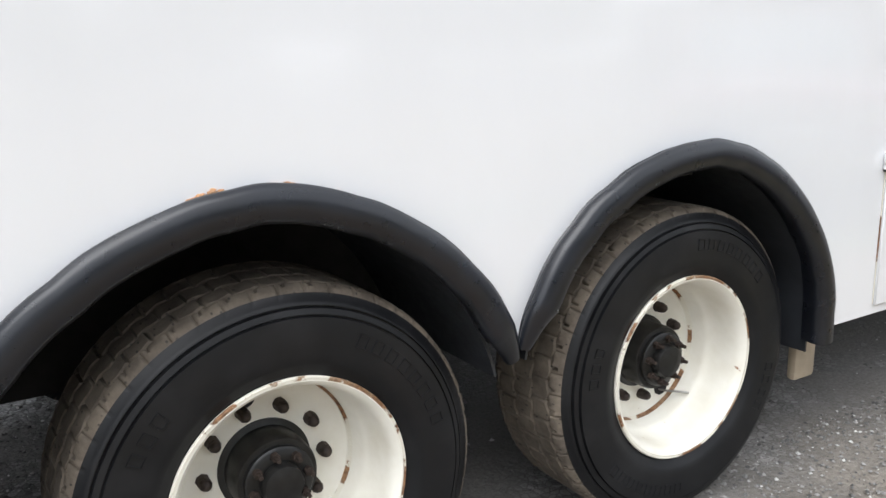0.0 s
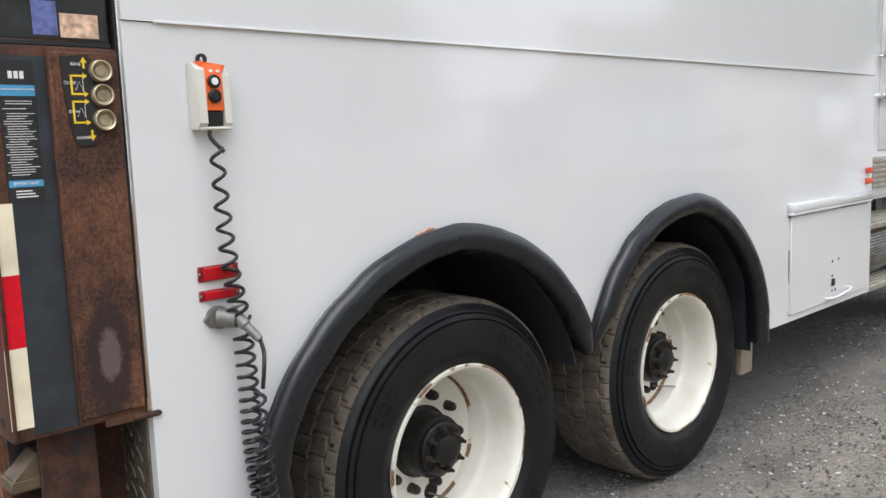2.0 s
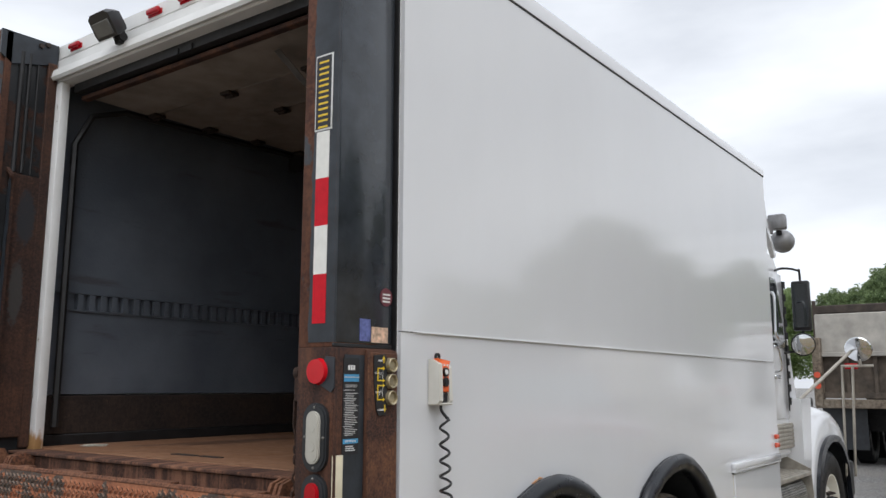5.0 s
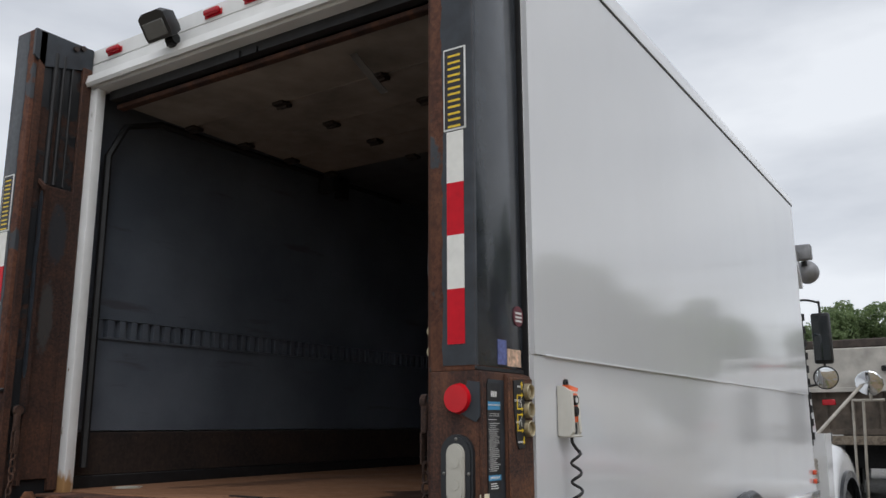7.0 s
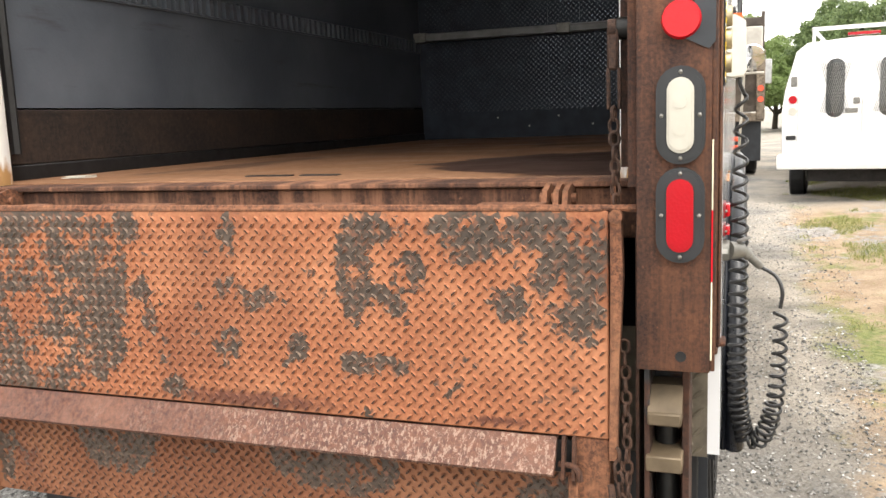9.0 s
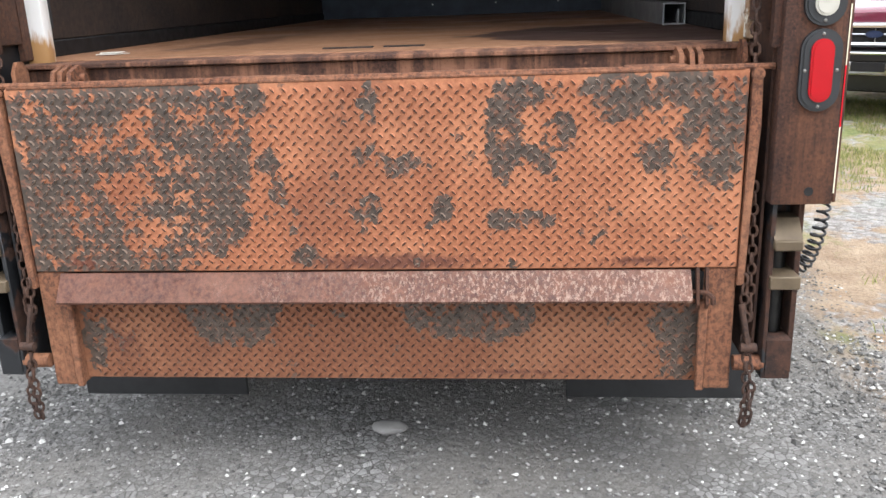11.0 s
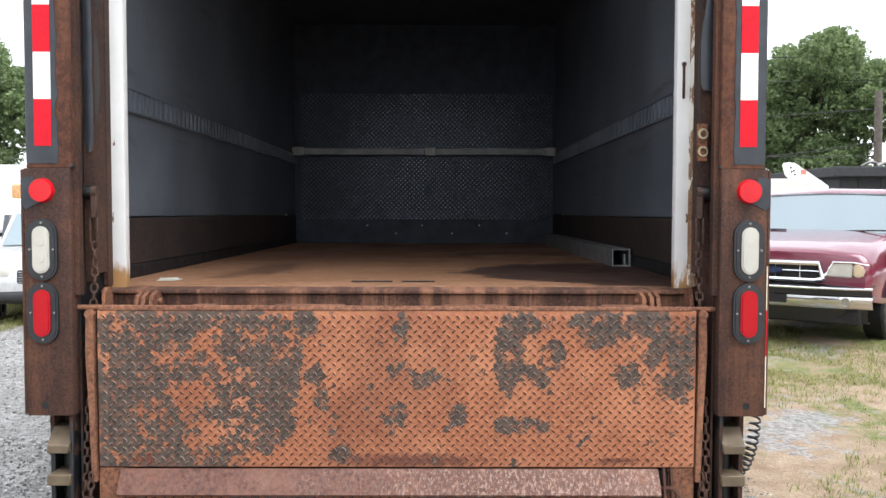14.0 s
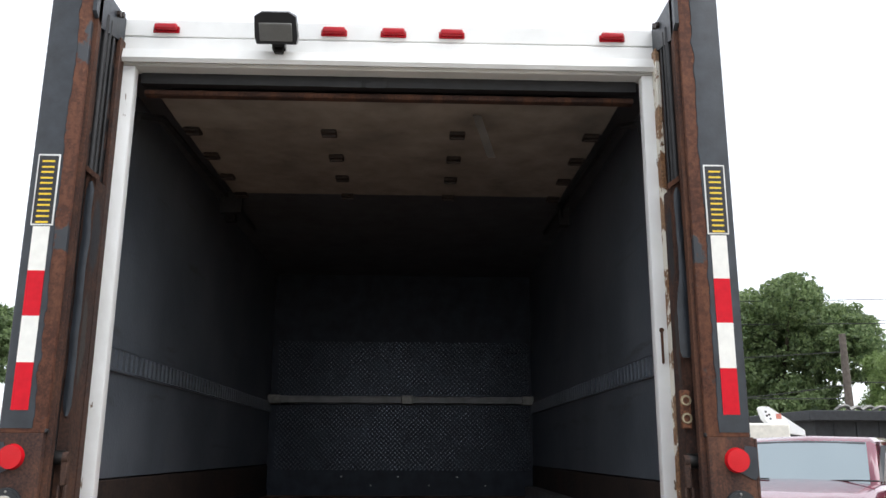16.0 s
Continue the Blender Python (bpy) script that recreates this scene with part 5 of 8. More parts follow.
def column(s):
    """One column; s is -1 on the kerb side."""
    lo, hi = s * 1.078, s * 1.243
    before = set(lift.children)
    bm = B()
    box(bm, 0.010, 0.295, lo, s * 1.233, 0.895, 1.722, 0.004, 2)
    post = part("lower_column", bm, RUST, lift, "dark rusty lower column that carries the tail lamps")
    part("column_lip", box(B(), 0.0005, 0.0085, s * 1.2325, hi, 0.90, 1.718, 0.003, 2), RUST, lift)
    part("column_flank", box(B(), 0.147, 0.2945, s * 1.2325, hi, 0.90, 1.718, 0.003, 2), RUST, lift)
    bm = B()
    box(bm, 0.013, 0.290, s * 1.075, s * 1.222, 1.722, 3.352, 0.004, 2)
    part("upper_column", bm, POST_PAINT, lift, "upper column with peeling blue-black paint")
    bm = B()
    box(bm, 0.022, 0.289, s * 1.20, s * 1.2255, 1.735, 3.348, 0.008, 2)
    part("column_cladding", bm, CLADDING, lift, "blue-black painted column face")
    zs = [1.737 + 0.0134 * k for k in range(121)]
    inner = [(s * (1.118 + 0.016 * noise.noise((z * 3.1, s * 4, 2.0)) + 0.008 * noise.noise((z * 17.0, s, 5.0)) + 0.004 * noise.noise((z * 60.0, s, 9.0))), z) for z in zs]
    rows = [[(0.0045, y_, z), (0.0005, y_ + s * 0.002, z), (0.0003, s * 1.215, z), (0.006, s * 1.2235, z), (0.02, s * 1.2235, z)] for y_, z in inner]
    part("peeling_paint_sheet", loft(B(), rows), BLUEBLACK, lift, "torn sheet of blue-black paint on the column")
    bm = B()
    box(bm, 0.0135, 0.293, s * 1.071, s * 1.224, 1.722, 1.736, 0.003)
    box(bm, 0.296, X0 - 0.002, s * 1.10, s * 1.235, 0.93, 3.3)
    part("column_seam", bm, BLACK, lift)
    # lamps
    bm = B()
    bmesh.ops.create_cone(bm, cap_ends=True, segments=40, radius1=0.041, radius2=0.037, depth=0.016, matrix=pose(-0.008, s * 1.17, 1.648, 0, -90, 0))
    part("round_reflector", bm, RED_ROUND, lift, "round red reflector")
    bm = B()
    prism(bm, [(s * (1.17 + 0.005), 1.61), (s * 1.225, 1.585), (s * 1.238, 1.60), (s * 1.238, 1.69), (s * 1.20, 1.695)], "yz", -0.003, 0.002)
    part("paint_patch", bm, BLUEBLACK, lift)
    for cz, lens, lab in ((1.452, WHITE_L, "clear oval reversing lamp"), (1.242, RED_L, "red oval tail lamp")):
        bm = B()
        oval(bm, -0.012, 0.001, s * 1.17, cz, 0.050, 0.102)
        oval(bm, -0.015, -0.010, s * 1.17, cz, 0.043, 0.095)
        g = part("oval_lamp", bm, GROMMET, lift, lab)
        bm = B()
        oval(bm, -0.021, -0.014, s * 1.17, cz, 0.0275, 0.078)
        oval(bm, -0.024, -0.020, s * 1.17, cz, 0.0225, 0.072)
        if lens is WHITE_L:
            for k in range(2):
                cyl(bm, (-0.0255, s * 1.17, cz - 0.028 + 0.056 * k), (-0.0235, s * 1.17, cz - 0.028 + 0.056 * k), 0.014, n=18)
        part("lens", bm, lens, g)
        for dy, dz in ((0.0385, 0), (-0.0385, 0), (0, 0.089), (0, -0.089)):
            bm = B()
            bmesh.ops.create_uvsphere(bm, u_segments=8, v_segments=6, radius=0.005, matrix=Matrix.Translation((-0.014, s * 1.17 + dy, cz + dz)))
            part("screw", bm, ZINC, g)
    bm = B()
    cyl(bm, (-0.001, s * 1.172, 0.930), (0.006, s * 1.172, 0.930), 0.012, n=14)
    part("bolt_hole", bm, UNDER, lift)
    # striped tape and maker's plate on the rear face
    for k, mat in enumerate((TAPE_R, TAPE_W, TAPE_R, TAPE_W)):
        bm = box(B(), -0.0015, 0.0012, s * 1.136, s * 1.192, 1.795 + 0.1535 * k, 1.795 + 0.1535 * (k + 1))
        part("tape_stripe", bm, mat, lift)
    bm = box(B(), -0.0025, 0.0012, s * 1.126, s * 1.202, 2.412, 2.668, 0.001)
    plate = part("maker_plate", bm, PRINT, lift, "black plate with yellow marks and a white rim")
    bm = box(B(), -0.0035, -0.002, s * 1.131, s * 1.197, 2.418, 2.662)
    part("plate_field", bm, DECAL, plate)
    bm = B()
    yc = s * 1.164
    for k in range(6):
        z = 2.640 - 0.0395 * k
        for v0, v1 in ((-1.0, -0.55), (0.45, 0.9)):
            box(bm, -0.0045, -0.003, yc - 0.021, yc + 0.021, z - 0.008 + 0.0145 * v0, z - 0.008 + 0.0145 * v1)
    tagged(part("plate_mark", bm, YELLOWP, plate), kind="stuff")
    for ob in set(lift.children) - before:
        ob.matrix_basis = Matrix.Translation((0.010 if not ob.name.startswith(("column_flank", "column_cladding", "column_seam", "lower_column", "upper_column")) else 0.0, 0, 0)) @ ob.matrix_basis
    # inner channel between column and jamb
    bm = box(B(), 0.10, 0.115, s * 1.034, s * 1.069, 1.34, 2.63)
    part("inner_channel", bm, INNER, lift, "rusted inner channel of the column")
    bm = box(B(), 0.268, 0.2935, s * 1.086, s * 1.108, DECKZ, 3.12, 0.002)
    part("jamb_flange", bm, RIM_RUST, lift, "rusty cream flange beside the jamb")
    part("inner_cover", box(B(), 0.117, 0.262, s * 1.052, s * 1.062, 1.36, 2.63, 0.003), INNER, lift, "rusty inner cover with flaking black paint")
    for x, r_ in ((0.115, 0.012), (0.155, 0.009), (0.20, 0.006)):
        part("guide_rib", cyl(B(), (x, s * 1.064, 2.64), (x, s * 1.064, 3.26), r_, n=10), BLACK, lift)
    part("channel_flange", box(B(), 0.245, 0.2935, s * 1.050, s * 1.0685, 1.31, 3.24, 0.003), RIM_RUST if s < 0 else INNER, lift)
    bm = box(B(), 0.06, 0.30, s * 1.070, s * 1.0775, 0.4, 3.34)
    part("channel_web", bm, INNER if s < 0 else WEB, lift)
    bm = box(B(), 0.03, 0.059, s * 1.058, s * 1.0775, 1.30, 3.34)
    part("channel_lip", bm, RUST, lift)
    bm = B()
    n_ = 26
    rows = []
    for q in range(n_):
        f_ = q / (n_ - 1)
        z = (2.60 - 0.82 * f_) if s > 0 else (2.61 - 0.62 * f_)
        w0 = (1.034 + 0.006 * noise.noise((z * 9, 1, 1))) if s > 0 else (1.042 - 0.017 * max(0.0, min(1.0, (f_ - 0.52) * 5)) + 0.004 * noise.noise((z * 12, 1, 4)))
        w1 = (1.062 + 0.006 * noise.noise((z * 11, 2, 1))) if s > 0 else (1.067 + 0.004 * noise.noise((z * 9, 3, 1)))
        if q in (0, n_ - 1):
            w0, w1 = w0 + 0.008, w1 - 0.008
        xx = 0.096 - (0.0 if s > 0 else 0.022 * f_) - 0.004 * noise.noise((z * 6, 5, 5))
        rows.append([(xx, s * w0, z), (xx - 0.004, s * (w0 + w1) / 2, z), (xx, s * w1, z)])
    loft(bm, rows, cap=False)
    bmesh.ops.solidify(bm, geom=bm.faces[:], thickness=0.003)
    part("loose_flap", bm, BLUEBLACK, lift, "torn black flap inside the column")
    bm = B()
    prism(bm, [(s * 1.02, 2.60), (s * 1.078, 2.645), (s * 1.078, 2.665), (s * 1.02, 2.62)], "yz", 0.085, 0.10)
    part("channel_brace", bm, RUST, lift)
    bm = B()
    prism(bm, [(0.004, 3.345), (0.004, 3.22), (0.06, 3.18), (0.295, 3.24), (0.295, 3.345)], "xz", s * 1.058, s * 1.073)
    part("head_gusset", bm, BLUEBLACK, lift)
    for x, z in ((0.20, 3.315), (0.235, 3.33)):
        part("gusset_bolt", cyl(B(), (x, s * 1.045, z), (x, s * 1.06, z), 0.014, n=6), NUT, lift)
    # pin, shackle and hanging chain
    bm = B()
    cyl(bm, (0.085, s * 1.030, 1.645), (0.085, s * 1.078, 1.645), 0.024, n=20)
    part("chain_pin", bm, HUBM, lift)
    bm = B()
    cyl(bm, (0.072, s * 1.012, 1.645), (0.072, s * 1.030, 1.645), 0.020, n=14)
    box(bm, 0.058, 0.082, s * 1.010, s * 1.034, 1.555, 1.645, 0.005)
    for q in (1.008, 1.032):
        box(bm, 0.060, 0.080, s * q, s * (q + 0.007), 1.47, 1.56, 0.002)
    part("shackle", bm, CHAIN, lift, "rusty shackle on the chain pin")
    part("chain", chain([(0.07, s * 1.022, 1.475), (0.07, s * 1.024, 1.38), (0.06, s * 1.028, 1.255)]), CHAIN, lift, "rusty lifting chain")
    # lower slider
    for y0, y1, x0, lab in ((1.092, 1.104, 0.03, "rusty slider at the foot of the column"), (1.172, 1.188, 0.072, "")):
        part("slider_cheek", box(B(), x0, 0.195, s * y0, s * y1, 0.385, 0.90, 0.002), WEB, lift, lab)
    part("slider_back", box(B(), 0.15, 0.193, s * 1.1045, s * 1.1715, 0.384, 0.901), WEB, lift)
    part("slider_foot", prism(B(), [(0.03, 0.385), (0.16, 0.375), (0.16, 0.50), (0.03, 0.50)], "xz", s * 1.1045, s * 1.1715), WEB, lift)
    bm = B()
    box(bm, 0.012, 0.16, s * 1.100, s * 1.174, 0.765, 0.795, 0.004)
    prism(bm, [(0.02, 0.795), (0.07, 0.845), (0.13, 0.845), (0.16, 0.795)], "xz", s * 1.100, s * 1.174)
    box(bm, 0.014, 0.15, s * 1.096, s * 1.176, 0.655, 0.692, 0.003)
    part("slider_block", bm, plain("tan_steel", (0.12, 0.088, 0.055), 0.6, 0.3, var=0.4), lift)
    bm = B()
    cyl(bm, (0.12, s * 1.136, 0.42), (0.12, s * 1.136, 0.76), 0.026, n=16)
    cyl(bm, (0.12, s * 1.136, 0.45), (0.12, s * 1.136, 0.50), 0.032, n=16)
    part("ram", bm, HUBM, lift)
    bm = B()
    cyl(bm, (0.05, s * 1.02, 0.425), (0.05, s * 1.10, 0.425), 0.022, n=14)
    part("hinge_pin", bm, RUST_LIGHT, lift)
    part("chain", chain([(0.055, s * 1.045, 0.95), (0.05, s * 1.05, 0.80), (0.045, s * 1.052, 0.68), (0.04, s * 1.055, 0.60), (0.035, s * 1.045, 0.56), (0.03, s * 1.035, 0.62), (0.03, s * 1.030, 0.72)]), CHAIN, lift)
    part("chain", chain([(0.0, s * 1.035, 0.53), (-0.012, s * 1.04, 0.47), (-0.018, s * 1.042, 0.37), (-0.018, s * 1.038, 0.25)]), CHAIN, lift)
    part("chain", chain([(-0.006, s * 1.045, 0.45), (-0.02, s * 1.055, 0.38), (-0.022, s * 1.052, 0.29), (-0.015, s * 1.04, 0.25)]), CHAIN, lift)
    bm = B()
    tube(bm, [(0.0, s * 1.02, 0.62), (-0.012, s * 1.03, 0.56), (-0.018, s * 1.04, 0.50)], 0.008, 6)
    cyl(bm, (-0.018, s * 1.02, 0.50), (-0.018, s * 1.062, 0.50), 0.013, n=10)
    part("chain_hook", bm, CHAIN, lift)


column(-1)
column(1)
bm = B()
box(bm, 0.20, 0.29, -1.2445, -1.236, 0.884, 0.905, 0.003)
box(bm, 0.26, 0.325, -1.262, -1.242, 0.888, 0.90, 0.004)
part("column_foot", bm, RUST, lift)
bm = B()
box(bm, X0 - 0.006, X0 - 0.001, -1.22, -1.0, 0.585, 0.92)
lugs(bm, -1.21, -1.01, 0.59, 0.90, X0 - 0.006, 0.05, 0.045, 0.011, 0.003)
part("tread_plate_end", bm, GALV_PLATE, lift, "dull tread plate behind the column foot", angle=20)

# things on the kerb-side face of the column
ys, yk = -1.2335, -1.2435
bm = box(B(), 0.055, 0.145, ys - 0.0016, ys + 0.001, 0.905, 1.70)
part("paint_band", bm, BLUEBLACK, lift)
bm = box(B(), 0.050, 0.120, ys - 0.0026, ys, 1.40, 1.69)
sticker = part("instruction_label", bm, DECAL, lift, "black instruction label with white lines and blue bars")
for z0, z1 in ((1.618, 1.640), (1.432, 1.446)):
    part("label_bar", box(B(), 0.052, 0.119, ys - 0.0034, ys - 0.002, z0, z1), BLUEP, sticker)
bm = B()
rnd = random.Random(5)
z = 1.608
while z > 1.452:
    a = 0.054 if rnd.random() < 0.3 else 0.060
    box(bm, a, a + 0.035 + 0.022 * rnd.random(), ys - 0.0034, ys - 0.002, z - 0.0013, z)
    z -= 0.0052 if rnd.random() < 0.8 else 0.010
for z in (1.425, 1.419, 1.413):
    box(bm, 0.064, 0.064 + 0.03 + 0.02 * rnd.random(), ys - 0.0034, ys - 0.002, z - 0.0024, z)
for x in (0.070, 0.081, 0.092):
    box(bm, x, x + 0.008, ys - 0.0034, ys - 0.002, 1.653, 1.668)
tagged(part("label_line", bm, PRINT, sticker), kind="stuff")
for text, size, z in (("OPERATING INSTRUCTIONS", 0.0052, 1.631), ("IMPORTANT", 0.009, 1.439)):
    part("lettering", words(text, size), PRINT, sticker, "", pose(0.0855, ys - 0.0038, z, 90, 0, 0))
for z0, z1, mat in ((1.252, 1.400, TAPE_C), (1.098, 1.252, TAPE_R), (0.925, 1.098, TAPE_C)):
    bm = B()
    box(bm, 0.010, 0.054, ys - 0.0030, ys, z0, z1)
    part("side_tape", bm, mat, lift)
bm = B()
box(bm, 0.148, 0.292, yk - 0.006, yk + 0.001, 0.915, 1.71, 0.003)
part("side_cover", bm, COVER, lift, "rusty side cover of the column")
bm = B()
poly = [(0.170, 1.700), (0.225, 1.705), (0.232, 1.69), (0.236, 1.545), (0.228, 1.515), (0.196, 1.512), (0.184, 1.53), (0.172, 1.62)]
prism(bm, poly, "xz", yk - 0.010, yk - 0.005)
panel = part("switch_panel", bm, DECAL, lift, "black switch panel with yellow arrows and three push buttons")
ya, yb = yk - 0.0115, yk - 0.0095
for z0, z1 in ((1.660, 1.622), (1.606, 1.562)):
    bm = box(B(), 0.186, 0.190, ya, yb, z1, z0)
    for z in (z0, z1):
        box(bm, 0.186, 0.214, ya, yb, z - 0.002, z + 0.002)
        prism(bm, [(0.213, z - 0.006), (0.213, z + 0.006), (0.222, z)], "xz", ya, yb)
    part("double_arrow", bm, YELLOWP, panel, "yellow double arrow")
bm = box(B(), 0.214, 0.218, ya, yb, 1.676, 1.690)
prism(bm, [(0.209, 1.688), (0.223, 1.688), (0.216, 1.699)], "xz", ya, yb)
part("arrow", bm, YELLOWP, panel, "yellow arrow")
bm = box(B(), 0.221, 0.225, ya, yb, 1.532, 1.546)
prism(bm, [(0.216, 1.534), (0.230, 1.534), (0.223, 1.523)], "xz", ya, yb)
part("arrow", bm, YELLOWP, panel, "yellow arrow")
for text, x, z in (("RAISE", 0.200, 1.684), ("CLOSE", 0.185, 1.645), ("OPEN", 0.189, 1.585), ("LOWER", 0.204, 1.530)):
    part("lettering", words(text, 0.0085), PRINT, panel, "", pose(x, yk - 0.0106, z, 90, 0, 0))
bm = B()
for z in (1.64, 1.585):
    tube(bm, [(0.196, yk - 0.0105, z - 0.01), (0.204, yk - 0.0105, z + 0.008), (0.212, yk - 0.0105, z - 0.012)], 0.0006, 4)
    tube(bm, [(0.212, yk - 0.0105, z - 0.014), (0.212, yk - 0.0105, z + 0.016)], 0.0006, 4)
tagged(part("panel_mark", bm, PRINT, panel), kind="stuff")
for z in (1.671, 1.620, 1.567):
    bm = B()
    xb = 0.250
    lathe(bm, [(0.0, 0.010), (0.012, 0.010), (0.014, 0.007), (0.017, 0.008), (0.018, 0.016), (0.021, 0.018), (0.023, 0.016), (0.024, 0.0), (0.0, 0.0)], 28, pose(xb, yk - 0.006, z) @ OUT)
    part("push_button", bm, BRASS, lift, "round brass-ringed push button")
# stickers on the upper column
yu = -1.2255
bm = box(B(), 0.130, 0.180, yu - 0.0022, yu + 0.0005, 1.745, 1.815)
part("sticker", bm, plain("faded_blue_sticker", (0.10, 0.12, 0.30), 0.5, var=0.5, scale=60), lift, "faded blue sticker")
bm = box(B(), 0.185, 0.265, yu - 0.0022, yu + 0.0005, 1.742, 1.792)
part("sticker", bm, plain("faded_orange_sticker", (0.62, 0.42, 0.30), 0.5, var=0.6, scale=40), lift, "faded orange and white sticker")
bm = B()
cyl(bm, (0.255, yu + 0.001, 1.892), (0.255, yu - 0.0025, 1.892), 0.030, n=28)
rs = part("sticker", bm, plain("dark_red_sticker", (0.12, 0.02, 0.03), 0.45, var=0.3), lift, "round dark red sticker with pale bars")
bm = B()
for z in (1.889, 1.878, 1.901):
    box(bm, 0.236, 0.274, yu - 0.0032, yu - 0.002, z - 0.003, z + 0.003)
part("sticker_bar", bm, PRINT, rs)
bm = B()
box(bm, 0.085, 0.097, -1.055, -1.018, 1.75, 1.88, 0.004)
ok = part("outlet_plate", bm, RUST_LIGHT, lift, "rusty plate with two pale rings")
for z in (1.845, 1.785):
    bm = B()
    lathe(bm, [(0.012, 0.0), (0.012, 0.006), (0.017, 0.006), (0.019, 0.0)], 18, pose(0.084, -1.037, z, 0, -90, 0), closed=True)
    part("ring", bm, BRASS, ok)

# ---- folded platform ----
bm = B()
box(bm, 0.040, 0.085, -1.012, 1.010, 0.712, 1.248, 0.004)
plat = part("platform_plate", bm, UPPER_PLATE, lift, "rust-orange tread plate with leftovers of dark paint")
bm = B()
lugs(bm, -1.005, 1.005, 0.718, 1.242, 0.040, 0.0322, 0.0215, 0.0098, 0.0068, crown=1)
bmesh.ops.recalc_face_normals(bm, faces=bm.faces)
tagged(part("tread_bar", bm, [UPPER_BAR, UPPER_TOP], plat, angle=20), kind="stuff")
bm = B()
tube(bm, [(0.05, -1.075, 1.252), (0.05, 1.075, 1.256)], 0.0085, 8)
box(bm, 0.038, 0.10, -1.0, 1.0, 1.246, 1.254, 0.002)
for y0, y1 in ((-0.86, -0.70), (-0.38, -0.16), (0.18, 0.42), (0.62, 0.70)):
    box(bm, 0.055, 0.11, y0, y1, 1.254, 1.261, 0.002)
part("platform_edge", bm, RUST_LIGHT, lift)
for s in (-1, 1):
    bm = B()
    for k in (0.0, 0.028, 0.05):
        prism(bm, [(0.10, 1.235), (0.12, 1.285), (0.17, 1.30), (0.22, 1.285), (0.24, 1.22)], "xz", s * (0.845 + k), s * (0.858 + k))
    cyl(bm, (0.17, s * 0.83, 1.262), (0.17, s * 0.92, 1.262), 0.014, n=12)
    part("platform_hinge", bm, RUST_LIGHT, lift)
    bm = B()
    prism(bm, [(0.11, 1.20), (0.11, 1.285), (0.13, 1.315), (0.16, 1.315), (0.18, 1.285), (0.18, 1.20)], "xz", s * 1.008, s * 1.020)
    part("hinge_ear", bm, RUST_LIGHT, lift)
for s in (-1, 1):
    bm = B()
    prism(bm, [(s * 1.018, 1.235), (s * 1.042, 1.235), (s * 1.046, 1.10), (s * 1.036, 0.90), (s * 1.030, 0.665), (s * 1.012, 0.665), (s * 1.016, 0.90), (s * 1.018, 1.05)], "yz", 0.030, 0.062)
    cyl(bm, (0.025, s * 1.03, 1.235), (0.066, s * 1.03, 1.235), 0.016, n=14)
    part("lift_arm", bm, RUST_LIGHT, lift, "rusty flat lifting arm")
    bm = B()
    box(bm, 0.044, 0.115, s * 0.922, s * 1.012, 0.345, 0.710, 0.004)
    box(bm, 0.030, 0.046, s * 0.915, s * 0.938, 0.345, 0.62, 0.003)
    part("lower_stile", bm, RUST_LIGHT, lift)
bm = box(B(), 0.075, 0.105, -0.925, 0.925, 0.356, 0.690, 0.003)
low = part("lower_plate", bm, LOWER_PLATE, lift, "recessed lower tread plate, its rust coloured darker as shade")
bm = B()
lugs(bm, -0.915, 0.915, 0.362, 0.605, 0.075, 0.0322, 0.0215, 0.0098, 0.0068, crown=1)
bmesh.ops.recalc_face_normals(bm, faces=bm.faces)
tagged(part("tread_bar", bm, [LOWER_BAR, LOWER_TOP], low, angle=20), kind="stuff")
bm = B()
prism(bm, [(0.062, 0.704), (0.040, 0.708), (0.000, 0.652), (-0.011, 0.634), (-0.005, 0.626), (0.006, 0.631), (0.048, 0.692)], "xz", -0.888, 0.934)
part("ramp_lip", bm, PINK, lift, "worn pinkish steel ramp lip")
for y in (-0.91, -0.935):
    bm = prism(B(), [(0.03, 0.715), (0.06, 0.715), (0.02, 0.60), (0.008, 0.615)], "xz", y, y + 0.008)
    part("lip_plate", bm, RUST, lift)
bm = B()
tube(bm, [(0.03, -0.895, 0.645), (0.02, -0.93, 0.648), (0.012, -0.945, 0.635), (0.012, -0.948, 0.615)], 0.008, 8)
part("lip_catch", bm, RUST, lift)
bm = B()
tube(bm, [(0.035, 0.925, 0.600), (0.03, 0.918, 0.585), (0.03, 0.922, 0.570)], 0.006, 8)
part("lip_catch", bm, RUST, lift)
bm = B()
box(bm, 0.045, 0.26, -0.93, 0.93, 0.62, 0.70)
box(bm, 0.10, 0.28, -1.0, 1.0, 0.72, 1.16)
part("lift_frame", bm, UNDER, lift)

# ---- pendant control with its coiled cord ----
pend = thing("pendant_control", "orange pendant control in a cream holder, with a black coiled cord", "remote control", at=(0, 0, 0))
px, pz, pf = 0.495, 1.628, -SIDE - 0.0032
bm = B()
prism(bm, [(pf, pz + 0.068), (pf - 0.02, pz + 0.066), (pf - 0.044, pz + 0.050), (pf - 0.048, pz - 0.072), (pf - 0.038, pz - 0.084), (pf, pz - 0.084)], "yz", px - 0.044, px - 0.023)
prism(bm, [(pf, pz + 0.056), (pf - 0.02, pz + 0.056), (pf - 0.034, pz + 0.040), (pf - 0.040, pz - 0.072), (pf - 0.030, pz - 0.084), (pf, pz - 0.084)], "yz", px + 0.026, px + 0.044)
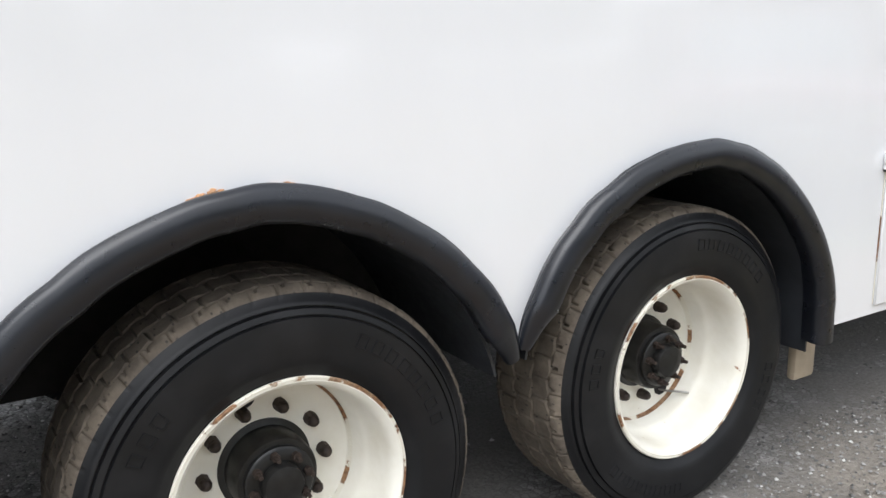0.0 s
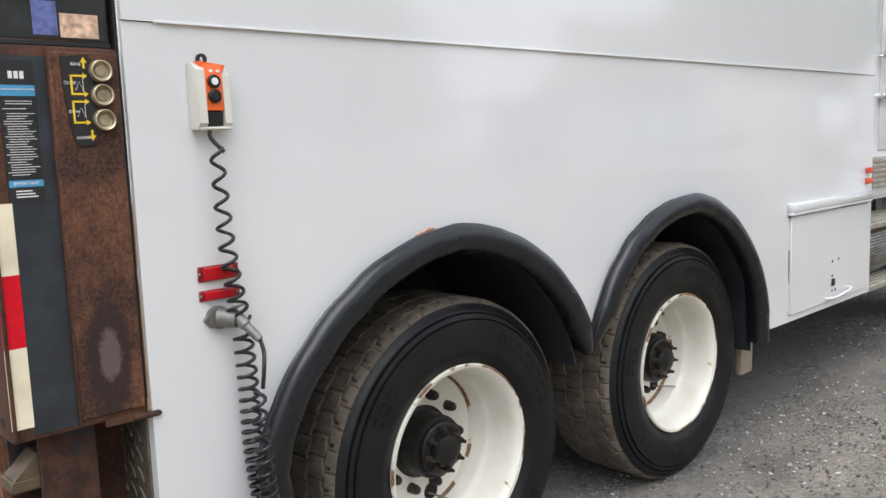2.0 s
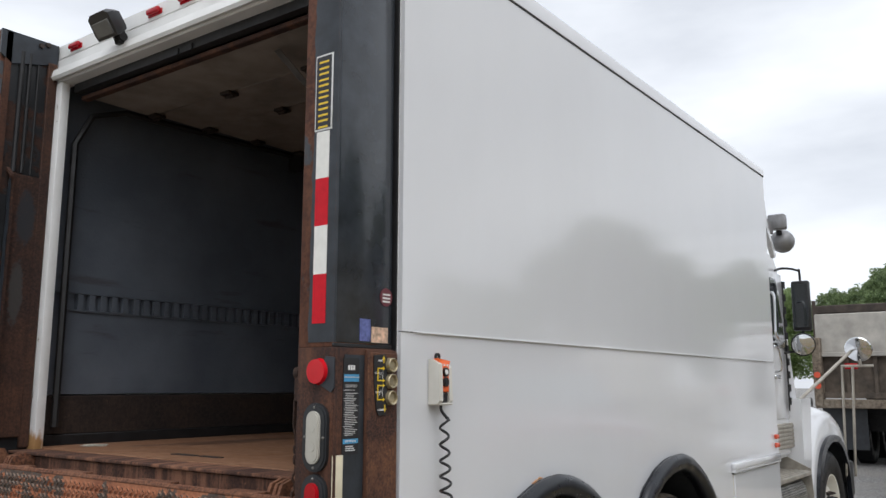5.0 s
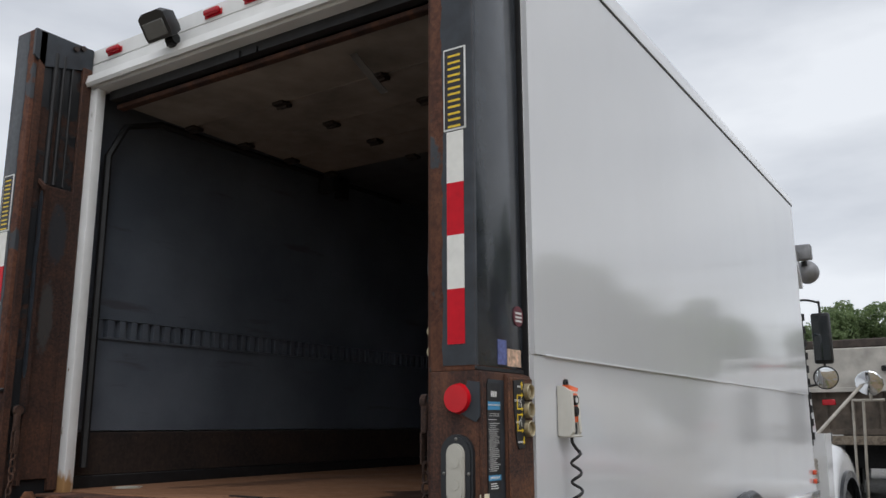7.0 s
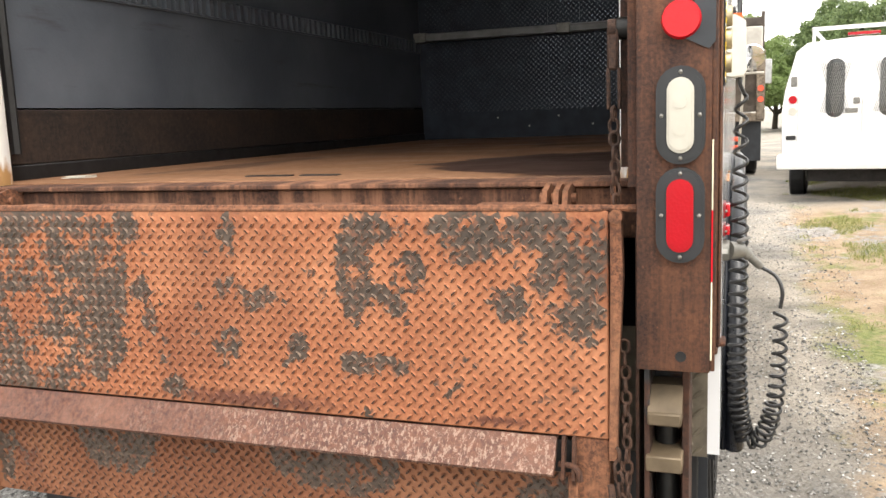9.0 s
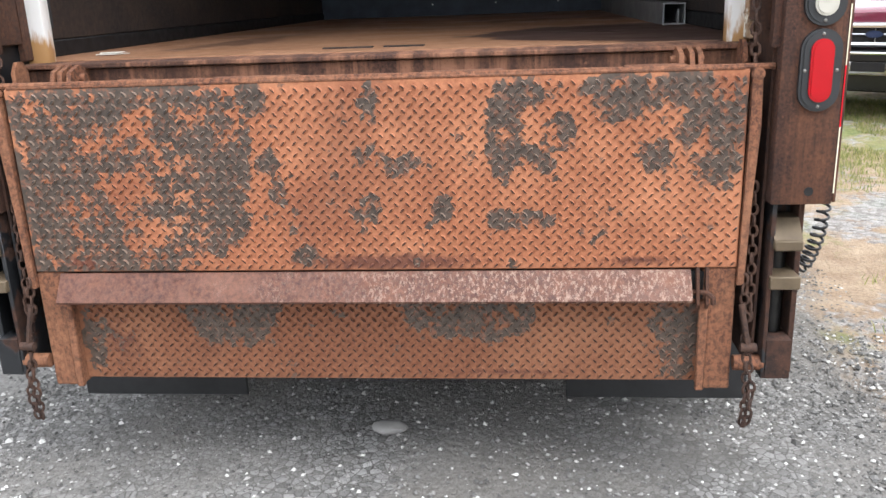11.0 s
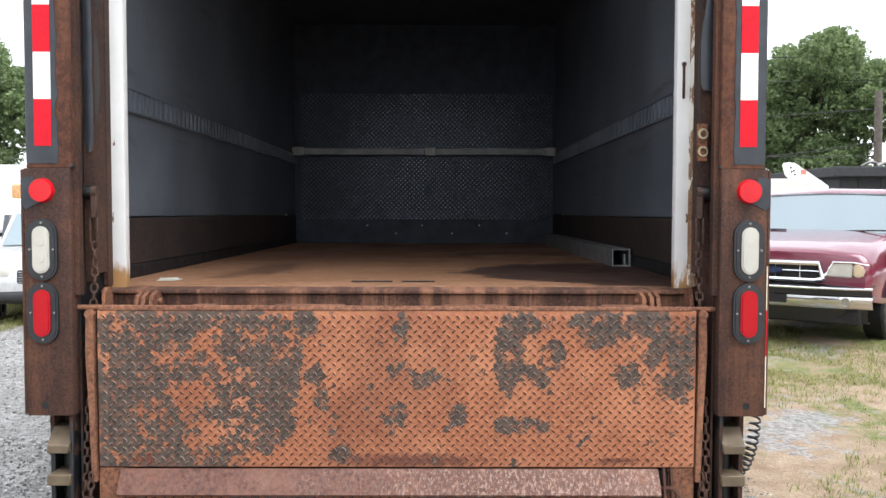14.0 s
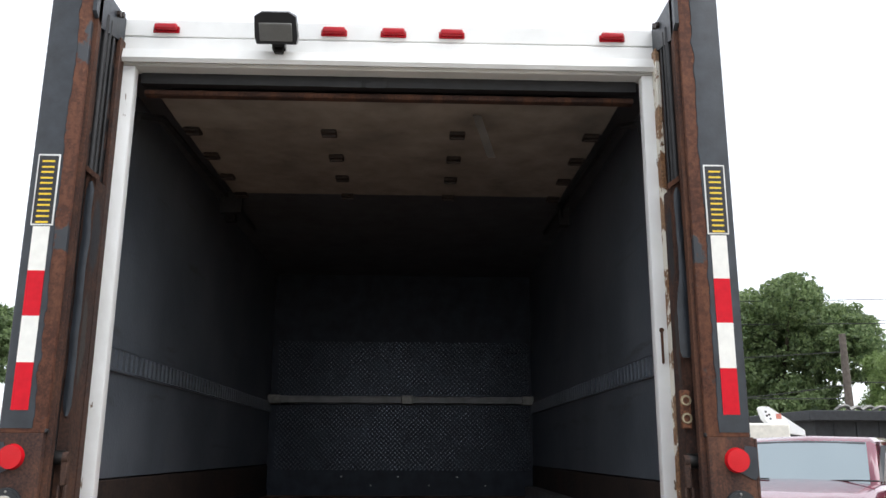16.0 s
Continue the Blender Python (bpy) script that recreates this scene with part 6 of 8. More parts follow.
box(bm, px - 0.040, px + 0.040, pf - 0.008, pf, pz - 0.086, pz + 0.066, 0.003)
box(bm, px - 0.042, px + 0.042, pf - 0.042, pf, pz - 0.088, pz - 0.080, 0.003)
part("holder", bm, CREAM, pend, "cream plastic holder")
bm = B()
prism(bm, [(pf - 0.006, pz + 0.060), (pf - 0.034, pz + 0.064), (pf - 0.037, pz + 0.060), (pf - 0.037, pz - 0.042), (pf - 0.006, pz - 0.046)], "yz", px - 0.021, px + 0.024)
prism(bm, [(px - 0.034, pz + 0.070), (px + 0.036, pz + 0.062), (px + 0.024, pz + 0.042), (px - 0.021, pz + 0.042)], "xz", pf - 0.035, pf - 0.014)
part("handset", bm, ORANGE, pend, "orange handset")
for dz, inner in ((0.024, PRINT), (-0.010, BLACKPL)):
    bm = B()
    lathe(bm, [(0.0, 0.006), (0.010, 0.006), (0.012, 0.005), (0.014, 0.008), (0.0155, 0.007), (0.016, 0.0), (0.0, 0.0)], 24, pose(px + 0.002, pf - 0.037, pz + dz) @ OUT)
    rg = part("button_ring", bm, BLACKPL, pend)
    bm = B()
    cyl(bm, (px + 0.002, pf - 0.042, pz + dz), (px + 0.002, pf - 0.0455, pz + dz), 0.0084, n=20)
    part("button", bm, inner, rg)
bm = B()
for x in (px - 0.008, px + 0.010):
    box(bm, x, x + 0.009, pf - 0.0382, pf - 0.0365, pz + 0.045, pz + 0.051)
part("button_mark", bm, PRINT, pend)
bm = B()
box(bm, px - 0.018, px + 0.022, pf - 0.035, pf - 0.01, pz - 0.079, pz - 0.044, 0.003)
part("strain_relief", bm, BLACKPL, pend)
bm = B()
lathe(bm, [(0.006, -0.004), (0.013, -0.004), (0.013, 0.004), (0.006, 0.004)], 18, pose(px - 0.014, pf - 0.016, pz + 0.076) @ OUT, closed=True)
part("hanging_eye", bm, BLACKPL, pend)


def coil(path, r0, r1, pitch0, pitch1, wire):
    """A cord wound round a path, its radius and pitch going from one value to another."""
    pts = smooth_path(path, 14)
    total = sum((b - a).length for a, b in zip(pts, pts[1:]))
    out, d, ang = [], 0.0, 0.0
    for a, b in zip(pts, pts[1:]):
        seg = (b - a).length
        ax = (b - a).normalized()
        u = ax.cross(Vector((0, 1, 0))).normalized()
        w = ax.cross(u)
        f = d / total
        pitch, rad = pitch0 + (pitch1 - pitch0) * f, r0 + (r1 - r0) * min(1, f * 1.15)
        steps = max(2, int(seg / pitch * 14))
        for k in range(steps):
            ang += 2 * math.pi * seg / pitch / steps
            out.append(a + (b - a) * (k / steps) + (u * math.cos(ang) + w * math.sin(ang)) * rad)
        d += seg
    return tube(B(), out, wire, 6)


yc_ = pf - 0.036
bm = B()
tube(bm, smooth_path([(px - 0.010, pf - 0.03, pz - 0.078), (px - 0.012, pf - 0.032, pz - 0.105), (px + 0.012, yc_ - 0.012, pz - 0.14)], 8), 0.0052, 8)
part("cord_lead", bm, BLACKPL, pend)
part("coiled_cord", coil([(px - 0.002, yc_, pz - 0.13), (px + 0.004, yc_, pz - 0.29), (px + 0.014, yc_, pz - 0.42), (px + 0.032, yc_, pz - 0.54)], 0.014, 0.021, 0.060, 0.036, 0.0048), BLACKPL, pend, "stretched black coiled cord", angle=60)
part("coiled_cord", coil([(px + 0.032, yc_, pz - 0.54), (px + 0.040, yc_, pz - 0.70), (px + 0.044, yc_, pz - 0.87), (px + 0.054, yc_ - 0.008, pz - 1.00), (px + 0.062, yc_ - 0.022, pz - 1.07), (px + 0.062, yc_ - 0.030, pz - 1.085)], 0.022, 0.024, 0.036, 0.016, 0.0048), BLACKPL, pend, "", angle=60)
part("coiled_cord", coil([(px + 0.062, yc_ - 0.030, pz - 1.085), (px + 0.045, yc_ - 0.068, pz - 1.065), (px + 0.022, yc_ - 0.096, pz - 0.96), (px + 0.008, yc_ - 0.106, pz - 0.82), (px + 0.004, yc_ - 0.106, pz - 0.70)], 0.024, 0.016, 0.016, 0.042, 0.0048), BLACKPL, pend, "", angle=60)
bm = B()
tube(bm, smooth_path([(px + 0.018, yc_ - 0.106, pz - 0.695), (px + 0.022, yc_ - 0.110, pz - 0.65), (px + 0.034, yc_ - 0.094, pz - 0.612), (px + 0.048, yc_ - 0.056, pz - 0.590)], 8), 0.0052, 8)
part("cord_lead", bm, BLACKPL, pend)
bm = B()
lathe(bm, [(0.0, 0.0), (0.009, 0.0), (0.011, 0.01), (0.011, 0.045), (0.015, 0.050), (0.015, 0.075), (0.0, 0.075)], 18, look((px + 0.048, yc_ - 0.056, pz - 0.590), (px + 0.022, pf - 0.045, pz - 0.540)) @ pose(0, 0, 0, 180, 0, 0))
part("plug", bm, ZINC, pend, "grey metal plug")

# socket and the two reflectors below the pendant
sock = thing("power_socket", "grey cast power socket with an open lid on the white panel", "socket")
sx, sz = px - 0.012, 1.092
bm = B()
cyl(bm, (sx, pf + 0.0034, sz), (sx, pf - 0.012, sz), 0.028, n=24)
prism(bm, [(sx - 0.036, sz - 0.004), (sx - 0.014, sz + 0.024), (sx + 0.024, sz + 0.018), (sx + 0.030, sz - 0.008), (sx + 0.010, sz - 0.030), (sx - 0.020, sz - 0.024)], "xz", pf + 0.0034, pf - 0.008)
part("flange", bm, ZINC, sock)
bm = B()
lathe(bm, [(0.0, 0.03), (0.014, 0.03), (0.016, 0.045), (0.022, 0.045), (0.024, 0.0), (0.0, 0.0)], 22, look((sx, pf - 0.008, sz), (sx + 0.04, pf - 0.05, sz - 0.006)) @ pose(0, 0, 0, 180, 0, 0))
part("barrel", bm, ZINC, sock)
bm = B()
box(bm, -0.018, 0.018, -0.005, 0.0, 0.0, 0.034, 0.004, 2, pose(sx + 0.022, pf - 0.030, sz + 0.022, 70, 0, 10))
part("lid", bm, ZINC, sock)
pf += 0.0032
for dz, hgt, lab in ((1.200 - pz, 0.0185, "red rectangular reflector on the white panel"), (1.147 - pz, 0.013, "narrow red reflector on the white panel")):
    r = thing("reflector", lab, "reflector", "side reflectors")
    bm = box(B(), px - 0.054, px + 0.054, pf - 0.005, pf + 0.0003, pz + dz - hgt, pz + dz + hgt, 0.002)
    part("base", bm, plain("dark_red_base", (0.22, 0.01, 0.015), 0.4), r)
    bm = box(B(), px - 0.043, px + 0.036, pf - 0.016, pf - 0.004, pz + dz - hgt * 0.85, pz + dz + hgt * 0.85, 0.004, 2)
    part("lens", bm, RED_L, r)
    for x in (px - 0.051, px + 0.044):
        bm = B()
        bmesh.ops.create_uvsphere(bm, u_segments=8, v_segments=6, radius=0.004, matrix=Matrix.Translation((x, pf - 0.006, pz + dz)))
        part("screw", bm, ZINC, r)

# ---- cab, steps and nose ----
bm = B()
cabp = [(4.70, 1.02), (6.0, 1.02), (6.05, 1.46), (6.0, 1.62), (5.66, 2.62), (5.54, 2.72), (4.70, 2.80)]
prism(bm, cabp, "xz", -1.06, 1.06)
bmesh.ops.bevel(bm, geom=bm.edges[:], offset=0.03, segments=2, affect="EDGES")
cab = part("cab", bm, WHITE, truck, "white cab with a chrome grab rail by its door")
bm = B()
box(bm, 5.270, 5.710, -1.072, -1.058, 1.34, 2.56, 0.006, 2)
part("cab_door", bm, WHITE, cab)
bm = B()
prism(bm, [(5.330, 1.92), (5.690, 1.92), (5.640, 2.12), (5.500, 2.50), (5.330, 2.50)], "xz", -1.078, -1.066)
part("door_window", bm, GLASS, cab, "dark door window")
part("door_gap", box(B(), 5.715, 5.738, -1.078, -1.05, 1.40, 2.5), BLACK, cab)
for z in np.arange(1.45, 2.45, 0.11):
    part("door_hinge", cyl(B(), (5.726, -1.082, z), (5.726, -1.082, z + 0.06), 0.013, n=8), BLACK, cab)
bm = B()
tube(bm, smooth_path([(5.230, -1.06, 2.36), (5.230, -1.13, 2.34), (5.230, -1.13, 2.1), (5.230, -1.13, 2.02), (5.300, -1.13, 1.97), (5.320, -1.06, 1.96)], 5), 0.011, 8)
tube(bm, smooth_path([(5.240, -1.06, 1.93), (5.250, -1.12, 1.92), (5.330, -1.12, 1.86), (5.350, -1.12, 1.74), (5.350, -1.06, 1.72)], 5), 0.010, 8)
cyl(bm, (5.270, -1.06, 1.68), (5.270, -1.10, 1.68), 0.02, n=10)
box(bm, 5.210, 5.350, -1.115, -1.09, 1.665, 1.695, 0.006)
part("grab_rail", bm, CHROME, cab, "chrome grab rails and door handle")
sill = part("sill_cover", box(B(), 5.12, 5.820, -1.09, -1.058, 1.10, 1.30, 0.004), STEPM, cab, "ribbed dirty aluminium sill")
rib = part("sill_rib", box(B(), 5.12, 5.820, -1.096, -1.0905, 1.106, 1.126, 0.002), STEPM, sill)
for i in range(1, 6):
    again(rib, pose(0, 0, 0.032 * i))
bm = B()
prism(bm, [(4.64, ROOF + 0.03), (4.70, ROOF - 0.02), (4.78, 2.86), (4.98, 2.62), (4.94, 2.60), (4.72, 2.84), (4.64, ROOF - 0.05)], "xz", -1.235, -1.20)
part("cab_fairing_edge", bm, WHITE, truck)
LAMPGREY = plain("grey_lamp_housing", (0.26, 0.26, 0.265), 0.42, 0.3, var=0.25)
spot = part("spot_lamp", box(B(), 5.00, 5.09, -1.305, -1.175, 2.84, 2.96, 0.012, 2), LAMPGREY, truck, "grey spot lamps on the corner of the body")
part("lamp_stay", box(B(), 4.655, 5.01, -1.215, -1.195, 2.80, 2.90, 0.004), LAMPGREY, spot)
bm = B()
lathe(bm, [(0.0, 0.0), (0.085, 0.0), (0.092, 0.012), (0.092, 0.06), (0.075, 0.10), (0.03, 0.13), (0.0, 0.13)], 24, pose(5.22, -1.235, 2.765, 0, -90, 0))
part("round_lamp", bm, LAMPGREY, spot)
part("lamp_swivel", cyl(B(), (5.10, -1.235, 2.84), (5.10, -1.235, 2.80), 0.022, n=12), BLACK, spot)

# steps with a perforated tank behind them
steps = part("step_frame", prism(B(), [(-1.235, 0.50), (-1.215, 0.93), (-0.95, 1.06), (-0.95, 0.50)], "yz", 5.70, 5.712), STEPM, truck, "dirty aluminium cab steps")
part("step_end", prism(B(), [(-1.235, 0.50), (-1.215, 0.93), (-0.95, 1.06), (-0.95, 0.50)], "yz", 4.665, 4.669), STEPM, steps)
for z, y0 in ((0.55, -1.235), (0.915, -1.215)):
    part("step", box(B(), 4.67, 5.699, y0, -0.92, z - 0.035, z, 0.005), STEPM, steps)
    for i in range(7):
        part("step_rib", box(B(), 4.68, 5.69, y0 + 0.02 + i * 0.04, y0 + 0.04 + i * 0.04, z + 0.0005, z + 0.007, 0.002), STEPM, steps)
bm = B()
lathe(bm, [(0.0, 0.0), (0.16, 0.0), (0.175, 0.02), (0.175, 0.88), (0.16, 0.90), (0.0, 0.90)], 32, pose(4.74, -1.02, 0.735, 0, 90, 0))
for i in range(24):
    for j in range(9):
        a = radians(110 + j * 16)
        cyl(bm, (4.79 + i * 0.034, -1.02 + 0.174 * math.cos(a), 0.735 + 0.174 * math.sin(a)), (4.79 + i * 0.034, -1.02 + 0.179 * math.cos(a), 0.735 + 0.179 * math.sin(a)), 0.009, 0.005, 5)
part("perforated_guard", bm, PERF, truck, "perforated metal guard behind the steps")
bm = box(B(), 4.67, 5.72, -0.9, 0.9, 0.6, 1.04)
part("tank", bm, UNDER, truck)

# bonnet, wings, bumper
bm = B()
sec = []
for x, w, zt in ((5.95, 0.98, 1.66), (6.2, 0.94, 1.62), (6.7, 0.86, 1.55), (7.3, 0.78, 1.46), (7.55, 0.72, 1.36), (7.62, 0.68, 1.15)):
    sec.append([(x, -w, 0.98), (x, -w, zt - 0.22), (x, -w * 0.93, zt - 0.08), (x, -w * 0.75, zt), (x, 0, zt + 0.03), (x, w * 0.75, zt), (x, w * 0.93, zt - 0.08), (x, w, zt - 0.22), (x, w, 0.98)])
loft(bm, sec)
part("bonnet", bm, WHITE, truck, "white sloping bonnet", angle=50)


def wing(s):
    bm = B()
    rows = []
    top = arch(AXLE3, 0.66, 0.62, 0.52, 2.3, 20, 184, -18)
    outr = [(5.70, 0.62), (5.70, 1.02), (5.72, 1.34), (5.80, 1.46), (6.02, 1.50)]
    bump = arch(AXLE3 - 0.02, 0.80, 0.80, 0.56, 2.3, 20, 180, -14)
    for (x, z), (bx, bz) in zip(bump, top):
        rows.append([(x + (AXLE3 - x) * 0.03, s * 0.80, z + 0.10), (x, s * 1.02, z + 0.06), (x, s * 1.13, z + 0.01), (x, s * 1.17, z - 0.05), ((x + bx) / 2, s * 1.175, (z + bz) / 2), (bx, s * 1.17, bz)])
    loft(bm, rows, cap=False)
    bmesh.ops.solidify(bm, geom=bm.faces[:], thickness=0.01)
    w = part("wing", bm, WHITE, truck, "white front wing", angle=60)
    bm = B()
    prism(bm, [(5.72, 0.60), (5.72, 1.50), (6.06, 1.50), (6.0, 1.2), (5.95, 0.9), (5.93, 0.60)], "xz", s * 0.9, s * 1.165)
    part("wing_filler", bm, WHITE, w)
    bm = B()
    loft(bm, [[(x, s * (1.165 + dy), z) if k == 0 else (x + (AXLE3 - x) * 0.10, s * (1.165 + dy), z - 0.06) for k, dy in ((0, 0.0), (0, 0.035), (1, 0.04), (1, 0.0))] for x, z in arch(AXLE3, 0.68, 0.64, 0.52, 2.3, 24, 212, -24)])
    part("wheel_arch_flare", bm, FLARE, w, "black front wheel-arch flare", angle=50)
    bm = B()
    loft(bm, [[(x, y, z) for x, z in top] for y in (s * 1.15, s * 0.7)], cap=False)
    bmesh.ops.solidify(bm, geom=bm.faces[:], thickness=0.008)
    part("wing_liner", bm, LINER, w)
    bm = B()
    box(bm, -0.05, 0.05, -0.012, 0.012, -0.03, 0.03, 0.01, 2, pose(6.14, s * 1.15, 1.465, 0, 20, s * -10))
    part("wing_lamp", bm, BLACKPL, w)


wing(-1)
wing(1)
bm = B()
box(bm, 7.56, 7.70, -1.15, 1.15, 0.52, 0.86, 0.02, 2)
part("bumper", bm, BLACK, truck)


def mirrors(s):
    bm = B()
    box(bm, 5.72, 5.78, s * 1.14, s * 1.29, 2.07, 2.50, 0.02, 2)
    k = part("mirror", bm, BLACKPL, truck, "tall black wing mirror on a bent tube arm")
    bm = box(B(), 5.714, 5.719, s * 1.155, s * 1.275, 2.10, 2.47)
    part("mirror_glass", bm, GLASS, k)
    bm = B()
    tube(bm, smooth_path([(5.55, s * 1.06, 2.58), (5.60, s * 1.12, 2.60), (5.72, s * 1.20, 2.59), (5.75, s * 1.215, 2.54), (5.75, s * 1.215, 2.0), (5.74, s * 1.21, 1.92), (5.66, s * 1.06, 1.88)], 6), 0.010, 8)
    part("mirror_arm", bm, BLACK, k)
    bm = B()
    m = pose(5.66, s * 1.23, 1.95, 0, -104, 0) @ pose(0, 0, 0, s * -14, 0, 0)
    lathe(bm, [(0.0, 0.0), (0.088, 0.0), (0.098, -0.005), (0.098, -0.02), (0.07, -0.05), (0.0, -0.06)], 28, m)
    k2 = part("convex_mirror", bm, BLACKPL, truck, "round convex mirror")
    bm = B()
    lathe(bm, [(0.0, 0.018), (0.05, 0.014), (0.088, 0.002), (0.0, 0.001)], 28, m)
    part("mirror_glass", bm, MIRROR, k2)
    bm = B()
    m = pose(7.10, s * 1.385, 1.955, 0, -112, 0)
    lathe(bm, [(0.0, 0.03), (0.06, 0.024), (0.118, 0.002), (0.125, -0.01), (0.10, -0.05), (0.0, -0.08)], 30, m)
    k3 = part("cross_view_mirror", bm, MIRROR, truck, "round chrome cross-view mirror on tube legs")
    bm = B()
    tube(bm, [(7.12, s * 1.33, 1.955), (6.35, s * 0.98, 1.46)], 0.016, 8)
    tube(bm, [(7.14, s * 1.385, 1.93), (7.15, s * 1.385, 1.80)], 0.014, 8)
    tube(bm, [(7.15, s * 1.21, 1.80), (7.15, s * 1.50, 1.80)], 0.013, 8)
    tube(bm, [(7.15, s * 1.22, 1.80), (7.20, s * 1.18, 0.75)], 0.012, 8)
    tube(bm, [(7.15, s * 1.315, 1.80), (7.20, s * 1.26, 0.75)], 0.013, 8)
    part("mirror_leg", bm, STEPM, k3)


mirrors(-1)

# ---- parked vehicles ----
def car_wheel(parent, x, y, r, s, w=0.24, rim=ALU):
    bm = B()
    h = w / 2
    prof = [(r * 0.60, -h * 0.8), (r * 0.72, -h), (r * 0.93, -h * 0.92), (r, -h * 0.72), (r, h * 0.72), (r * 0.93, h * 0.92), (r * 0.72, h), (r * 0.60, h * 0.8)]
    rings = lathe(bm, prof, 48, closed=True)
    for i, g in enumerate(rings):
        for j in (3, 4):
            if i % 3 == 0:
                g[j].co.x *= 0.975
                g[j].co.y *= 0.975
    m = pose(x, y, r) @ (OUT if s < 0 else pose(0, 0, 0, -90, 0, 0))
    t = part("wheel", bm, RUBBER, parent, "", m)
    bm = B()
    lathe(bm, [(0.0, h * 0.62), (r * 0.16, h * 0.66), (r * 0.2, h * 0.5), (r * 0.45, h * 0.45), (r * 0.56, h * 0.62), (r * 0.61, h * 0.85), (r * 0.63, h * 0.6), (r * 0.6, -h * 0.2), (0, -h * 0.2)], 32)
    k = part("rim", bm, rim, t, "", pose(0, 0, 0))
    bm = B()
    for i in range(5):
        a = radians(72 * i)
        box(bm, r * 0.2, r * 0.52, -r * 0.08, r * 0.08, h * 0.5, h * 0.66, 0.006, 1, Matrix.Rotation(a, 4, "Z"))
    part("spoke", bm, rim, t, "", pose(0, 0, 0))


def pickup(at, rz):
    """A full-size pickup; its nose points along -x of its own."""
    car = thing("pickup_truck", "maroon pickup truck with a chrome grille, parked on the grass", "pickup truck", at=at, rz=rz)
    bm = B()
    sec = []
    for x, w, zb, zt in ((0.02, 0.90, 0.60, 0.985), (0.06, 0.93, 0.54, 1.015), (0.12, 0.955, 0.50, 1.035), (0.5, 0.985, 0.46, 1.10), (1.0, 0.995, 0.46, 1.165), (1.42, 1.0, 0.44, 1.205), (1.5, 1.0, 0.43, 1.205), (3.0, 1.0, 0.43, 1.20), (3.1, 1.0, 0.48, 1.22), (5.3, 0.99, 0.52, 1.20), (5.4, 0.97, 0.55, 1.16)):
        sec.append([(x, -w, zb), (x, -w * 1.012, (zb + zt) / 2), (x, -w * 0.985, zt - 0.10), (x, -w * 0.90, zt - 0.02), (x, -w * 0.5, zt + 0.025), (x, 0, zt + 0.035), (x, w * 0.5, zt + 0.025), (x, w * 0.90, zt - 0.02), (x, w * 0.985, zt - 0.10), (x, w * 1.012, (zb + zt) / 2), (x, w, zb)])
    loft(bm, sec)
    body = part("body", bm, MAROON, car, "glossy maroon paint", angle=45)
    bm = B()
    sec = []
    for x, w, z in ((1.44, 0.90, 1.16), (1.92, 0.80, 1.68), (2.10, 0.76, 1.735), (2.9, 0.76, 1.745), (3.05, 0.80, 1.70), (3.15, 0.90, 1.18)):
        sec.append([(x, -w, 1.14), (x, -w, z - 0.05 if z > 1.3 else z - 0.01), (x, -w * 0.93, z), (x, 0, z + 0.025), (x, w * 0.93, z), (x, w, z - 0.05 if z > 1.3 else z - 0.01), (x, w, 1.14)])
    loft(bm, sec)
    part("cab", bm, MAROON, car, angle=45)
    bm = B()
    loft(bm, [[(1.425, -0.80, 1.195), (1.425, -0.4, 1.205), (1.425, 0, 1.21), (1.425, 0.4, 1.205), (1.425, 0.80, 1.195)], [(1.895, -0.70, 1.672), (1.893, -0.35, 1.688), (1.892, 0, 1.692), (1.893, 0.35, 1.688), (1.895, 0.70, 1.672)]], cap=False)
    bmesh.ops.solidify(bm, geom=bm.faces[:], thickness=0.008)
    ws = part("windscreen", bm, SHIELD, car, "tinted windscreen with a small white sticker")
    bm = B()
    loft(bm, [[(x0 - 0.008, y * w0, z0 + 0.010 - 0.02 * abs(y)) for y in (-1, -0.5, 0, 0.5, 1)] for x0, w0, z0 in ((1.870, 0.695, 1.664), (1.890, 0.69, 1.684))], cap=False)
    bmesh.ops.solidify(bm, geom=bm.faces[:], thickness=0.004)
    part("sun_strip", bm, GLASS, ws, "dark tinted strip")
    bm = box(B(), -0.035, 0.035, -0.025, 0.025, 0, 0.003, 0, 1, Matrix.Translation((1.78, -0.60, 1.565)) @ pose(0, 0, 0, 0, -45, 0))
    part("sticker", bm, PRINT, ws)
    for s in (-1, 1):
        bm = B()
        prism(bm, [(1.72, 1.22), (2.9, 1.22), (2.86, 1.64), (2.05, 1.64)], "xz", s * 0.83, s * 0.885)
        part("side_window", bm, GLASS, car)
        bm = B()
        box(bm, 1.66, 1.80, s * 1.0, s * 1.20, 1.16, 1.34, 0.03, 3)
        part("door_mirror", bm, BLACKPL, car)
        bm = prism(B(), [(s * 0.52, 0.765), (s * 0.555, 0.88), (s * 0.60, 0.905), (s * 0.785, 0.905), (s * 0.785, 0.76)], "yz", -0.012, 0.05)
        bmesh.ops.bevel(bm, geom=bm.edges[:], offset=0.012, segments=2, affect="EDGES")
        hl = part("headlamp", bm, WHITE_L, car, "clear headlamp")
        bm = prism(B(), [(s * 0.792, 0.765), (s * 0.792, 0.902), (s * 0.87, 0.895), (s * 0.905, 0.865), (s * 0.905, 0.79), (s * 0.88, 0.765)], "yz", -0.004, 0.10)
        bmesh.ops.bevel(bm, geom=bm.edges[:], offset=0.016, segments=2, affect="EDGES")
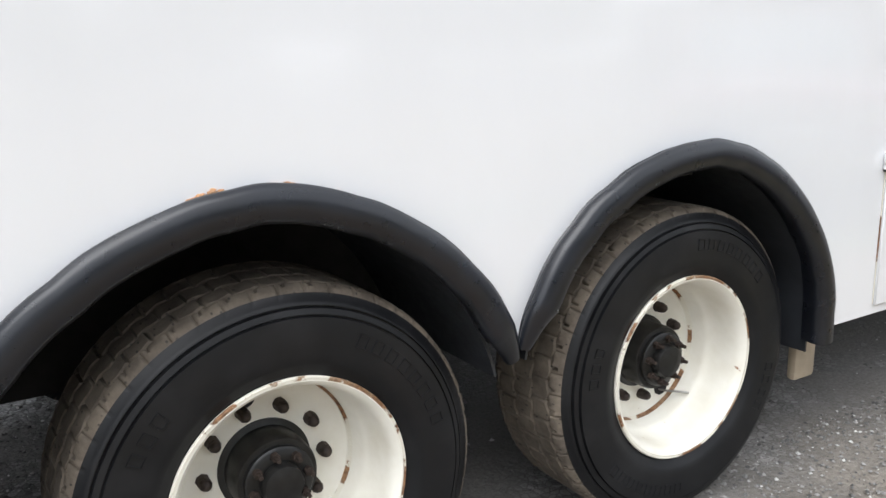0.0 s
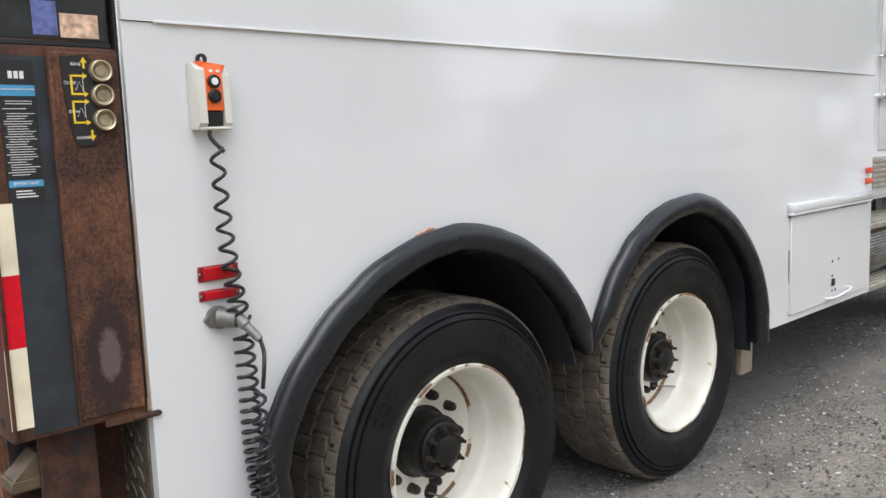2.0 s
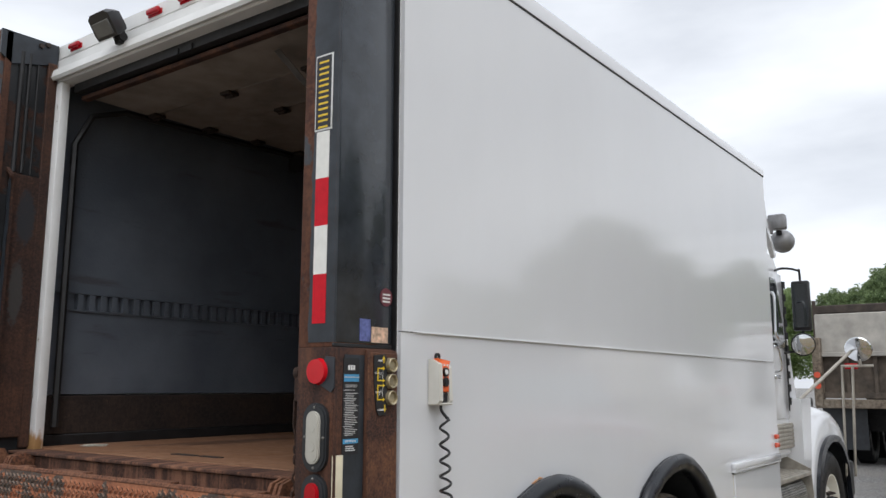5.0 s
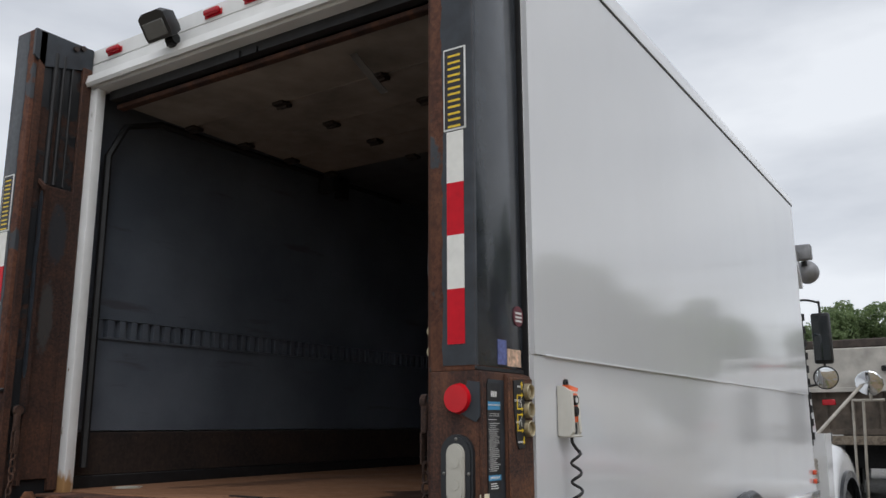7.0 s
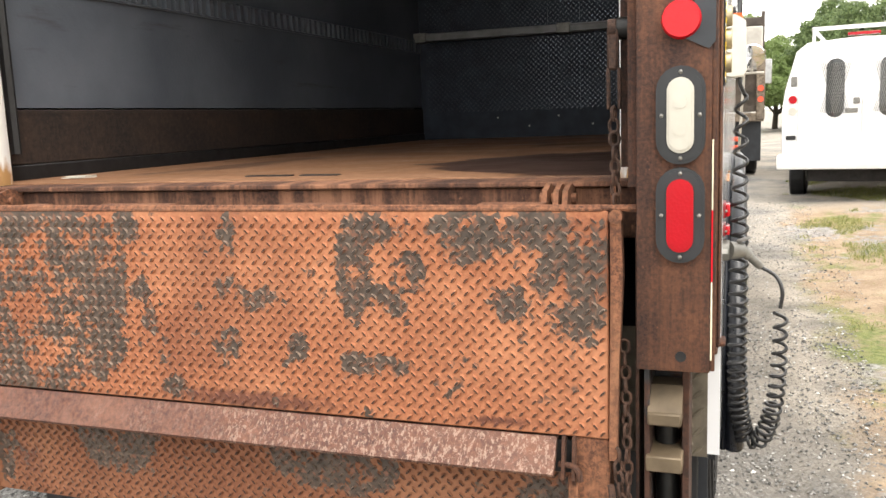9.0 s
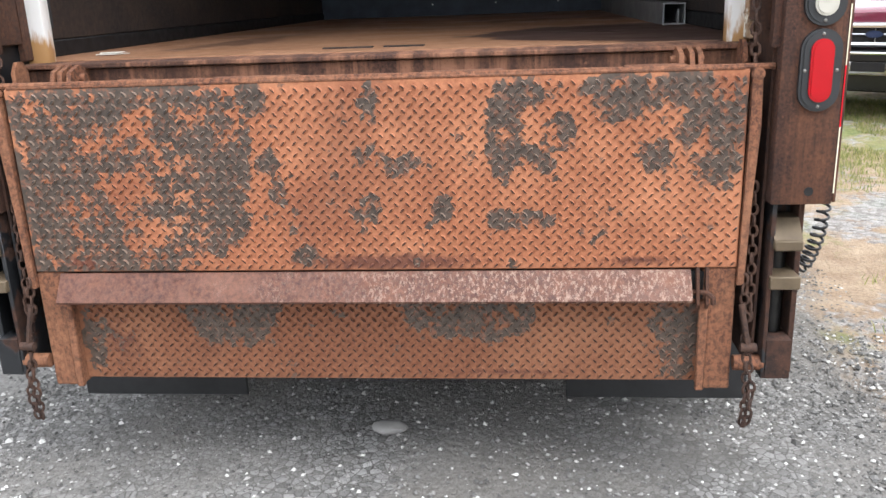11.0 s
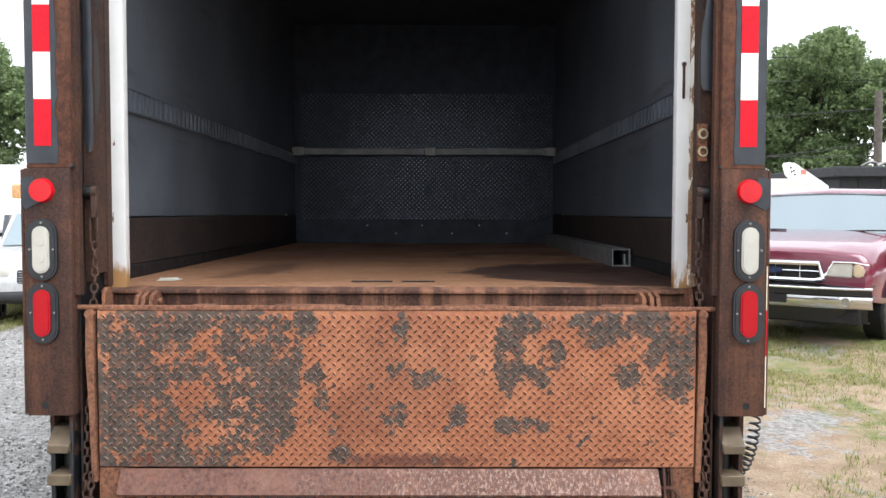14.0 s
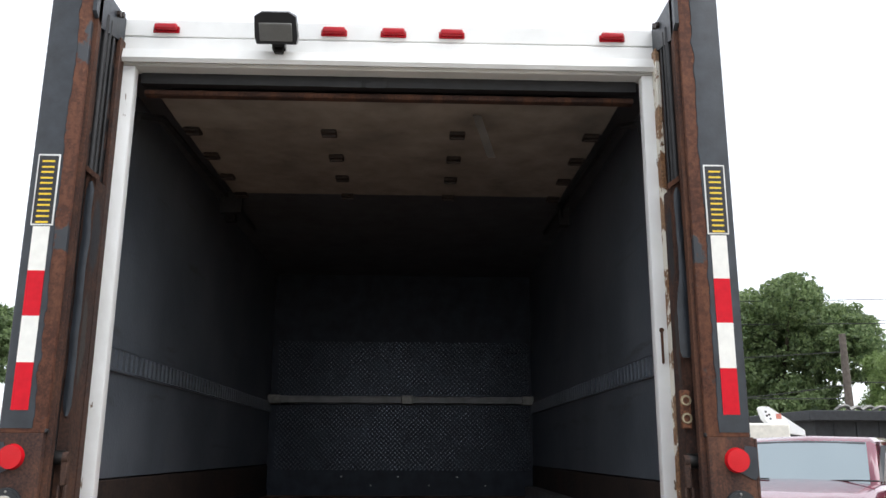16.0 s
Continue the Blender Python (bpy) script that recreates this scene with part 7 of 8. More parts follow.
        part("turn_signal", bm, PALE_AMBER, hl, "pale amber turn signal")
        bm = tube(B(), [(-0.006, s * 0.51, 0.75), (-0.006, s * 0.60, 0.918), (0.0, s * 0.80, 0.918), (0.06, s * 0.93, 0.89)], 0.011, 6)
        part("lamp_trim", bm, CHROME, hl)
        car_wheel(car, 0.92, s * 0.86, 0.38, s)
        car_wheel(car, 4.35, s * 0.86, 0.38, s)
        for xa in (0.92, 4.35):
            bm = prism(B(), arch(xa, 0.46, 0.46, 0.40, 2.2, 14, 166, 14), "xz", s * 0.75, s * 1.013)
            part("wheel_arch", bm, UNDER, car)
        bm = B()
        tube(bm, [(1.32, s * 0.62 - 0.3, 1.235), (1.40, s * 0.62 - 0.05, 1.235), (1.43, s * 0.62 + 0.28, 1.225)], 0.010, 6)
        part("wiper", bm, BLACKPL, car)
    bm = B()
    ov = [(-0.50, 0.735), (-0.46, 0.90), (0.46, 0.90), (0.50, 0.735), (0.42, 0.715), (-0.42, 0.715)]
    prism(bm, [(y * 1.0, z) for y, z in ov], "yz", 0.012, -0.006)
    grille = part("grille_recess", bm, UNDER, car)
    bm = B()
    fr = [(-0.02, y, z) for y, z in ov]
    tube(bm, fr + [fr[0]], 0.032, 8)
    for z in (0.812, ):
        tube(bm, [(-0.018, -0.46, z), (-0.022, 0, z), (-0.018, 0.46, z)], 0.011, 6)
    for y in (-0.26, 0.0, 0.26):
        tube(bm, [(-0.015, y, 0.72), (-0.015, y, 0.895)], 0.008, 6)
    part("grille", bm, CHROME, grille, "chrome grille bars")
    bm = B()
    sec = []
    for y in np.linspace(-0.98, 0.98, 15):
        b_ = -0.12 + 0.16 * abs(y / 0.98) ** 3
        sec.append([(b_ + 0.04, y, 0.425), (b_ + 0.01, y, 0.45), (b_ - 0.015, y, 0.51), (b_ - 0.005, y, 0.555), (b_ + 0.06, y, 0.57)])
    loft(bm, sec, cap=False)
    bmesh.ops.solidify(bm, geom=bm.faces[:], thickness=0.01)
    bp = part("bumper", bm, CHROME, car, "chrome bumper with a dark rub strip")
    bm = B()
    sec = []
    for y in np.linspace(-0.98, 0.98, 15):
        b_ = -0.13 + 0.16 * abs(y / 0.98) ** 3
        sec.append([(b_ + 0.10, y, 0.562), (b_ - 0.01, y, 0.567), (b_ - 0.018, y, 0.625), (b_ + 0.01, y, 0.65), (b_ + 0.16, y, 0.68)])
    loft(bm, sec, cap=False)
    bmesh.ops.solidify(bm, geom=bm.faces[:], thickness=0.008)
    part("rub_strip", bm, BLACKPL, bp)
    bm = B()
    sec = []
    for y in np.linspace(-0.92, 0.92, 13):
        b_ = -0.06 + 0.16 * abs(y / 0.98) ** 3
        sec.append([(b_ + 0.02, y, 0.432), (b_ + 0.03, y, 0.36), (b_ + 0.07, y, 0.27), (b_ + 0.12, y, 0.262)])
    loft(bm, sec, cap=False)
    bmesh.ops.solidify(bm, geom=bm.faces[:], thickness=0.008)
    part("air_dam", bm, BLACKPL, bp, "black plastic air dam")
    bm = B()
    tube(bm, [(-0.142 + 0.16 * abs(y / 0.98) ** 3, y, 0.642) for y in np.linspace(-0.98, 0.98, 15)], 0.017, 8)
    part("bright_strip", bm, CHROME, bp)
    bm = box(B(), 0.03, 0.25, -0.86, 0.86, 0.25, 0.435, 0.02)
    part("air_dam", bm, UNDER, car)
    bm = B()
    cyl(bm, (-0.056, 0, 0.815), (-0.038, 0, 0.815), 0.055, n=28)
    bmesh.ops.transform(bm, matrix=Matrix.Translation((0, 0, 0.815)) @ Matrix.Diagonal((1, 1.5, 0.62, 1)) @ Matrix.Translation((0, 0, -0.815)), verts=bm.verts)
    part("badge", bm, plain("dark_blue_badge", (0.02, 0.03, 0.07), 0.25), grille, "plain dark oval badge")
    for s in (-1, 1):
        bm = B()
        lathe(bm, [(0.0, 0.0), (0.04, 0.0), (0.045, 0.01), (0.045, 0.05)], 16, pose(-0.10, s * 0.76, 0.51, 0, -90, 0))
        part("fog_lamp", bm, WHITE_L, car)
    bm = box(B(), -0.145, -0.132, -0.16, 0.16, 0.465, 0.555)
    part("plate_recess", bm, BLACKPL, car)
    bm = box(B(), 0.3, 5.2, -0.75, 0.75, 0.3, 0.6)
    part("underbody", bm, UNDER, car)
    return car


pickup((6.55, -3.88, 0.13), PICK_RZ)


def service_van(at, rz):
    """A van seen from behind; its rear face is its own plane x = 0, its nose points along +x."""
    van = thing("service_van", "white service van with meshed rear windows, parked tail-on", "van", at=at, rz=rz)
    bm = B()
    sec = []
    for x in (0.0, 0.05, 4.2, 4.3):
        k = 0.985 if x in (0.0, 4.3) else 1.0
        sec.append([(x, -1.0 * k, 0.62), (x, -1.02 * k, 1.3), (x, -0.98 * k, 1.62), (x, -0.84 * k, 2.14 * k), (x, -0.70 * k, 2.25 * k), (x, 0, 2.30 * k), (x, 0.70 * k, 2.25 * k), (x, 0.84 * k, 2.14 * k), (x, 0.98 * k, 1.62), (x, 1.02 * k, 1.3), (x, 1.0 * k, 0.62)])
    loft(bm, sec)
    part("body", bm, VANWHITE, van, "white painted body")
    bm = B()
    sec = []
    for x, z in ((4.3, 1.5), (4.5, 1.9), (4.9, 1.9), (5.4, 1.25), (6.2, 1.05), (6.3, 0.7)):
        sec.append([(x, -0.95, 0.5), (x, -0.95, z - 0.1), (x, -0.75, z), (x, 0.75, z), (x, 0.95, z - 0.1), (x, 0.95, 0.5)])
    loft(bm, sec)
    part("cab", bm, VANWHITE, van)
    bm = B()
    box(bm, -0.30, 0.05, -1.04, 1.04, 0.52, 0.72, 0.02, 2)
    part("rear_step", bm, VANWHITE, van)
    bm = B()
    box(bm, -0.10, 0.4, -0.65, 0.65, 0.34, 0.50)
    part("underbody", bm, UNDER, van)
    for s in (-1, 1):
        bm = box(B(), -0.022, 0.004, s * 0.012, s * 0.80, 0.80, 2.02, 0.01)
        d = part("rear_door", bm, VANWHITE, van)
        bm = B()
        oval(bm, -0.030, -0.020, s * 0.33, 1.62, 0.115, 0.40)
        part("door_window", bm, GLASS, d, "dark window with a mesh guard")
        bm = B()
        for k in range(-4, 5):
            tube(bm, [(-0.034, s * 0.33 + k * 0.024 - 0.09, 1.28), (-0.034, s * 0.33 + k * 0.024 + 0.09, 1.96)], 0.003, 4)
            tube(bm, [(-0.034, s * 0.33 + k * 0.024 + 0.09, 1.28), (-0.034, s * 0.33 + k * 0.024 - 0.09, 1.96)], 0.003, 4)
        part("window_mesh", bm, ZINC, d)
        bm = B()
        cyl(bm, (-0.03, s * 0.87, 1.48), (0.01, s * 0.87, 1.48), 0.055, n=20)
        part("tail_lamp", bm, RED_L, van, "round red tail lamp")
        bm = B()
        cyl(bm, (-0.03, s * 0.87, 1.32), (0.01, s * 0.87, 1.32), 0.055, n=20)
        part("reversing_lamp", bm, WHITE_L, van, "round clear lamp")
        bm = box(B(), -0.01, 0.004, s * 0.82, s * 0.90, 1.66, 1.80, 0.01)
        part("vent", bm, ZINC, van)
        car_wheel(van, 1.1, s * 0.85, 0.36, s)
        car_wheel(van, 5.2, s * 0.85, 0.36, s)
        bm = box(B(), 0.2, 3.8, s * 0.62, s * 0.66, 2.42, 2.46)
        for x in (0.3, 2.0, 3.7):
            box(bm, x, x + 0.04, s * 0.62, s * 0.66, 2.22, 2.43)
        part("roof_rack", bm, VANWHITE, van)
    bm = box(B(), 0.2, 0.26, -0.66, 0.66, 2.42, 2.47)
    part("rack_bar", bm, VANWHITE, van)
    bm = box(B(), 0.02, 0.08, -0.20, 0.20, 2.315, 2.355, 0.006)
    part("brake_lamp", bm, RED_L, van, "high red brake lamp")
    bm = box(B(), -0.05, -0.02, 0.02, 0.10, 1.40, 1.48, 0.01)
    box(bm, -0.05, -0.02, 0.04, 0.20, 1.28, 1.34, 0.008)
    part("door_handle", bm, ZINC, van)
    for y in (-0.885, 0.885):
        part("step_lamp", box(B(), -0.04, 0.0, y - 0.065, y + 0.065, 0.92, 0.98, 0.01), BLACKPL, van)


service_van((11.0, -2.84, rise(11.5, -2.8) - 0.08), VAN_RZ)


def dump_truck(at, rz):
    """A tipper seen from behind; its tailgate is its own plane x = 0."""
    d = thing("dump_truck", "muddy tan dump truck parked tail-on, with a rolled tarp on top", "truck", at=at, rz=rz)
    bm = B()
    box(bm, 0.10, 4.6, -1.20, 1.20, 1.25, 1.98, 0.02)
    for y in np.linspace(-1.15, 1.15, 6):
        box(bm, 0.04, 0.11, y - 0.03, y + 0.03, 1.28, 1.97)
    box(bm, -0.06, 0.11, -1.22, 1.22, 1.20, 1.30)
    part("dump_body", bm, plain("muddy_dark_body", (0.085, 0.066, 0.05), 0.8, var=0.5, scale=5.0), d, "muddy brown underside of the tipping body")
    bm = B()
    box(bm, 0.0, 4.6, -1.20, 1.20, 1.985, 2.74, 0.02)
    box(bm, -0.05, 0.0, -1.22, 1.22, 1.95, 2.03, 0.008)
    part("tailgate", bm, plain("pale_tan_paint", (0.40, 0.375, 0.335), 0.65, var=0.3, scale=2.5), d, "dusty cream tailgate")
    part("gate_latch", box(B(), -0.06, 0.0, -0.46, -0.30, 2.30, 2.40, 0.015), UNDER, d)
    bm = B()
    cyl(bm, (0.35, -1.18, 2.81), (0.35, 1.18, 2.81), 0.075, n=14)
    box(bm, 0.03, 0.5, -1.22, 1.22, 2.745, 2.90, 0.02)
    box(bm, 0.02, 0.07, 1.17, 1.23, 2.2, 3.0)
    box(bm, 0.02, 0.07, -1.23, -1.17, 2.2, 3.0)
    part("tarp_roll", bm, plain("dark_brown_tarp", (0.055, 0.042, 0.034), 0.8, var=0.4, scale=6.0), d, "rolled dark tarp and its frame")
    bm = B()
    box(bm, -0.12, 0.10, -1.24, 1.24, 1.02, 1.18, 0.01)
    part("rear_bar", bm, TAN, d)
    for s in (-1, 1):
        part("corner_post", box(B(), -0.14, 0.05, s * 1.10, s * 1.25, 1.05, 2.30, 0.015), TAN, d)
        for z in (1.62, 1.42):
            part("round_lamp", cyl(B(), (-0.155, s * 1.175, z), (-0.138, s * 1.175, z), 0.055, n=16), MARKER_L, d, "round red-orange lamp")
    for y in (-0.60, 0.60):
        part("tail_lamp", box(B(), -0.13, -0.06, y - 0.11, y + 0.11, 1.72, 1.82, 0.01), RED_L, d, "red tail lamp")
    for s in (-1, 1):
        part("mudflap", box(B(), 0.20, 0.22, s * 0.45, s * 1.2, 0.28, 1.05), LINER, d, "black mudflap")
    for s in (-1, 1):
        for x in (0.9, 2.2):
            for y in (0.62, 1.0):
                car_wheel(d, x, s * y, 0.52, s, 0.30, RIM)
        car_wheel(d, 6.6, s * 1.0, 0.52, s, 0.30, RIM)
    bm = B()
    box(bm, 4.8, 6.2, -1.1, 1.1, 1.1, 2.8, 0.08, 2)
    box(bm, 6.2, 7.6, -0.9, 0.9, 1.0, 1.75, 0.08, 2)
    part("cab", bm, VANWHITE, d)
    bm = box(B(), 0.5, 7.0, -0.5, 0.5, 0.6, 1.2)
    part("chassis", bm, UNDER, d)
    for s in (-1, 1):
        bm = box(B(), 5.9, 6.0, s * 1.35, s * 1.55, 1.85, 2.45, 0.02)
        tube(bm, [(5.95, s * 1.1, 2.4), (5.95, s * 1.45, 2.42)], 0.015, 6)
        part("mirror", bm, ALU, d)


dump_truck((14.9, -0.45, rise(15.5, 0)), 0)


def suv(at, rz, paint, label):
    """An estate car with a tall roof; nose along -x of its own."""
    car = thing("suv", label, "car", at=at, rz=rz)
    bm = B()
    sec = []
    for x, w, zb, zt in ((0.0, 0.72, 0.40, 0.72), (0.10, 0.84, 0.34, 0.88), (0.5, 0.90, 0.30, 0.98), (1.1, 0.91, 0.28, 1.03), (1.3, 0.91, 0.28, 1.05), (3.9, 0.91, 0.30, 1.06), (4.4, 0.88, 0.36, 1.02), (4.5, 0.82, 0.42, 0.9)):
        sec.append([(x, -w, zb), (x, -w * 1.02, 0.62), (x, -w, zt - 0.08), (x, -w * 0.85, zt), (x, 0, zt + 0.04), (x, w * 0.85, zt), (x, w, zt - 0.08), (x, w * 1.02, 0.62), (x, w, zb)])
    loft(bm, sec)
    part("body", bm, paint, car, angle=45)
    bm = B()
    sec = []
    for x, w, z in ((1.15, 0.82, 1.06), (1.85, 0.70, 1.56), (2.2, 0.68, 1.62), (3.6, 0.68, 1.62), (4.3, 0.74, 1.06)):
        sec.append([(x, -w, 1.0), (x, -w * 0.96, z), (x, 0, z + 0.03), (x, w * 0.96, z), (x, w, 1.0)])
    loft(bm, sec)
    part("roof", bm, paint, car, angle=45)
    bm = B()
    loft(bm, [[(1.14, -0.74, 1.09), (1.13, 0, 1.11), (1.14, 0.74, 1.09)], [(1.80, -0.62, 1.54), (1.79, 0, 1.57), (1.80, 0.62, 1.54)]], cap=False)
    bmesh.ops.solidify(bm, geom=bm.faces[:], thickness=0.01)
    part("windscreen", bm, SHIELD, car)
    for s in (-1, 1):
        part("side_window", prism(B(), [(1.55, 1.08), (4.1, 1.08), (3.65, 1.52), (2.0, 1.52)], "xz", s * 0.74, s * 0.815), GLASS, car)
    bm = box(B(), -0.02, 0.05, -0.42, 0.42, 0.62, 0.80, 0.02)
    g = part("grille", bm, BLACKPL, car)
    bm = B()
    for k in range(5):
        box(bm, -0.03, -0.018, -0.40, 0.40, 0.635 + 0.033 * k, 0.645 + 0.033 * k)
    lathe(bm, [(0.0, 0.01), (0.05, 0.008), (0.06, 0.0)], 16, pose(-0.03, 0, 0.71, 0, -90, 0))
    part("grille_bar", bm, CHROME, g)
    for s in (-1, 1):
        part("headlamp", box(B(), 0.0, 0.22, s * 0.50, s * 0.82, 0.68, 0.82, 0.03, 2), WHITE_L, car)
    bm = box(B(), -0.06, 0.2, -0.78, 0.78, 0.36, 0.52, 0.05, 3)
    part("bumper", bm, BLACKPL, car)
    for s in (-1, 1):
        car_wheel(car, 0.85, s * 0.80, 0.34, s, 0.22)
        car_wheel(car, 3.55, s * 0.80, 0.34, s, 0.22)
        for xa in (0.85, 3.55):
            part("wheel_arch", prism(B(), arch(xa, 0.40, 0.40, 0.36, 2.2, 12, 180, 0), "xz", s * 0.7, s * 0.935), UNDER, car)


suv((8.4, 5.05, 0), SUV_RZ, SILVER, "silver estate car parked on the grass")
suv((15.5, 8.9, 0), 8, VANWHITE, "white car parked behind the silver one")

# ---- shed, boom, far trailers ----
bm = B()
box(bm, 17.3, 24.0, -16.5, -9.65, 0.1, 2.42)
box(bm, 17.0, 24.2, -16.8, -9.40, 2.42, 2.66, 0.02)
for y in np.arange(-16.2, -9.7, 0.55):
    box(bm, 17.27, 17.30, y, y + 0.06, 0.2, 2.42)
shed = solid("shed", bm, SHED, "low black shed with a flat roof edge", "shed")
bm = B()
for i in range(9):
    y = -10.2 - 0.3 * i
    tube(bm, smooth_path([(17.1 + random.random() * 0.3, y, 2.68), (17.3, y - 0.2, 2.74 + 0.06 * random.random()), (17.5, y - 0.5, 2.70)], 4), 0.045, 6)
solid("scrap", bm, ZINC, "odd pieces of scrap lying on the shed roof", "scrap", kind="stuff")
boom = thing("crane_boom", "white folded crane boom with lightening holes", "crane", at=(14.6, 0, 0))
bm = B()
prism(bm, [(-7.27, 2.56), (-7.31, 2.61), (-7.44, 2.60), (-8.15, 2.13), (-8.15, 2.02), (-7.55, 2.10), (-7.33, 2.36)], "yz", 0.0, 0.22)
part("jib", bm, VANWHITE, boom)
for y, z in ((-7.36, 2.50), (-7.43, 2.44), (-7.38, 2.42), (-7.45, 2.36)):
    bm = B()
    cyl(bm, (-0.006, y, z), (0.001, y, z), 0.022, n=14)
    part("hole", bm, UNDER, boom)
bm = box(B(), -0.008, 0.001, -7.68, -7.57, 2.36, 2.46)
part("mark", bm, plain("faded_red_mark", (0.55, 0.2, 0.15), 0.5, var=0.4, scale=30), boom)
bm = box(B(), -0.3, 1.2, -7.72, -6.4, 0.1, 2.26, 0.04)
part("carrier", bm, plain("cream_panel", (0.66, 0.63, 0.56), 0.5), boom)
bm = B()
box(bm, 23.0, 31.0, 12.2, 14.8, 0.9, 3.0, 0.15, 3)
tr = solid("trailer", bm, VANWHITE, "white box trailer standing behind the cars", "trailer")
bm = B()
for x in (25.0, 29.0):
    cyl(bm, (x, 12.3, 0.45), (x, 14.7, 0.45), 0.45, n=20)
box(bm, 23.2, 30.8, 12.6, 14.4, 0.5, 0.95)
part("undercarriage", bm, UNDER, tr)
machine = thing("yard_machine", "small tan and orange machine half hidden behind the cars", "machine", at=(19.0, 10.9, 0))
bm = box(B(), 0, 1.2, -0.35, 0.35, 0.4, 1.9, 0.06)
part("body", bm, VANWHITE, machine)
bm = box(B(), 0.1, 0.5, -0.16, 0.16, 1.9, 2.28, 0.06, 2)
part("engine_cover", bm, plain("tan_orange_paint", (0.55, 0.30, 0.13), 0.5, var=0.4, scale=20), machine, "tan and orange engine cover")
for x in (0.2, 1.0):
    part("wheel", cyl(B(), (x, -0.40, 0.4), (x, 0.40, 0.4), 0.4, n=18), RUBBER, machine)


# ---- poles and wires ----
def pole(x, y, h, arms):
    p = thing("utility_pole", "weathered wooden utility pole", "utility pole", "utility poles", at=(x, y, 0))
    bm = B()
    tube(bm, [(0, 0, 0), (0.02, 0, h * 0.5), (0, 0.02, h)], [0.17, 0.15, 0.12], 10)
    part("post", bm, POLEWOOD, p)
    if arms:
        bm = B()
        for z in arms:
            box(bm, -0.05, 0.05, -0.5, 0.02, h + z - 0.03, h + z + 0.03)
            cyl(bm, (0, -0.45, h + z + 0.03), (0, -0.45, h + z + 0.16), 0.05, n=8)
        part("arm", bm, ZINC, p)


pole(27.5, -15.85, 5.95, ())
pole(46.0, 0.45, 9.45, (-0.1, -1.0, -2.0))
bm = B()
for a, b in (((27.5, -15.85, 5.3), (46.0, 2.0, 7.0)), ((27.5, -15.85, 4.2), (30, -60, 5.5)), ((27.5, -15.85, 3.6), (46, 0.45, 6.0)), ((44.0, -45, 9.6), (46.0, 0.45, 9.6)), ((44.0, -45, 8.7), (46.0, 0.45, 8.7)), ((30.0, -50, 9.5), (34.0, -8, 8.2)), ((30.0, -50, 8.3), (34.0, -8, 7.2)), ((27.4, -15.8, 4.1), (33.0, -5.0, 3.9))):
    a, b = Vector(a), Vector(b)
    tube(bm, [a + (b - a) * t - Vector((0, 0, 1.6 * t * (1 - t))) for t in np.linspace(0, 1, 12)], 0.016, 4)
tagged(solid("overhead_wires", bm, WIRE, "thin overhead wires", "wires"), kind="stuff")


# ---- trees ----
def crown_mesh(name, seed, mat, blobs, count, leaf):
    """Leaves scattered through uneven lobes, thick near their skin, with gaps."""
    rnd = np.random.RandomState(seed)
    vs, fs = [], []
    for cx, cy, cz, r, rz in blobs:
        n = int(count * r * r)
        u = rnd.normal(size=(n, 3))
        u /= np.linalg.norm(u, axis=1)[:, None]
        d = rnd.uniform(0.45, 1.0, n) ** 0.45
        for k in range(n):
            w = 0.82 + 0.32 * noise.noise((u[k, 0] * 2.3 + seed, u[k, 1] * 2.3, u[k, 2] * 2.3 + cx))
            if noise.noise((u[k, 0] * 3.5 + cx, u[k, 1] * 3.5 + cy, u[k, 2] * 3.5 + seed)) > 0.34:
                continue
            p = np.array((cx, cy, cz)) + u[k] * d[k] * w * np.array((r, r, rz))
            a = rnd.normal(size=3)
            a /= np.linalg.norm(a)
            b = np.cross(a, rnd.normal(size=3))
            b /= np.linalg.norm(b)
            s = leaf * rnd.uniform(0.6, 1.3)
            i = len(vs)
            vs += [tuple(p - a * s), tuple(p - b * s * 0.55), tuple(p + a * s), tuple(p + b * s * 0.55 + a * s * 0.2)]
            fs.append((i, i + 1, i + 2, i + 3))
    me = bpy.data.meshes.new(name)
    me.from_pydata(vs, [], fs)
    me.materials.append(mat)
    return me


def lobes(seed, h, spread, n):
    rnd = random.Random(seed)
    out = [(0, 0, h * 0.66, spread * 0.62, h * 0.26)]
    for i in range(n):
        a = 2.399 * i + rnd.random()
        f = 0.30 + 0.55 * rnd.random()
        z = h * (0.32 + 0.56 * rnd.random())
        k = spread * (0.30 + 0.22 * rnd.random()) * (1.0 if z < h * 0.7 else 0.8)
        out.append((math.cos(a) * spread * f * (1.15 - z / h * 0.55), math.sin(a) * spread * f * (1.15 - z / h * 0.55), z, k, k * 0.85))
    return out


def tree_kind(seed, h, spread, n, mat, count, leaf, label):
    t = thing("tree", label, "tree", "trees round the yard", at=(60, 60, 0))
    bl = lobes(seed, h, spread, n)
    bm = B()
    tube(bm, smooth_path([(0, 0, -0.2), (0.08, 0.05, h * 0.2), (-0.05, 0.1, h * 0.45), (0.05, 0, h * 0.72)], 5), [h * 0.032 * (1 - 0.045 * i) for i in range(16)], 10)
    for cx, cy, cz, r, rz in bl[1:]:
        tube(bm, smooth_path([(0, 0, cz * 0.5), (cx * 0.45, cy * 0.45, cz * 0.72), (cx, cy, cz)], 4), [h * 0.014 * (1 - 0.10 * i) for i in range(9)], 6)
    part("trunk", bm, BARK, t)
    c = new("crown", crown_mesh("crown", seed, mat, bl, count, leaf))
    c.parent = t
    return t


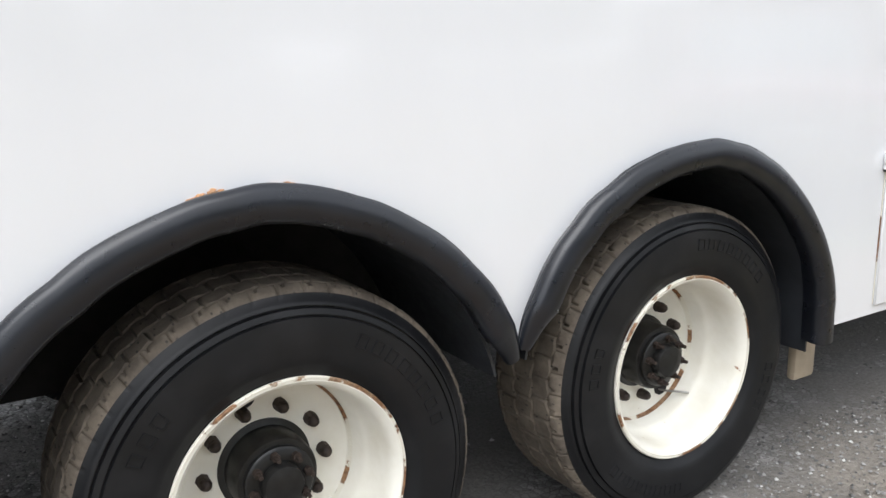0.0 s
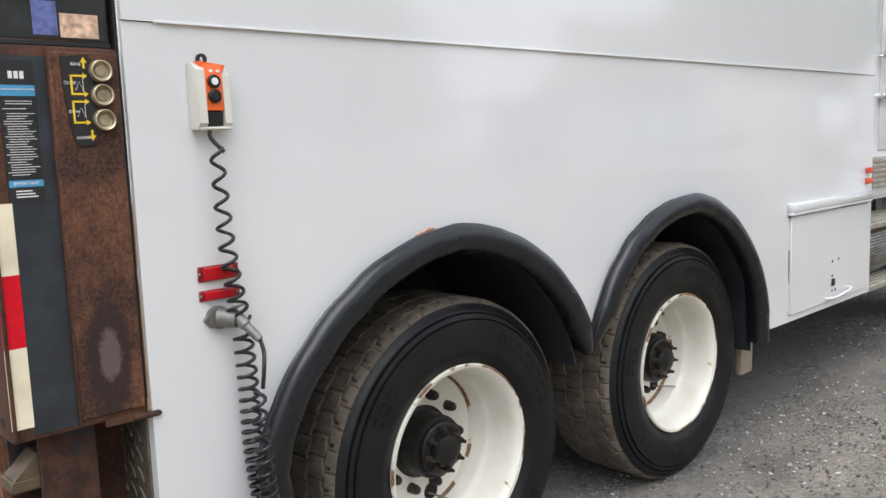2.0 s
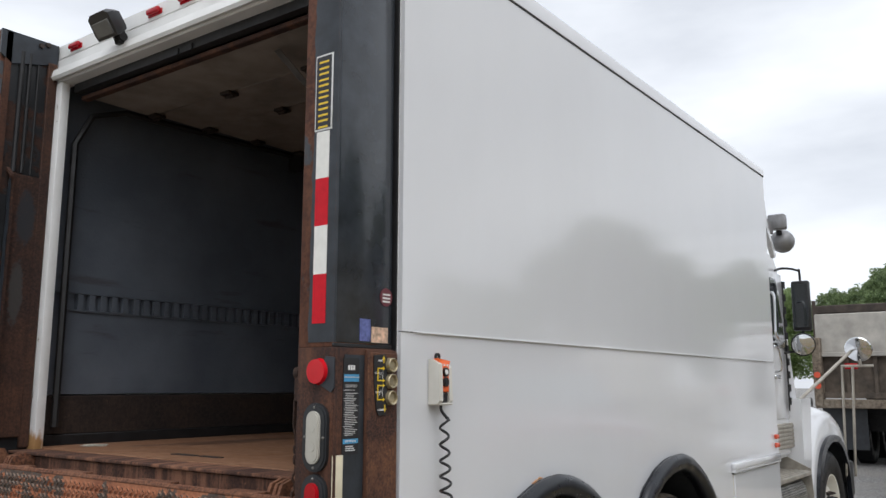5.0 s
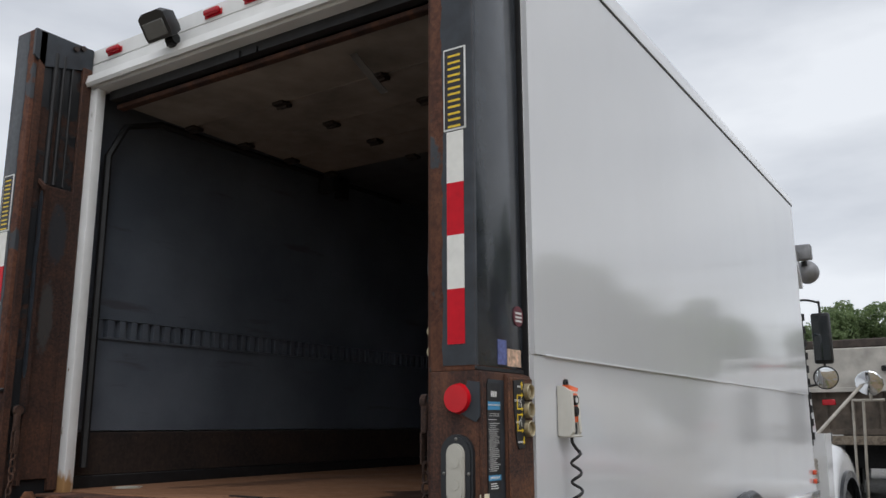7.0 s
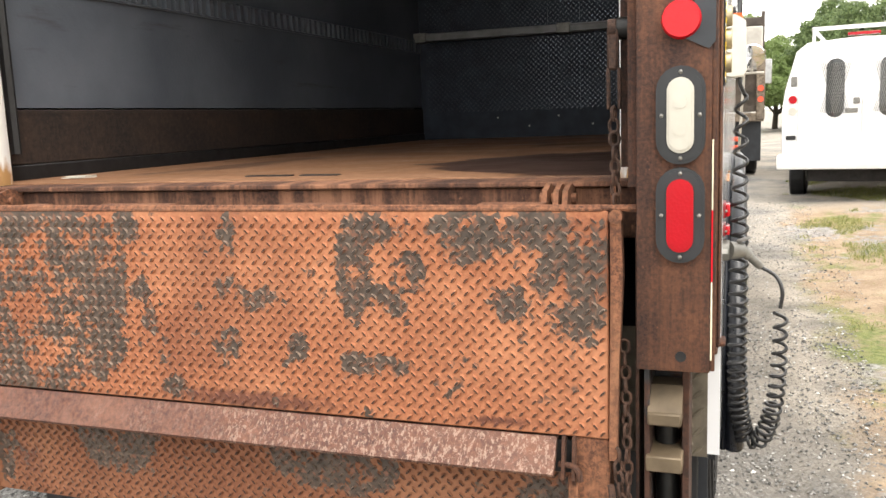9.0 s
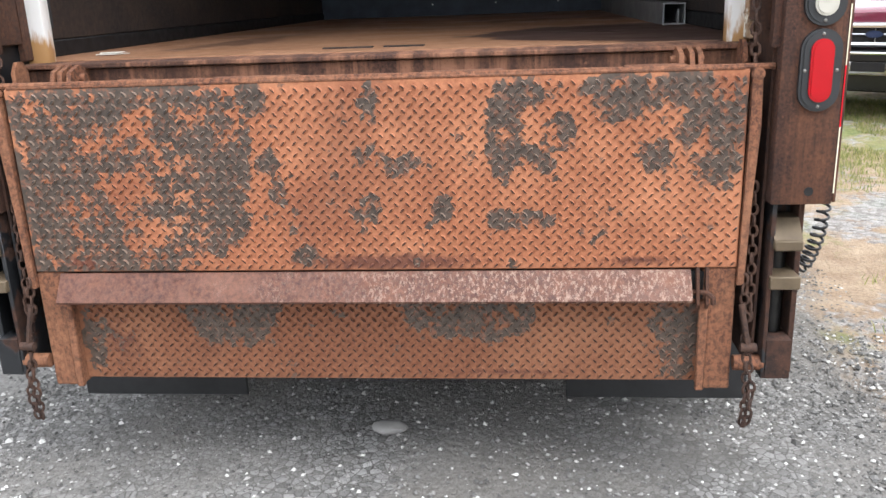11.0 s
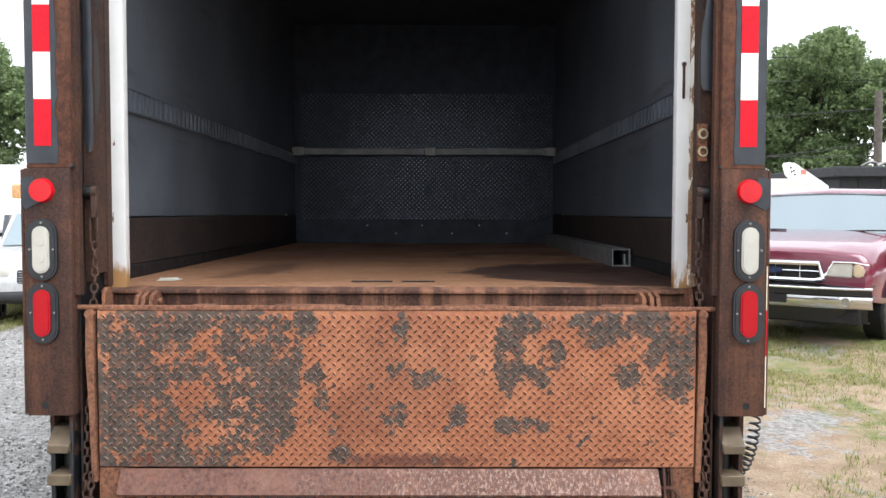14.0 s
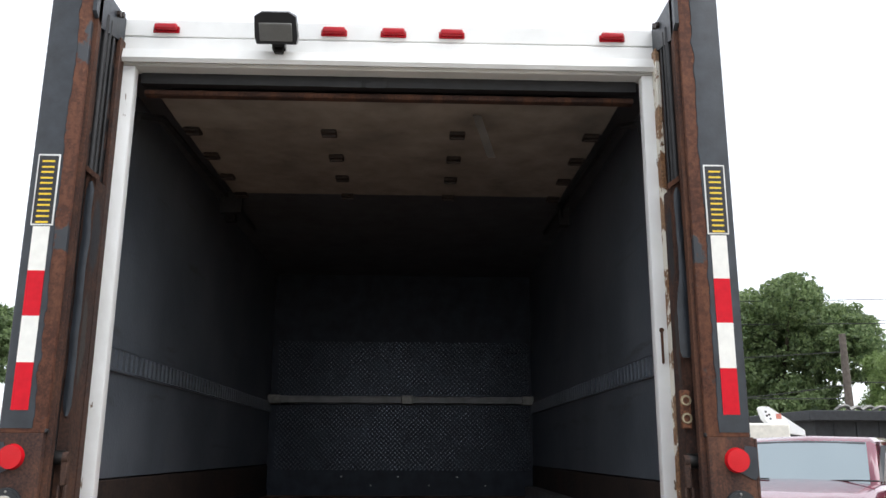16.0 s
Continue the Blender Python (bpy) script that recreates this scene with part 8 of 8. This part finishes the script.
oak = tree_kind(3, 9.5, 4.6, 16, LEAF, 2100, 0.090, "broad dark green leafy tree")
elm = tree_kind(8, 7.5, 3.4, 13, LEAF_B, 2300, 0.080, "rounded light green leafy tree")
first = [True, True]
for kind_, x, y, sc, rz in TREES:
    src = (oak, elm)[kind_]
    m = pose(x, y, 0, 0, 0, rz)
    if first[kind_]:
        src.matrix_basis = m
        first[kind_] = False
        ob = src
    else:
        ob = copy_thing(src, m)
    ob.scale = (sc, sc, sc)


# ---- loose stones and grass ----
def scatter(name, label, spots, mat, maker):
    vs, fs = [], []
    for x, y, s in spots:
        maker(vs, fs, x, y, s)
    me = bpy.data.meshes.new(name)
    me.from_pydata(vs, [], fs)
    me.materials.append(mat)
    ob = new(name, me)
    return tagged(ob, label, name.replace("_", " "), kind="stuff")


prng = np.random.RandomState(11)


def pebble(vs, fs, x, y, s):
    i = len(vs)
    q = prng.uniform(0.6, 1.25, 6)
    a = prng.uniform(0, 6.28)
    c, d = math.cos(a), math.sin(a)
    for k, (u, v, w) in enumerate(((1, 0, 0), (-1, 0, 0), (0, 0.8, 0.1), (0, -0.8, 0), (0.1, 0.1, 0.62), (0, 0, -0.5))):
        u, v = u * q[k] * s, v * q[k] * s
        vs.append((x + u * c - v * d, y + u * d + v * c, rise(x, y) + 0.002 + w * q[k] * s))
    for f in ((0, 2, 4), (2, 1, 4), (1, 3, 4), (3, 0, 4), (2, 0, 5), (1, 2, 5), (3, 1, 5), (0, 3, 5)):
        fs.append(tuple(i + j for j in f))


spots = []
for x0, x1, y0, y1, n in ((-1.2, 1.2, -1.9, 1.6, 13000), (-1.0, 3.0, 1.2, 3.2, 10000), (3.0, 8.0, 1.4, 5.4, 6500), (-0.6, 4.5, -2.0, -1.0, 10000), (4.5, 11.0, -2.2, -0.6, 5000), (1.0, 7.0, -1.2, 1.2, 2500)):
    for k in range(n):
        spots.append((prng.uniform(x0, x1), prng.uniform(y0, y1), 0.0034 + 0.010 * prng.uniform() ** 3 + (0.010 if prng.uniform() > 0.988 else 0) + (0.006 if y0 > 1 else 0) * prng.uniform()))
scatter("gravel", "loose grey gravel stones", spots, PEBBLE, pebble)
bm = B()
bmesh.ops.create_icosphere(bm, subdivisions=2, radius=0.05)
for v in bm.verts:
    v.co = Vector((v.co.x * 0.9, v.co.y * 1.3, v.co.z * 0.42)) * (1 + 0.25 * noise.noise(v.co * 22))
solid("rock", bm, plain("grey_rock", (0.27, 0.26, 0.25), 0.9, var=0.3, bump=0.4), "flat grey stone lying on the gravel", "stone", m=pose(0.40, 0.04, 0.014))


def tuft(vs, fs, x, y, s):
    for k in range(6):
        a, l_ = prng.uniform(0, 6.28), s * prng.uniform(0.5, 1.2)
        bx, by = x + prng.normal() * 0.025, y + prng.normal() * 0.025
        lx, ly = math.cos(a) * l_ * 0.6, math.sin(a) * l_ * 0.6
        w = 0.0032
        i = len(vs)
        zg = rise(bx, by)
        vs += [(bx - w * math.sin(a), by + w * math.cos(a), zg - 0.004), (bx + w * math.sin(a), by - w * math.cos(a), zg - 0.004), (bx + lx, by + ly, zg + l_ * 0.8)]
        fs.append((i, i + 1, i + 2))


spots = []
for k in range(26000):
    x, y = prng.uniform(-0.5, 14), -1.95 - abs(prng.normal()) * 2.4
    if x < 4.5 and prng.uniform() > 0.3:
        continue
    if noise.noise((x * 0.8, y * 1.1, 5.0)) > 0.02 and not (y > -2.3 and noise.noise((x * 2, y * 2, 1)) < 0.1):
        spots.append((x, y, prng.uniform(0.02, 0.075)))
for k in range(9000):
    x, y = prng.uniform(5, 14), 5.4 + abs(prng.normal()) * 2.2
    spots.append((x, y, prng.uniform(0.04, 0.12)))
scatter("grass", "patchy short grass", spots, BLADE, tuft)
